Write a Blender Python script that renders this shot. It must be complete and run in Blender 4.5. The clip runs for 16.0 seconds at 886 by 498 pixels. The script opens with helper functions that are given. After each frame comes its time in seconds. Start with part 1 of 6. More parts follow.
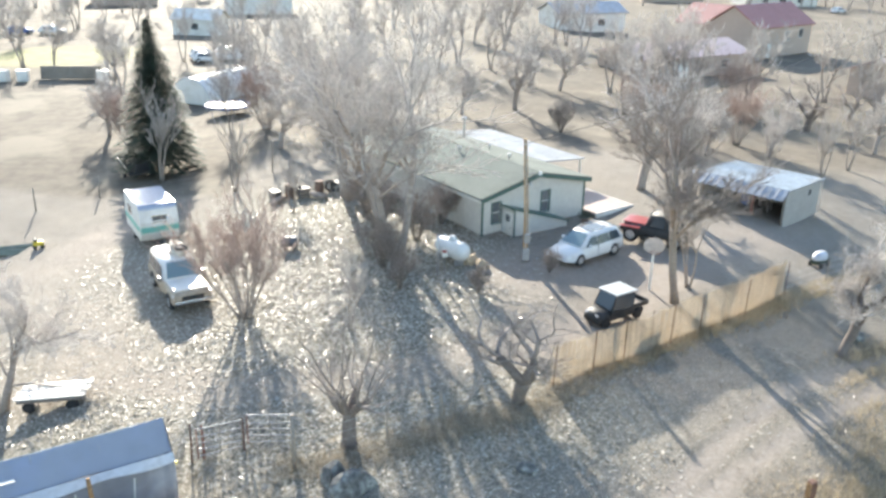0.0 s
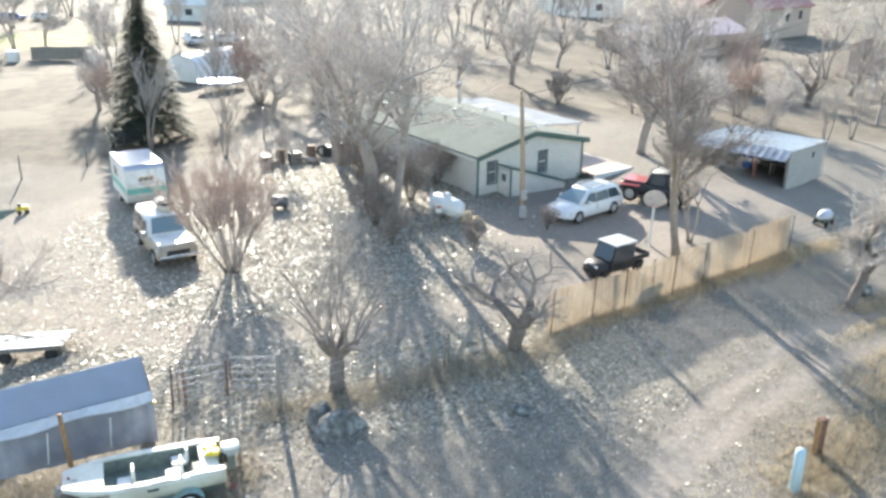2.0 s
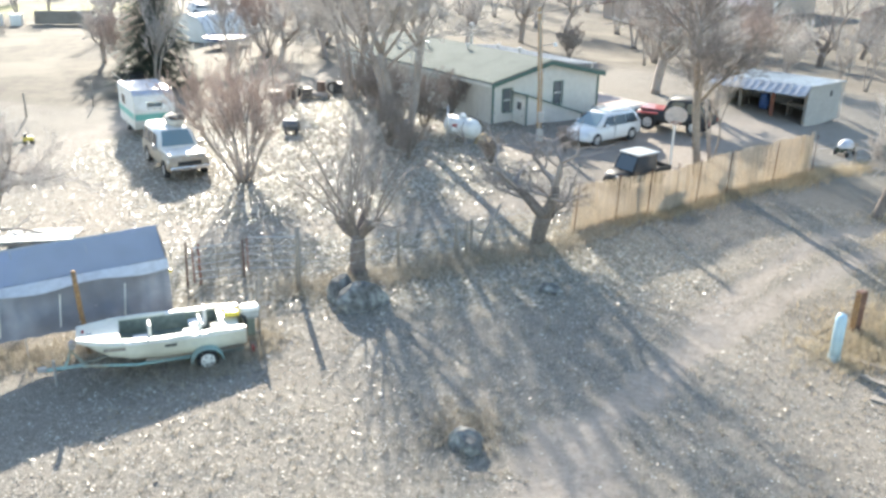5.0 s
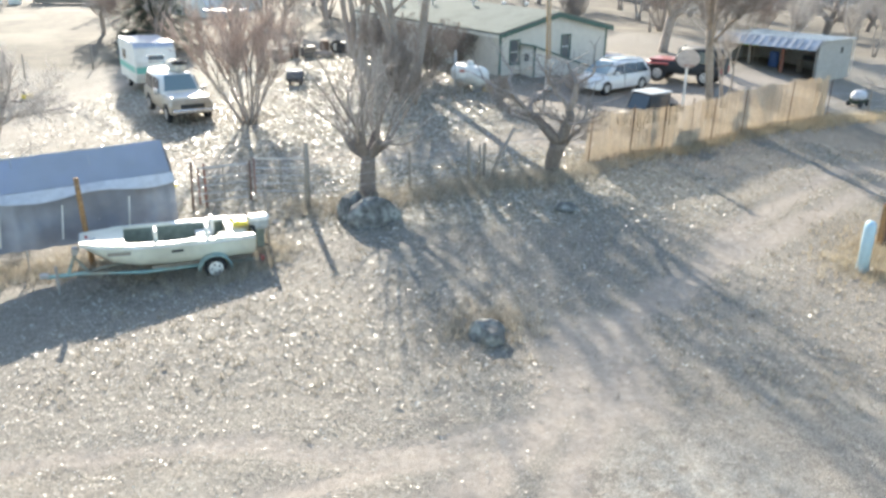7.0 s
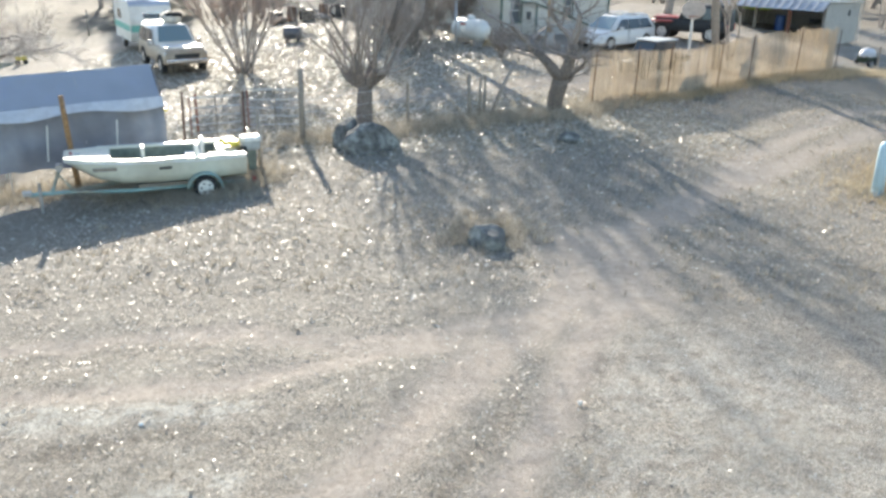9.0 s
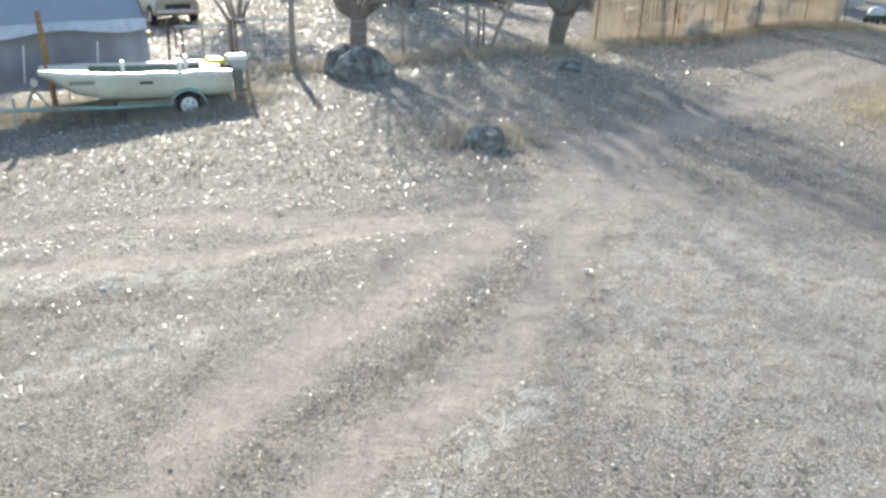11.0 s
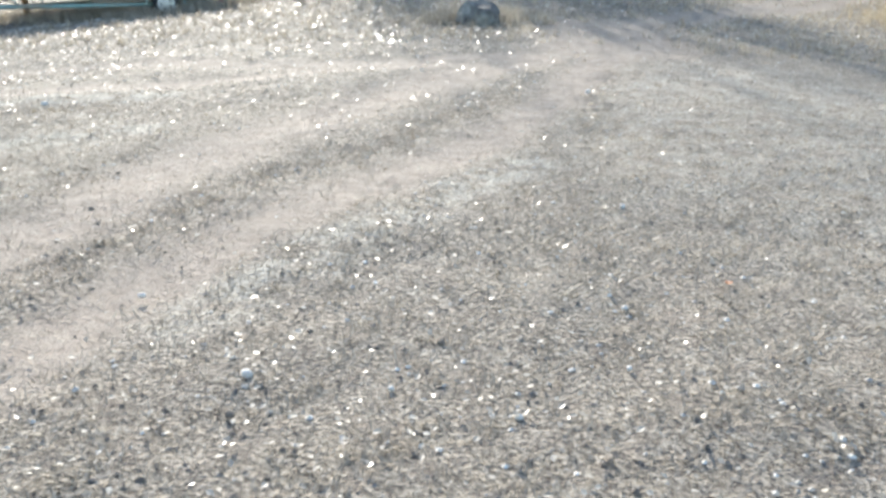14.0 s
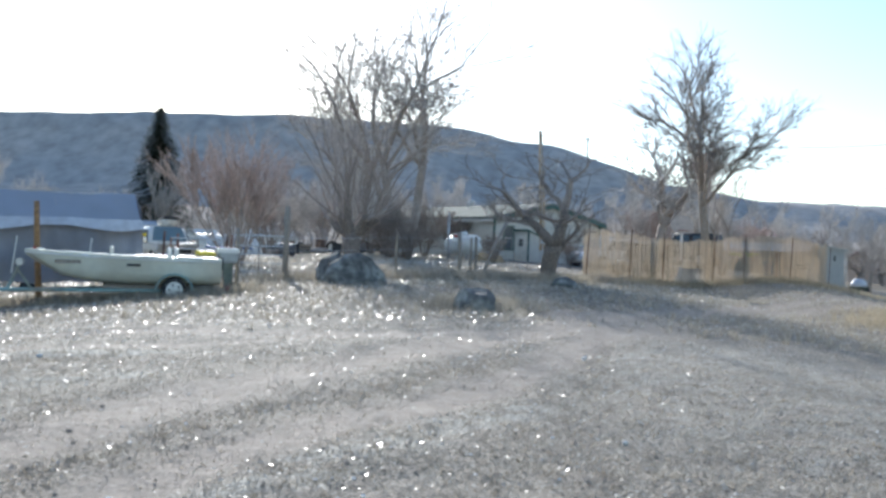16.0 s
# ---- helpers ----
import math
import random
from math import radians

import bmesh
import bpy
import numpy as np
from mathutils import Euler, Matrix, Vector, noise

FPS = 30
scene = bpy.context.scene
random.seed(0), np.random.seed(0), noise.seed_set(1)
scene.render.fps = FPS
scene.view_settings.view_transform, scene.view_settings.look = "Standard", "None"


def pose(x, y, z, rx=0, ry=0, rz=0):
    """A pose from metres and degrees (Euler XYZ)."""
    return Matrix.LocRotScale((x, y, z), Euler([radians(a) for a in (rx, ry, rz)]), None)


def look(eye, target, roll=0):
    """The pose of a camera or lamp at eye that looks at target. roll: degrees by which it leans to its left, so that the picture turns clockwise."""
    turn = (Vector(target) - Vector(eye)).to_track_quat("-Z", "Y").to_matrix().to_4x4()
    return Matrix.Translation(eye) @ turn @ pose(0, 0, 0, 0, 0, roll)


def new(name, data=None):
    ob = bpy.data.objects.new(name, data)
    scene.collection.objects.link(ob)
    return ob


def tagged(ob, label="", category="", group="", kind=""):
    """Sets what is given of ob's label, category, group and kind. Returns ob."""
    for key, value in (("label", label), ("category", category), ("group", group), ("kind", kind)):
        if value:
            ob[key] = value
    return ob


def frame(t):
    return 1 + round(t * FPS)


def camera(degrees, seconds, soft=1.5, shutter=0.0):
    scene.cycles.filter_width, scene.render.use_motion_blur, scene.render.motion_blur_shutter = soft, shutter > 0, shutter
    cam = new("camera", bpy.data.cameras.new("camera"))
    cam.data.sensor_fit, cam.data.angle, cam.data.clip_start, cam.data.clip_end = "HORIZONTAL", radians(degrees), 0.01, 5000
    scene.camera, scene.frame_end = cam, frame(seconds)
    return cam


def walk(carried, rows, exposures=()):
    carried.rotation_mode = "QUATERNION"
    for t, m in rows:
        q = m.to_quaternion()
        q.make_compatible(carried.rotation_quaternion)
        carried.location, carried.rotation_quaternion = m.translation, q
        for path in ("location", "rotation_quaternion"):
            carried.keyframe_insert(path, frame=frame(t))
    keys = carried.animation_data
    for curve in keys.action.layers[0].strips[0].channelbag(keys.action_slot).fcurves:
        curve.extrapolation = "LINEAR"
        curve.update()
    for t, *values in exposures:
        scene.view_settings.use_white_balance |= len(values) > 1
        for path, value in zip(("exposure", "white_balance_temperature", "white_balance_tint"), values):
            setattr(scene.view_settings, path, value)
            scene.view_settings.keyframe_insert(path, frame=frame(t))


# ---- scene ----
cam = camera(55.2, 16.0, soft=3.0)
PATH = [
    (0, (0.435, -0.368, 17.207), (0.441, 8.982, 13.660), 1.00),
    (0.5, (0.498, -0.231, 16.545), (0.504, 9.118, 12.998), 0.91),
    (1, (0.595, -0.109, 15.944), (0.602, 9.240, 12.395), 0.79),
    (1.5, (0.677, -0.009, 15.361), (0.686, 9.339, 11.810), 0.80),
    (2, (0.703, 0.073, 14.746), (0.722, 9.421, 11.192), 0.76),
    (2.5, (0.668, 0.096, 14.188), (0.709, 9.443, 10.634), 0.78),
    (3, (0.681, 0.192, 13.564), (0.735, 9.539, 10.010), 0.90),
    (3.5, (0.611, 0.178, 12.881), (0.680, 9.526, 9.329), 1.19),
    (4, (0.350, -0.122, 12.187), (0.423, 9.224, 8.633), 1.31),
    (4.2, (0.261, -0.234, 11.893), (0.315, 9.114, 8.344), 1.28),
    (6.5, (-0.381, -0.710, 8.755), (-0.344, 8.647, 5.228), 0.99),
    (7, (-0.435, -0.690, 8.161), (-0.388, 8.665, 4.630), 0.94),
    (7.5, (-0.479, -0.688, 7.480), (-0.427, 8.681, 3.984), 0.90),
    (8, (-0.436, -0.701, 7.021), (-0.402, 8.660, 3.505), 0.86),
    (8.5, (-0.377, -0.671, 6.565), (-0.347, 8.682, 3.027), 0.89),
    (10.8, (-0.202, -0.341, 4.207), (-0.193, 9.004, 0.649), 0.84),
    (11, (-0.196, -0.293, 4.006), (-0.176, 9.055, 0.454), 0.83),
    (11.5, (-0.163, -0.191, 3.518), (-0.134, 9.155, -0.038), 0.82),
    (12, (-0.122, -0.137, 3.033), (-0.091, 9.212, -0.516), 0.79),
    (12.5, (-0.084, -0.056, 2.551), (-0.057, 9.292, -1.001), 0.80),
    (13, (-0.038, -0.007, 2.093), (-0.025, 9.342, -1.457), 0.73),
    (13.5, (-0.016, 0.008, 1.877), (-0.001, 9.355, -1.679), 0.74),
    (14, (-0.007, 0.017, 1.749), (0.020, 9.363, -1.809), 0.82),
    (14.5, (0.009, 0.029, 1.630), (0.026, 9.747, -0.728), 1.28),
    (15, (0.012, 0.017, 1.483), (0.011, 9.918, 0.076), 1.62),
    (15.5, (0.017, 0.017, 1.345), (-0.006, 9.992, 0.635), 1.80),
    (16, (0.000, -0.000, 1.200), (-0.009, 10.000, 1.224), 2.08),
]
walk(cam, [(t, look(eye, target, roll)) for t, eye, target, roll in PATH],
     [(0, 1.53, 7100, 8), (4, 1.6, 7100, 8), (8, 1.4, 7150, 8), (11, 1.17, 7000, 8), (14, 1.17, 6850, 8), (15, 1.14, 6560, 8), (15.5, 1.05, 6350, 8), (16, 0.63, 6250, 8)])

# ---- world, sun ----
SUN_ELEVATION, SUN_TURN = 22.5, 16.0  # degrees; the sun stands behind the house, a little to the west of it
scene.view_settings.exposure = 0.0
world = bpy.data.worlds.new("world")
scene.world = world
world.use_nodes = True
wt = world.node_tree
sky = wt.nodes.new("ShaderNodeTexSky")
sky.sky_type, sky.sun_disc = "NISHITA", False
sky.sun_elevation, sky.sun_rotation = radians(SUN_ELEVATION), radians(-SUN_TURN)
sky.air_density, sky.dust_density, sky.ozone_density = 1.0, 0.6, 2.0
wt.links.new(sky.outputs[0], wt.nodes["Background"].inputs[0])
wt.nodes["Background"].inputs[1].default_value = 0.15
sun = new("sun", bpy.data.lights.new("sun", "SUN"))
sun.data.energy, sun.data.angle, sun.data.color = 4.7, radians(0.6), (1.0, 0.97, 0.92)
toward = Vector((-math.sin(radians(SUN_TURN)) * math.cos(radians(SUN_ELEVATION)),
                 math.cos(radians(SUN_TURN)) * math.cos(radians(SUN_ELEVATION)), math.sin(radians(SUN_ELEVATION))))
sun.matrix_world = look(toward * 100, (0, 0, 0))


# ---- materials ----
def mat(name, color, rough=0.7, metal=0.0, scale=6.0, vary=0.25, bump=0.0, bump_scale=40.0, tint=None, spread=0.0,
        spec=0.5, coat=0.0, coarse=0.8):
    """A surface with grain and stains at two sizes; tint: the colour of its worn patches; spread: piece to piece."""
    m = bpy.data.materials.new(name)
    m.use_nodes = True
    nt = m.node_tree
    b = nt.nodes["Principled BSDF"]
    b.inputs["Roughness"].default_value = rough
    b.inputs["Metallic"].default_value = metal
    b.inputs["Specular IOR Level"].default_value = spec
    b.inputs["Coat Weight"].default_value = coat
    tc = nt.nodes.new("ShaderNodeTexCoord")
    n1 = nt.nodes.new("ShaderNodeTexNoise")
    n1.inputs["Scale"].default_value, n1.inputs["Detail"].default_value = scale, 5
    n2 = nt.nodes.new("ShaderNodeTexNoise")
    n2.inputs["Scale"].default_value, n2.inputs["Detail"].default_value = coarse, 3
    for n in (n1, n2):
        nt.links.new(tc.outputs["Object"], n.inputs["Vector"])
    r1 = nt.nodes.new("ShaderNodeMapRange")
    r1.inputs[3].default_value, r1.inputs[4].default_value = 1 - vary, 1 + vary
    r1.inputs[1].default_value, r1.inputs[2].default_value = 0.3, 0.7
    nt.links.new(n1.outputs[0], r1.inputs[0])
    mix = nt.nodes.new("ShaderNodeMix")
    mix.data_type = "RGBA"
    mix.inputs["A"].default_value = (*color, 1)
    mix.inputs["B"].default_value = (*(tint or [c * (1 - vary * 0.7) for c in color]), 1)
    r2 = nt.nodes.new("ShaderNodeMapRange")
    r2.inputs[1].default_value, r2.inputs[2].default_value = 0.45, 0.68
    nt.links.new(n2.outputs[0], r2.inputs[0])
    nt.links.new(r2.outputs[0], mix.inputs["Factor"])
    mul = nt.nodes.new("ShaderNodeVectorMath")
    mul.operation = "SCALE"
    nt.links.new(mix.outputs["Result"], mul.inputs[0])
    nt.links.new(r1.outputs[0], mul.inputs["Scale"])
    last = mul.outputs[0]
    if spread:
        g = nt.nodes.new("ShaderNodeNewGeometry")
        r3 = nt.nodes.new("ShaderNodeMapRange")
        r3.inputs[3].default_value, r3.inputs[4].default_value = 1 - spread, 1 + spread
        nt.links.new(g.outputs["Random Per Island"], r3.inputs[0])
        m2 = nt.nodes.new("ShaderNodeVectorMath")
        m2.operation = "SCALE"
        nt.links.new(last, m2.inputs[0])
        nt.links.new(r3.outputs[0], m2.inputs["Scale"])
        last = m2.outputs[0]
    nt.links.new(last, b.inputs["Base Color"])
    if bump:
        nb = nt.nodes.new("ShaderNodeTexNoise")
        nb.inputs["Scale"].default_value, nb.inputs["Detail"].default_value = bump_scale, 4
        nt.links.new(tc.outputs["Object"], nb.inputs["Vector"])
        bp = nt.nodes.new("ShaderNodeBump")
        bp.inputs["Strength"].default_value, bp.inputs["Distance"].default_value = bump, 0.02
        nt.links.new(nb.outputs[0], bp.inputs["Height"])
        nt.links.new(bp.outputs[0], b.inputs["Normal"])
    return m


def glass_mat(name, color, rough=0.06):
    m = bpy.data.materials.new(name)
    m.use_nodes = True
    b = m.node_tree.nodes["Principled BSDF"]
    b.inputs["Base Color"].default_value = (*color, 1)
    b.inputs["Roughness"].default_value = rough
    b.inputs["Specular IOR Level"].default_value = 0.7
    n = m.node_tree.nodes.new("ShaderNodeTexNoise")
    n.inputs["Scale"].default_value = 3.0
    r = m.node_tree.nodes.new("ShaderNodeMapRange")
    r.inputs[3].default_value, r.inputs[4].default_value = rough, rough + 0.12
    m.node_tree.links.new(n.outputs[0], r.inputs[0])
    m.node_tree.links.new(r.outputs[0], b.inputs["Roughness"])
    return m


def ground_mat():
    """Trodden dry grass, pale bare soil on the tracks, old leaves in the yard, lawn and fields, by what lies where."""
    m = bpy.data.materials.new("dry_ground")
    m.use_nodes = True
    nt = m.node_tree
    b = nt.nodes["Principled BSDF"]
    b.inputs["Roughness"].default_value = 0.85
    b.inputs["Specular IOR Level"].default_value = 0.12
    geo = nt.nodes.new("ShaderNodeNewGeometry")

    def noise_at(scale, detail=6, rough=0.6):
        n = nt.nodes.new("ShaderNodeTexNoise")
        n.inputs["Scale"].default_value, n.inputs["Detail"].default_value = scale, detail
        n.inputs["Roughness"].default_value = rough
        nt.links.new(geo.outputs["Position"], n.inputs["Vector"])
        return n.outputs[0]

    def ramp(src, lo, hi, a=0.0, c=1.0):
        r = nt.nodes.new("ShaderNodeMapRange")
        r.inputs[1].default_value, r.inputs[2].default_value = lo, hi
        r.inputs[3].default_value, r.inputs[4].default_value = a, c
        nt.links.new(src, r.inputs[0])
        return r.outputs[0]

    def mixed(a, c, fac):
        x = nt.nodes.new("ShaderNodeMix")
        x.data_type = "RGBA"
        for sock, v in (("A", a), ("B", c)):
            if isinstance(v, tuple):
                x.inputs[sock].default_value = (*v, 1)
            else:
                nt.links.new(v, x.inputs[sock])
        nt.links.new(fac, x.inputs["Factor"])
        return x.outputs["Result"]

    def attr(name):
        n = nt.nodes.new("ShaderNodeAttribute")
        n.attribute_name = name
        return n.outputs["Fac"]

    def times(a, c):
        n = nt.nodes.new("ShaderNodeMath")
        n.operation = "MULTIPLY"
        nt.links.new(a, n.inputs[0])
        nt.links.new(c, n.inputs[1])
        return n.outputs[0]

    fine, mid, wide = noise_at(42), noise_at(5.0), noise_at(0.35, 4)
    grass = mixed((0.135, 0.117, 0.098), (0.44, 0.395, 0.335), ramp(fine, 0.43, 0.61))
    grass = mixed(grass, (0.235, 0.2, 0.17), ramp(mid, 0.5, 0.68, 0, 0.7))
    grass = mixed(grass, (0.40, 0.36, 0.30), ramp(wide, 0.52, 0.7, 0, 0.4))
    grass = mixed(grass, (0.14, 0.117, 0.097), ramp(noise_at(2.6, 6, 0.7), 0.54, 0.68, 0, 0.6))
    grass = mixed(grass, (0.52, 0.48, 0.41), ramp(noise_at(9.5, 5, 0.7), 0.58, 0.7, 0, 0.7))
    bleached = mixed((0.29, 0.275, 0.245), (0.52, 0.49, 0.43), ramp(fine, 0.4, 0.58))
    grass = mixed(grass, bleached, times(attr("pale"), ramp(noise_at(3.2, 5), 0.4, 0.55)))
    soil = mixed((0.295, 0.25, 0.212), (0.39, 0.336, 0.286), ramp(mid, 0.35, 0.65))
    soil = mixed(soil, (0.22, 0.185, 0.157), ramp(noise_at(17), 0.56, 0.7))
    out = mixed(grass, soil, times(attr("bare"), ramp(noise_at(6.5, 5, 0.65), 0.3, 0.5, 0.35, 1.0)))
    out = mixed(out, (0.15, 0.124, 0.104), times(attr("rut"), ramp(noise_at(5.0, 5, 0.7), 0.44, 0.6, 0, 0.6)))
    litter = mixed((0.17, 0.155, 0.115), (0.55, 0.515, 0.445), ramp(noise_at(7.5, 5, 0.7), 0.47, 0.6))
    out = mixed(out, litter, times(attr("leaf"), ramp(noise_at(1.6), 0.3, 0.55, 0.5, 1.0)))
    field = mixed((0.19, 0.162, 0.127), (0.13, 0.112, 0.09), ramp(noise_at(0.9, 6, 0.65), 0.4, 0.65))
    field = mixed(field, (0.24, 0.21, 0.165), ramp(noise_at(0.12, 5), 0.5, 0.62))
    out = mixed(out, field, attr("field"))
    green = mixed((0.30, 0.30, 0.12), (0.36, 0.33, 0.16), ramp(noise_at(0.5), 0.4, 0.6))
    out = mixed(out, green, attr("lawn"))
    nt.links.new(out, b.inputs["Base Color"])
    add = nt.nodes.new("ShaderNodeMath")
    add.operation = "ADD"
    nt.links.new(fine, add.inputs[0])
    nt.links.new(mid, add.inputs[1])
    bp = nt.nodes.new("ShaderNodeBump")
    bp.inputs["Strength"].default_value, bp.inputs["Distance"].default_value = 0.55, 0.05
    nt.links.new(add.outputs[0], bp.inputs["Height"])
    nt.links.new(bp.outputs[0], b.inputs["Normal"])
    return m


GROUND = ground_mat()
PORCH = mat("dull_porch_metal", (0.34, 0.36, 0.38), 0.7, vary=0.15, tint=(0.45, 0.46, 0.47), spec=0.3)
SIDING = mat("cream_siding", (0.62, 0.60, 0.55), 0.6, scale=3, vary=0.06, bump=0.1)
TRIM_GREEN = mat("green_trim", (0.06, 0.13, 0.11), 0.5, vary=0.12)
SHINGLE = mat("grey_green_shingle", (0.185, 0.205, 0.185), 0.95, spec=0.12, scale=22, vary=0.22, bump=0.5, bump_scale=60)
WHITE = mat("white_paint", (0.78, 0.77, 0.73), 0.45, vary=0.06, tint=(0.66, 0.64, 0.58))
CAR_WHITE = mat("white_car_paint", (0.80, 0.80, 0.79), 0.25, vary=0.03, coat=0.6)
CREAM = mat("cream_gelcoat", (0.70, 0.69, 0.58), 0.35, vary=0.06, tint=(0.58, 0.56, 0.46), coat=0.2)
DECKSOLE = mat("grey_green_sole", (0.20, 0.23, 0.19), 0.7, vary=0.25)
TEAL = mat("teal_frame_paint", (0.25, 0.41, 0.41), 0.5, vary=0.2, tint=(0.30, 0.28, 0.22))
STRIPE = mat("turquoise_stripe", (0.20, 0.52, 0.44), 0.5, vary=0.1)
RUBBER = mat("black_rubber", (0.025, 0.025, 0.027), 0.8, vary=0.3)
RIM = mat("pale_rim", (0.62, 0.62, 0.62), 0.35, metal=0.5, vary=0.12)
CHROME = mat("chrome", (0.6, 0.6, 0.62), 0.2, metal=0.9, vary=0.1)
DARK = mat("dark_plastic", (0.03, 0.032, 0.035), 0.6, vary=0.3)
GLASS = glass_mat("dark_glass", (0.05, 0.065, 0.08))
# house panes: one flat mid grey, paler than the car glass
PANE = glass_mat("grey_pane_glass", (0.15, 0.16, 0.17), 0.12)
# sloping car panes: the sky's reflection is put into this pale blue base colour
SKYGLASS = glass_mat("sky_reflection_windscreen", (0.16, 0.24, 0.28), 0.08)
RED = mat("red_paint", (0.36, 0.06, 0.06), 0.35, vary=0.15, tint=(0.36, 0.07, 0.06), coat=0.3)
LAMP = mat("clear_lamp", (0.7, 0.7, 0.68), 0.15, vary=0.05)
TANK_GREY = mat("grey_motor_paint", (0.40, 0.41, 0.40), 0.5, vary=0.12)
TARP = mat("silver_blue_tarp", (0.36, 0.385, 0.445), 0.42, scale=1.2, vary=0.07, bump=0.15, bump_scale=3, tint=(0.36, 0.40, 0.50))
TARP_GREY = mat("grey_lower_tarp", (0.21, 0.215, 0.25), 0.5, scale=1.5, vary=0.15, bump=0.6, bump_scale=5, tint=(0.31, 0.315, 0.345))
TARP_WHITE = mat("worn_white_tarp", (0.52, 0.54, 0.59), 0.5, vary=0.12)
PIPE = mat("galvanised_pipe", (0.5, 0.5, 0.5), 0.4, metal=0.7, vary=0.2)
WOOD_POST = mat("orange_weathered_post", (0.36, 0.20, 0.09), 0.85, scale=14, vary=0.35, bump=0.4, tint=(0.22, 0.15, 0.10))
WOOD_GREY = mat("grey_weathered_wood", (0.30, 0.26, 0.22), 0.9, scale=16, vary=0.3, bump=0.4)
WOOD_POLE = mat("tan_pole_wood", (0.45, 0.30, 0.17), 0.85, scale=12, vary=0.3, tint=(0.36, 0.27, 0.18), bump=0.3)
BROWN = mat("brown_rusted_post", (0.16, 0.085, 0.06), 0.8, vary=0.35, bump=0.3)
BLUE_POST = mat("pale_blue_plastic", (0.45, 0.62, 0.70), 0.5, vary=0.06, tint=(0.42, 0.58, 0.64))
REED = mat("straw_reed", (0.58, 0.51, 0.42), 0.8, scale=5, vary=0.2, tint=(0.42, 0.34, 0.25), spread=0.28)
STEEL_SHED = mat("galvanised_sheet", (0.42, 0.44, 0.46), 0.38, metal=0.65, scale=3, vary=0.18, tint=(0.34, 0.34, 0.34))
SHED_WALL = mat("pale_grey_sheet_wall", (0.48, 0.47, 0.45), 0.55, metal=0.2, vary=0.12)
TAN_ROCK = mat("tan_rock", (0.46, 0.35, 0.23), 0.9, scale=8, vary=0.3, bump=0.6)
TRUNK_TAN = mat("tan_grey_bark", (0.33, 0.265, 0.21), 0.9, scale=12, vary=0.3, bump=0.5)
ROCK = mat("lichen_rock", (0.13, 0.128, 0.122), 0.95, scale=7, vary=0.45, bump=1.0, bump_scale=9, tint=(0.31, 0.315, 0.29), coarse=2.5)
BARK = mat("grey_brown_bark", (0.36, 0.31, 0.275), 0.95, scale=14, vary=0.35, bump=0.6, bump_scale=24)
BARK_DARK = mat("dark_brown_bark", (0.21, 0.172, 0.148), 0.95, scale=14, vary=0.35, bump=0.6, bump_scale=24)
TWIG_DARK = mat("brown_twig", (0.33, 0.28, 0.25), 0.85, vary=0.2, spread=0.3)
BARK_PALE = mat("pale_grey_bark", (0.34, 0.29, 0.25), 0.9, scale=12, vary=0.3, bump=0.5)
TWIG = mat("grey_twig", (0.55, 0.50, 0.46), 0.8, vary=0.2, spread=0.3)
TWIG_RED = mat("russet_twig", (0.47, 0.365, 0.315), 0.85, vary=0.25, spread=0.3)
TWIG_PALE = mat("pale_grey_twig", (0.52, 0.47, 0.43), 0.8, vary=0.2, spread=0.25)
NEEDLE = mat("dark_needles", (0.045, 0.065, 0.042), 0.8, vary=0.3, spread=0.4)
LEAF = mat("bleached_leaf", (0.50, 0.465, 0.405), 0.36, vary=0.2, spread=0.45, spec=0.6)
STRAW = mat("dry_grass_blade", (0.42, 0.37, 0.30), 0.7, vary=0.2, spread=0.4)
STRAW_GOLD = mat("golden_dry_grass", (0.45, 0.375, 0.265), 0.75, vary=0.2, spread=0.35)
STONE = mat("pale_pebble", (0.70, 0.67, 0.62), 0.75, vary=0.2, spread=0.4)
CLOD = mat("dark_clod", (0.22, 0.185, 0.155), 0.95, vary=0.3, spread=0.3)
YELLOW = mat("yellow_plastic", (0.75, 0.58, 0.06), 0.5, vary=0.1)
BLUE = mat("blue_plastic", (0.06, 0.13, 0.34), 0.5, vary=0.15)
LIME = mat("lime_green_plastic", (0.42, 0.62, 0.08), 0.5, vary=0.1)
ORANGE = mat("rust_red_post", (0.29, 0.12, 0.085), 0.7, vary=0.2)
TANK = mat("white_tank_paint", (0.74, 0.75, 0.73), 0.4, vary=0.06, tint=(0.62, 0.63, 0.60))
DECK = mat("pinkish_deck_boards", (0.46, 0.37, 0.33), 0.8, scale=8, vary=0.2, spread=0.15)
RED_ROOF = mat("faded_red_roof", (0.44, 0.20, 0.18), 0.6, scale=5, vary=0.12)
PINK_ROOF = mat("pinkish_metal_roof", (0.56, 0.42, 0.40), 0.5, vary=0.1)
TAN_WALL = mat("tan_stucco", (0.50, 0.40, 0.33), 0.85, vary=0.08)
STRAW_BALE = mat("rusty_scrap", (0.19, 0.13, 0.10), 0.85, vary=0.4)
# the ridge's base colour is lightened to hold the haze of distance
HILL = mat("hazed_hill_scrub", (0.40, 0.385, 0.375), 1.0, scale=0.07, vary=0.2, tint=(0.46, 0.42, 0.39), coarse=0.012, spec=0.0)
HILL_NEAR = mat("low_hill_scrub", (0.38, 0.34, 0.31), 1.0, scale=0.14, vary=0.4, tint=(0.30, 0.25, 0.19), coarse=0.02, spec=0.0)


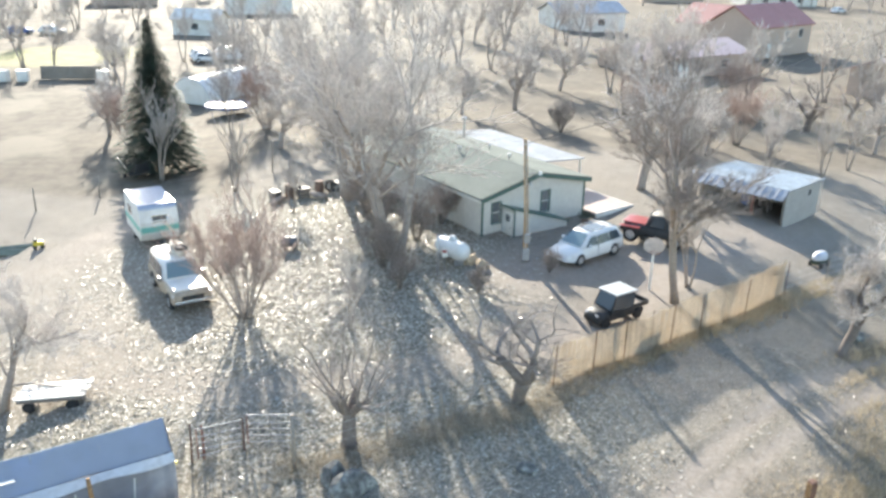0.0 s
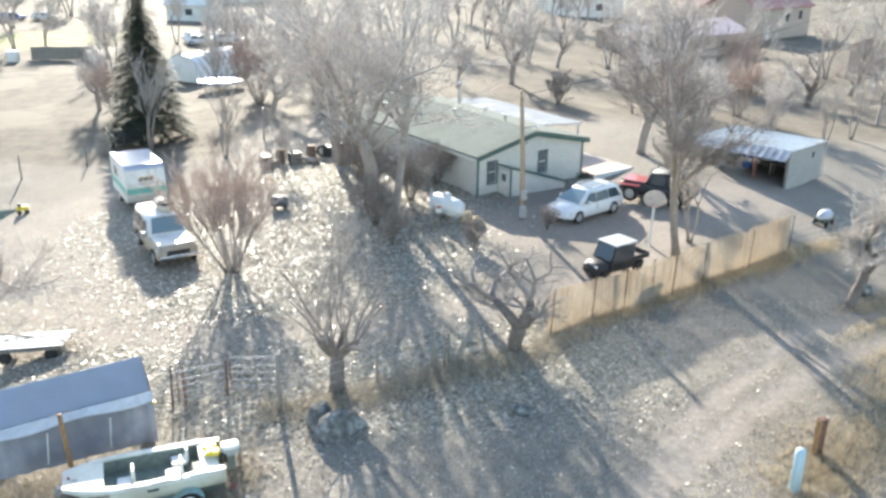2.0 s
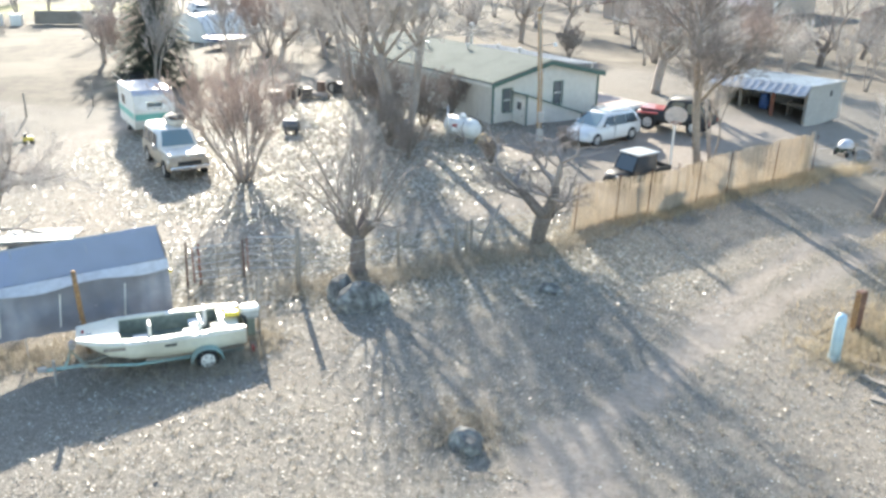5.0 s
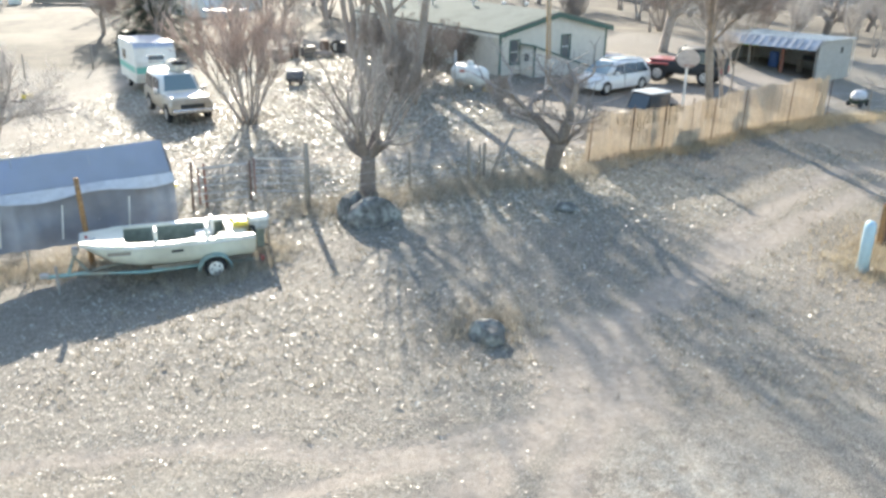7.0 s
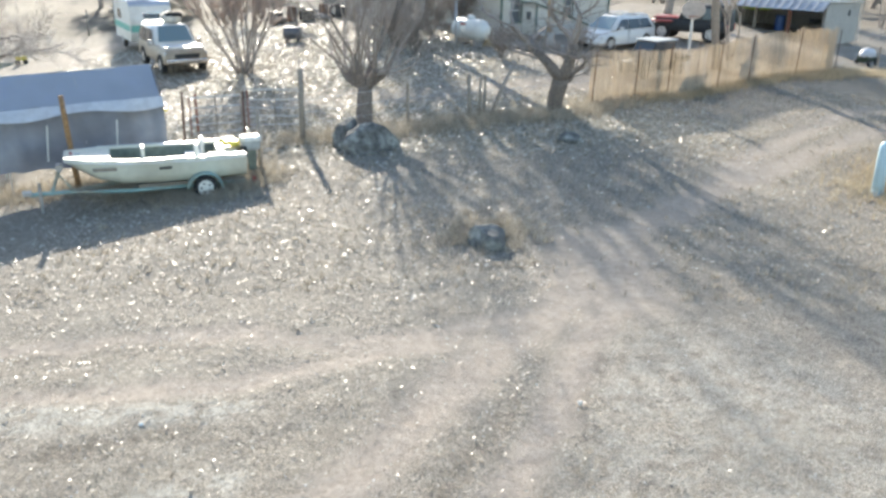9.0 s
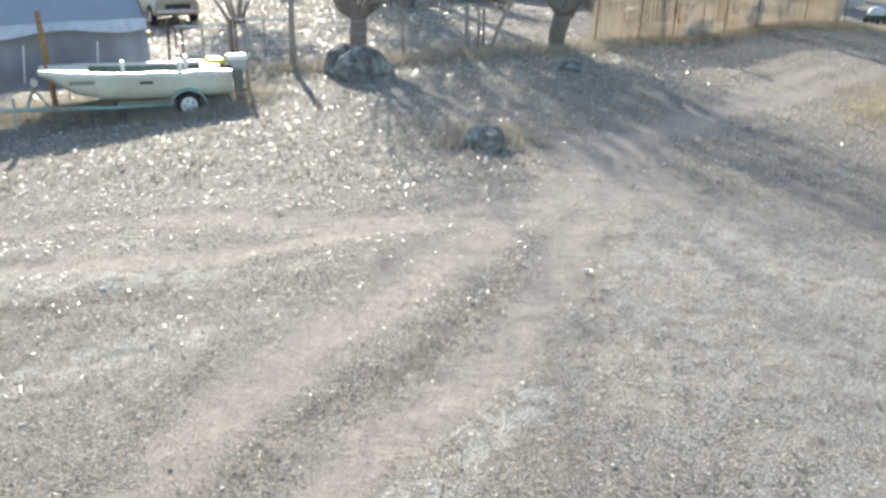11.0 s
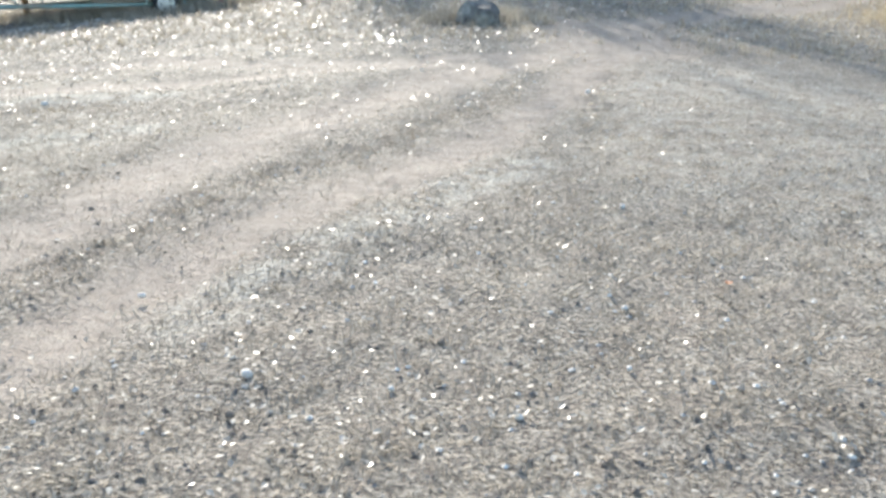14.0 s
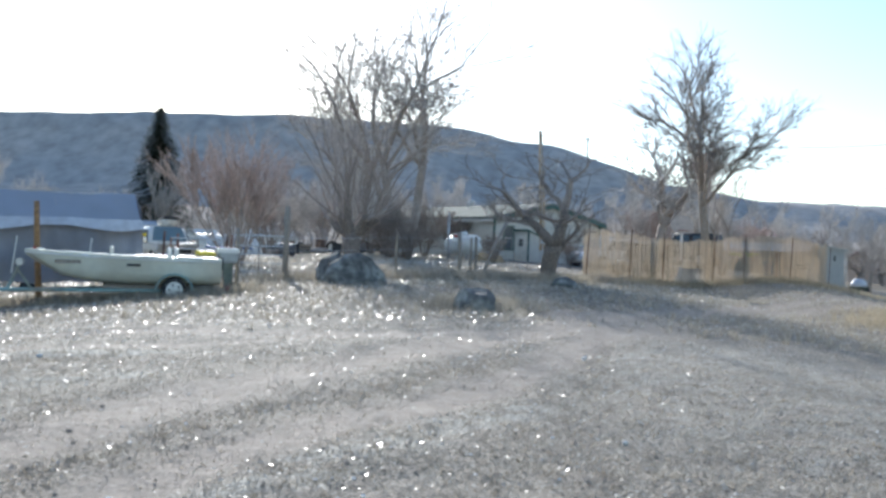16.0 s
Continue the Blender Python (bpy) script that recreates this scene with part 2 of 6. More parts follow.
def translucent(m, share, color):
    """Lets sunlight through thin reeds and dry blades."""
    nt = m.node_tree
    t = nt.nodes.new("ShaderNodeBsdfTranslucent")
    t.inputs[0].default_value = (*color, 1)
    x = nt.nodes.new("ShaderNodeMixShader")
    x.inputs[0].default_value = share
    nt.links.new(nt.nodes["Principled BSDF"].outputs[0], x.inputs[1])
    nt.links.new(t.outputs[0], x.inputs[2])
    nt.links.new(x.outputs[0], nt.nodes["Material Output"].inputs[0])


translucent(REED, 0.55, (0.64, 0.57, 0.48))
translucent(STRAW, 0.3, (0.5, 0.44, 0.35))
translucent(STRAW_GOLD, 0.3, (0.55, 0.46, 0.33))
translucent(LEAF, 0.3, (0.62, 0.56, 0.46))
translucent(TARP, 0.15, (0.5, 0.55, 0.68))


# ---- mesh tools ----
class Shape:
    """Collects vertices and faces."""

    def __init__(self):
        self.v, self.f = [], []

    def add(self, verts, faces):
        n = len(self.v)
        self.v.extend(tuple(p) for p in verts)
        self.f.extend(tuple(n + i for i in f) for f in faces)
        return self

    def box(self, c, s, rz=0.0, taper=1.0):
        ca, sa = math.cos(radians(rz)), math.sin(radians(rz))
        vs = []
        for z, k in ((-1, 1.0), (1, taper)):
            for x, y in ((-1, -1), (1, -1), (1, 1), (-1, 1)):
                px, py = x * s[0] / 2 * k, y * s[1] / 2 * k
                vs.append((c[0] + px * ca - py * sa, c[1] + px * sa + py * ca, c[2] + z * s[2] / 2))
        return self.add(vs, [(3, 2, 1, 0), (4, 5, 6, 7), (0, 1, 5, 4), (1, 2, 6, 5), (2, 3, 7, 6), (3, 0, 4, 7)])

    def tube(self, pts, radii, n=8, caps=True):
        pts = [Vector(p) for p in pts]
        base = len(self.v)
        prev = None
        for i, p in enumerate(pts):
            d = (pts[min(i + 1, len(pts) - 1)] - pts[max(i - 1, 0)]).normalized()
            if prev is None:
                prev = d.orthogonal().normalized()
            u = (prev - d * prev.dot(d)).normalized()
            w = d.cross(u)
            prev = u
            r = radii[i] if isinstance(radii, (list, tuple)) else radii
            for k in range(n):
                a = 2 * math.pi * k / n
                self.v.append(tuple(p + u * (r * math.cos(a)) + w * (r * math.sin(a))))
        for i in range(len(pts) - 1):
            for k in range(n):
                a, b = base + i * n + k, base + i * n + (k + 1) % n
                self.f.append((a, b, b + n, a + n))
        if caps:
            self.f.append(tuple(base + k for k in reversed(range(n))))
            self.f.append(tuple(base + (len(pts) - 1) * n + k for k in range(n)))
        return self

    def loft(self, rings, closed=True, caps=True):
        n = len(rings[0])
        base = len(self.v)
        for r in rings:
            self.v.extend(tuple(p) for p in r)
        for i in range(len(rings) - 1):
            for k in range(n if closed else n - 1):
                a, b = base + i * n + k, base + i * n + (k + 1) % n
                self.f.append((a, b, b + n, a + n))
        if caps:
            self.f.append(tuple(base + k for k in reversed(range(n))))
            self.f.append(tuple(base + (len(rings) - 1) * n + k for k in range(n)))
        return self

    def slab(self, quad, thick):
        """A flat panel on four (or more) corners, with thickness against its normal."""
        q = [Vector(p) for p in quad]
        nrm = (q[1] - q[0]).cross(q[2] - q[0]).normalized() * thick
        n = len(q)
        return self.add(q + [p - nrm for p in q], [tuple(range(n)), tuple(reversed(range(n, 2 * n)))]
                        + [((i + 1) % n, i, n + i, n + (i + 1) % n) for i in range(n)])

    def mesh(self, name, bevel=0.0, smooth=False):
        me = bpy.data.meshes.new(name)
        me.from_pydata(self.v, [], self.f)
        bm = bmesh.new()
        bm.from_mesh(me)
        if len(self.f) < 4000:
            bmesh.ops.recalc_face_normals(bm, faces=bm.faces)
        if bevel:
            edges = [e for e in bm.edges if len(e.link_faces) == 2 and e.calc_face_angle(0) > 0.6]
            bmesh.ops.bevel(bm, geom=edges, offset=bevel, segments=2, affect="EDGES", profile=0.6)
        for f in bm.faces:
            f.smooth = smooth
        bm.to_mesh(me)
        bm.free()
        return me


def part(name, shape, material, parent, label="", bevel=0.0, smooth=False, at=None, kind=""):
    me = shape if isinstance(shape, bpy.types.Mesh) else shape.mesh(name, bevel, smooth)
    if material and not me.materials:
        me.materials.append(material)
    ob = new(name, me)
    ob.parent = parent
    if at is not None:
        ob.matrix_basis = at
    return tagged(ob, label, kind=kind)


def thing(name, place, rz=0.0, label="", category="", group="", kind=""):
    ob = new(name)
    ob.matrix_basis = pose(*place, 0, 0, rz)
    return tagged(ob, label, category, group, kind)


def single(name, shape, material, place=(0, 0, 0), rz=0.0, label="", category="", kind="", bevel=0.0, smooth=False, group=""):
    me = shape.mesh(name, bevel, smooth)
    me.materials.append(material)
    ob = new(name, me)
    ob.matrix_basis = pose(*place, 0, 0, rz)
    return tagged(ob, label, category, group, kind)


def land(x, y):
    """Height of the ground: a low rise round the house that falls off to the west, with a bank by the drive in the east."""
    u, v = min(max((x - 8.5) / 6.5, 0), 1), min(max((76 - y) / 18, 0), 1)
    bank = 0.75 * u * u * (3 - 2 * u) * v * v * (3 - 2 * v)
    x, y = min(max(x, -26), 30), min(max(y, -5), 70)
    bank -= 0.15 * math.exp(-((x + 7.2) / 3.2) ** 2 - ((y - 19.3) / 2.0) ** 2)
    return bank + 0.900 * y * y / 1000 - 1.023 * y**3 / 1e5 + 0.097 * x * y / 1000 + 8.529 * x * x * y / 1e5 - 8.098 * x * x / 1000


# ---- ground ----
def near_line(x, y, pts, half):
    best = 1e9
    for (ax, ay), (bx, by) in zip(pts, pts[1:]):
        dx, dy = bx - ax, by - ay
        k = min(max(((x - ax) * dx + (y - ay) * dy) / (dx * dx + dy * dy), 0), 1)
        best = min(best, math.hypot(x - ax - k * dx, y - ay - k * dy))
    return min(max((half * 1.5 - best) / half, 0), 1)


def blob(x, y, cx, cy, rx, ry):
    return min(max((1.25 - math.hypot((x - cx) / rx, (y - cy) / ry)) / 0.4, 0), 1)


TRACKS = [([(-4.6, -1), (-2.6, 4.6), (-1.9, 6.6), (-0.7, 8.8), (0.6, 11), (1.7, 12.4), (3.1, 15.6), (5.4, 18.6), (10, 23.5), (19, 31), (32, 41)], 0.42),
          ([(-12, 10.4), (-6.6, 11.3), (-3.4, 11.5), (-1.6, 11.1), (-0.2, 11.5), (1.2, 12.1)], 0.24),
          ([(-13, 8.6), (-7, 9.6), (-3, 10.1), (0, 11.2)], 0.2),
          ([(-1.9, 3), (-1.1, 5), (-0.6, 5.7), (0.3, 7.1), (1.1, 8.7), (2, 11.1), (2.8, 13)], 0.3),
          ([(3.0, 15.5), (2.6, 13)], 1.0),
          ([(5, 17.5), (9, 24), (15, 30), (24, 36)], 0.4)]
RUTS = [([(-2.6, 3.2), (-2.0, 4.7), (-1.5, 5.9), (-0.6, 6.8), (0.0, 7.9), (0.8, 9.6)], 0.13), ([(1.5, 7.6), (1.6, 9.2), (2.2, 10.8)], 0.13), ([(-5.2, 8.4), (-3.4, 8.9)], 0.2), ([(-8, 10.9), (-4, 11.0)], 0.13)]
PALE = [([(-1.8, 3.2), (-0.9, 4.2), (-0.4, 4.9), (0.2, 5.9), (0.6, 6.5)], 0.26), ([(-4.6, 6.7), (-2.9, 7.6)], 0.3), ([(-6, 9.2), (-3.2, 9.4)], 0.4)]
YARD = [([(-30, 44), (-22, 42), (-17, 36), (-14, 31)], 2.6), ([(-14, 31), (-8, 28.6), (-1, 29.5), (6, 33), (12, 40)], 1.3),
        ([(12, 41), (18, 47), (22, 50)], 2.2), ([(4, 40), (10, 42)], 2.2), ([(-21, 40), (-20, 48)], 2.5)]


def ground_kinds(x, y):
    w = noise.noise((x * 0.35, y * 0.35, 0)) * 0.5 + noise.noise((x * 1.3, y * 1.3, 5)) * 0.25
    bare = max(near_line(x + w, y + w, p, h) for p, h in TRACKS)
    bare = max(bare, 0.9 * max(near_line(x + w, y + w, p, h) for p, h in YARD))
    bare = max(bare, 0.55 * blob(x, y, -17, 38, 9, 9))
    leaf = max(blob(x, y, -6, 42, 9, 13), blob(x, y, -14, 38, 9, 9) * 0.8, 0.12 * blob(x, y, -7, 12, 8, 6), blob(x, y, -4, 27, 12, 5) * 0.8)
    leaf *= 1 - 0.7 * bare
    edge = 55.3 - 0.32 * (x + 22) if x < -14 else 62
    field = 0.0
    if y > edge:
        field = min((y - edge) / 1.5, 1) if x < -14 else min((y - edge) / 6, 1) * 0.9
    if x > 9 and y > 17 and y < 62:
        field = max(field, 0.5 * blob(x, y, 15, 24, 5, 4), 0.5 * blob(x, y, 22, 38, 6, 3.5))
    lawn = max(blob(x, y, -54, 122, 9, 9), 0)
    rut = pale = 0.0
    if -14 < x < 12 and -2 < y < 20:
        rut = max(near_line(x + w * 0.4, y + w * 0.4, p, h) for p, h in RUTS)
        pale = max(max(near_line(x + w * 0.5, y + w * 0.5, p, h) for p, h in PALE), 0.45 * blob(x, y, 3.8, 7.5, 2.6, 4.0))
    return bare, leaf, field * (1 - 0.8 * bare), lawn, rut, pale * (1 - bare)


def make_ground():
    def grade(lo, hi, fine_lo, fine_hi, step, grow):
        vals = list(np.arange(fine_lo, fine_hi + 1e-6, step))
        s, v = step, fine_hi
        while v < hi:
            s *= grow
            v = v + s
            vals.append(v)
        s, v = step, fine_lo
        while v > lo:
            s *= grow
            v = v - s
            vals.insert(0, v)
        return vals
    xs, ys = grade(-2600, 2600, -27, 28, 0.42, 1.11), grade(-600, 3200, -4, 58, 0.42, 1.09)
    xs = [v for v in xs if not -8.2 < v < 8.2] + list(np.arange(-8, 8.01, 0.16))
    ys = [v for v in ys if not -1.2 < v < 17.2] + list(np.arange(-1, 17.01, 0.16))
    xs.sort(), ys.sort()
    sh = Shape()
    at = [[], [], [], [], [], []]
    for y in ys:
        for x in xs:
            z = land(x, y)
            k = ground_kinds(x, y)
            if -30 < x < 32 and -6 < y < 62:
                z += 0.05 * noise.noise((x * 0.5, y * 0.5, 1)) + 0.025 * noise.noise((x * 1.9, y * 1.9, 2)) - 0.018 * k[0] - 0.015 * k[4]
                z += 0.02 * noise.noise((x * 5, y * 5, 3))
            sh.v.append((x, y, z))
            for a, v in zip(at, k):
                a.append(v)
    n = len(xs)
    for j in range(len(ys) - 1):
        for i in range(n - 1):
            a = j * n + i
            sh.f.append((a, a + 1, a + 1 + n, a + n))
    me = sh.mesh("ground", smooth=True)
    for name, vals in zip(("bare", "leaf", "field", "lawn", "rut", "pale"), at):
        me.attributes.new(name, "FLOAT", "POINT").data.foreach_set("value", np.array(vals, np.float32))
    me.materials.append(GROUND)
    return tagged(new("ground", me), "dry winter grass with bare dirt tracks and old leaves", "ground", kind="structure")


make_ground()


def make_hills():
    """The flat-topped ridge behind the farms, and the low wooded hills beside it."""
    def ridge(x):
        t = np.interp(x, [-1500, -420, -330, -160, 0, 60, 120, 170, 240, 330, 1500],
                      [136, 136, 141, 143, 137, 126, 120, 102, 82, 70, 58])
        return t + 2.5 * noise.noise((x * 0.02, 0, 0)) + 1.6 * noise.noise((x * 0.09, 3, 0))
    sh = Shape()
    xs = np.arange(-1500, 1500, 14)
    prof = [(560, 0.0), (640, 0.10), (720, 0.26), (790, 0.42), (840, 0.66), (868, 0.84), (885, 0.97), (900, 1.0), (1050, 1.0), (1300, 0.9), (1600, -0.05)]
    for y, k in prof:
        for x in xs:
            z = ridge(x) * k + (6 * noise.noise((x * 0.012, y * 0.012, 7)) + 3 * noise.noise((x * 0.05, y * 0.05, 2))) * (0.2 < k < 0.9)
            sh.v.append((x, y + 25 * noise.noise((x * 0.006, k * 3, 4)), z - 3))
    n = len(xs)
    for j in range(len(prof) - 1):
        for i in range(n - 1):
            a = j * n + i
            sh.f.append((a, a + 1, a + 1 + n, a + n))
    single("ridge_hill", sh, HILL, label="long flat-topped ridge dark with scrub, paled for haze", category="hill", kind="structure", smooth=True)
    sh = Shape()
    xs = np.arange(-900, 900, 12)
    prof = [(300, 0.0), (360, 0.45), (430, 0.8), (480, 1.0), (560, 0.6)]
    for y, k in prof:
        for x in xs:
            h = 17 + 7 * noise.noise((x * 0.006, 1, 0)) + 3 * noise.noise((x * 0.03, 1, 9)) + (5 if x < 0 else 2)
            sh.v.append((x, y, h * k - 2))
    n = len(xs)
    for j in range(len(prof) - 1):
        for i in range(n - 1):
            a = j * n + i
            sh.f.append((a, a + 1, a + 1 + n, a + n))
    single("low_hill", sh, HILL_NEAR, label="low brown hills with winter scrub", category="hill", kind="structure", smooth=True)


make_hills()


# ---- house ----
def make_house():
    gx, gy = 0.811, 0.584          # along the gable end
    c0 = (2.62, 45.0)             # near corner of the wall
    width, length = 7.95, 15.0
    z0 = 0.55
    rz = math.degrees(math.atan2(gy, gx))
    h = thing("house", (c0[0], c0[1], z0), rz, "cream-sided low house with green trim and shingle roof", "house")
    H, peak, over = 2.44, 3.32, 0.28
    t = 0.14
    # walls; x along the gable end, y back along the house
    holes = [(0.72, 1.34, 0.86, 2.1), (4.45, 5.08, 0.92, 2.2)]
    sh = Shape()
    xs = [0, holes[0][0], holes[0][1], holes[1][0], holes[1][1], width]
    top = lambda x: H + (peak - H) * (1 - abs(x - width / 2) / (width / 2))
    for a, b in ((0, 1), (2, 3), (4, 5)):
        pts = [(xs[a], -0.3), (xs[b], -0.3), (xs[b], top(xs[b]))]
        if xs[a] < width / 2 < xs[b]:
            pts.append((width / 2, peak))
        pts.append((xs[a], top(xs[a])))
        sh.slab([(x, 0, z) for x, z in pts], t)
    for x0, x1, s0, s1 in holes:
        sh.slab([(x0, 0, -0.3), (x1, 0, -0.3), (x1, 0, s0), (x0, 0, s0)], t)
        sh.slab([(x0, 0, s1), (x1, 0, s1), (x1, 0, top(x1)), (x0, 0, top(x0))], t)
    part("gable_wall", sh, SIDING, h)
    sh = Shape().box((t / 2, length / 2 + t / 2, H / 2 - 0.15), (t, length - t, H + 0.3))
    part("side_wall", sh, SIDING, h)
    sh = Shape().box((width - t / 2, length / 2 + t / 2, H / 2 - 0.15), (t, length - t, H + 0.3))
    part("side_wall", sh, SIDING, h)
    sh = Shape().slab([(t, length, -0.3), (width - t, length, -0.3), (width - t, length, H), (width / 2, length, peak), (t, length, H)], -t)
    part("back_wall", sh, SIDING, h)
    # clapboard laps on the walls that show
    lap = Shape()
    for i in range(1, 20):
        z = -0.3 + i * 0.14
        if z < H:
            lap.box((-0.006, length / 2, z), (0.012, length, 0.016))
            for a, b in ((0, 1), (2, 3), (4, 5)) if 0.8 < z < 2.2 else ((0, 5),):
                lap.box(((xs[a] + xs[b]) / 2, -0.006, z), (xs[b] - xs[a], 0.012, 0.016))
    part("clapboard_edges", lap, SIDING, h)
    for x0, x1, s0, s1 in holes:
        w = part("window", Shape().box(((x0 + x1) / 2, 0.09, (s0 + s1) / 2), (x1 - x0, 0.02, s1 - s0)), PANE, h, "grey-paned sash window")
        fr = Shape()
        for cx, cz, sx, sz in (((x0 + x1) / 2, s1 + 0.025, x1 - x0 + 0.1, 0.05), ((x0 + x1) / 2, s0 - 0.025, x1 - x0 + 0.1, 0.05),
                               (x0 - 0.025, (s0 + s1) / 2, 0.05, s1 - s0), (x1 + 0.025, (s0 + s1) / 2, 0.05, s1 - s0)):
            fr.box((cx, -0.02, cz), (sx, 0.06, sz))
        part("window_frame", fr, TRIM_GREEN, w, bevel=0.006)
        part("sash_bar", Shape().box(((x0 + x1) / 2, 0.06, (s0 + s1) / 2), (x1 - x0, 0.03, 0.05)), WHITE, w)
    # roof with courses of shingles
    rise = peak - H
    for side in (-1, 1):
        mid = width / 2
        out = mid + over
        drop = rise * out / mid
        sh = Shape()
        sh.slab([(mid, -over, peak + 0.1), (mid, length + over, peak + 0.1), (mid + side * out, length + over, peak + 0.1 - drop),
                 (mid + side * out, -over, peak + 0.1 - drop)][::side], 0.1)
        roof = part("roof", sh, SHINGLE, h)
        course = Shape()
        for k in range(1, 26):
            f = k / 26
            x, z = mid + side * out * f, peak + 0.106 - drop * f
            course.box((x, length / 2, z), (0.05, length + 2 * over, 0.014))
        part("shingle_courses", course, SHINGLE, roof)
        # fascia on rake and eave
        a, b = Vector((mid, -over - 0.012, peak + 0.03)), Vector((mid + side * out, -over - 0.012, peak + 0.03 - drop))
        n = Vector((0, 0, 0.13))
        part("rake_board", Shape().slab([a + n * 0.5, b + n * 0.5, b - n, a - n][::-side], 0.03), TRIM_GREEN, h, "dark green rake board")
        part("eave_board", Shape().box((mid + side * (out + 0.015), length / 2, peak - drop - 0.0), (0.03, length + 2 * over, 0.14)), TRIM_GREEN if side > 0 else WHITE, h)
    for x, y, zz in ((0.03, 0.0, 0), (width - 0.03, 0, 0)):
        part("corner_board", Shape().box((x, -0.012, H / 2 - 0.15), (0.12, 0.05, H + 0.3)), TRIM_GREEN, h)
    part("ridge_cap", Shape().slab([(width / 2 - 0.15, -over, peak + 0.085), (width / 2, -over, peak + 0.125), (width / 2, length + over, peak + 0.125), (width / 2 - 0.15, length + over, peak + 0.085)], 0.02), SHINGLE, h)
    for x, y in ((3.2, 6.5), (2.4, 9.6), (4.7, 3.4), (6.0, 7.0), (1.6, 12.0)):
        z = peak + 0.1 - rise * abs(x - width / 2) / (width / 2)
        v = part("roof_vent", Shape().tube([(x, y, z - 0.05), (x, y, z + 0.35)], 0.06, 10), PIPE, h)
        part("vent_cap", Shape().tube([(x, y, z + 0.33), (x, y, z + 0.43), (x, y, z + 0.48)], [0.15, 0.13, 0.04], 12), RIM, v, "bright metal vent cap", smooth=True)
    x, y = 7.3, 11.5
    v = part("flue", Shape().tube([(x, y, 2.4), (x, y, 4.1)], 0.09, 10), PIPE, h)
    part("vent_cap", Shape().tube([(x, y, 4.08), (x, y, 4.2), (x, y, 4.28)], [0.2, 0.18, 0.04], 12), RIM, v, "bright metal flue cap", smooth=True)
    # porch roof on the far long side
    sh = Shape().slab([(width + 0.1, 4.6, 2.42), (width + 4.5, 4.6, 2.1), (width + 4.5, 15, 2.1), (width + 0.1, 15, 2.42)], 0.06)
    p = part("porch_roof", sh, PORCH, h, "pale ribbed metal porch roof")
    ribs = Shape()
    for i in range(22):
        ribs.slab([(width + 0.1, 4.62 + i * 0.48, 2.45), (width + 4.5, 4.62 + i * 0.48, 2.13), (width + 4.5, 4.67 + i * 0.48, 2.13), (width + 0.1, 4.67 + i * 0.48, 2.45)], 0.03)
    part("roof_ribs", ribs, PORCH, p)
    for yy in (4.8, 8.2, 11.6, 14.8):
        part("porch_post", Shape().box((width + 4.3, yy, 0.87), (0.1, 0.1, 2.5)), WHITE, h)
    # deck beside the porch
    d = part("deck", Shape().box((width + 1.75, 2.0, 0.37), (3.2, 6.0, 0.12)), DECK, h, "low deck of pinkish boards")
    for i in range(21):
        part("board", Shape().box((width + 1.75, -0.85 + i * 0.285, 0.45), (3.22, 0.27, 0.03)), DECK, d)
    part("deck_skirt", Shape().box((width + 3.4, 2.0, 0.1), (0.05, 6.1, 0.75)), WHITE, d)
    part("deck_skirt", Shape().box((width + 1.75, -1.04, 0.1), (3.3, 0.05, 0.75)), WHITE, d)
    # basement entry: a wedge against the gable wall
    x0, x1, dep = 1.5, 5.6, 1.1
    hi, lo = 1.9, 0.5
    sh = Shape()
    sh.add([(x0, -dep, -0.3), (x1, -dep, -0.3), (x1, -dep, lo), (x0, -dep, hi), (x0, -0.01, -0.3), (x1, -0.01, -0.3), (x1, -0.01, lo), (x0, -0.01, hi)],
           [(0, 1, 2, 3), (1, 5, 6, 2), (4, 0, 3, 7), (0, 4, 5, 1)])
    e = part("entry_wall", sh, SIDING, h, "cream wedge-shaped entry over the steps")
    sh = Shape().slab([(x0 - 0.12, -dep - 0.1, hi + 0.06), (x1 + 0.1, -dep - 0.1, lo + 0.04), (x1 + 0.1, -0.01, lo + 0.04), (x0 - 0.12, -0.01, hi + 0.06)], 0.07)
    part("entry_roof", sh, TRIM_GREEN, e, "dark green sloping entry roof")
    dr = part("door", Shape().box((x0 - 0.02, -dep / 2, 0.72), (0.05, 0.9, 1.9)), WHITE, h, "white entry door", bevel=0.01)
    fr = Shape()
    for cy, cz, sy, sz in ((-dep / 2 - 0.49, 0.75, 0.08, 2.0), (-dep / 2 + 0.49, 0.75, 0.08, 2.0), (-dep / 2, 1.71, 1.06, 0.08)):
        fr.box((x0 - 0.03, cy, cz), (0.06, sy, sz))
    part("door_frame", fr, SIDING, dr)
    part("entry_corner", Shape().box((x0, -dep - 0.005, hi / 2 - 0.15), (0.08, 0.05, hi + 0.3)), TRIM_GREEN, e)
    part("door_pane", Shape().box((x0 - 0.05, -dep / 2, 1.25), (0.012, 0.34, 0.4)), PANE, dr)
    part("door_handle", Shape().tube([(x0 - 0.06, -dep / 2 - 0.28, 0.7), (x0 - 0.11, -dep / 2 - 0.28, 0.7)], 0.03, 8), CHROME, dr)
    # eave lamp
    part("yard_light", Shape().tube([(width / 2 - 0.6, -0.1, 2.9), (width / 2 - 0.6, -0.32, 2.86)], [0.09, 0.12], 10), LAMP, h)
    return h


make_house()


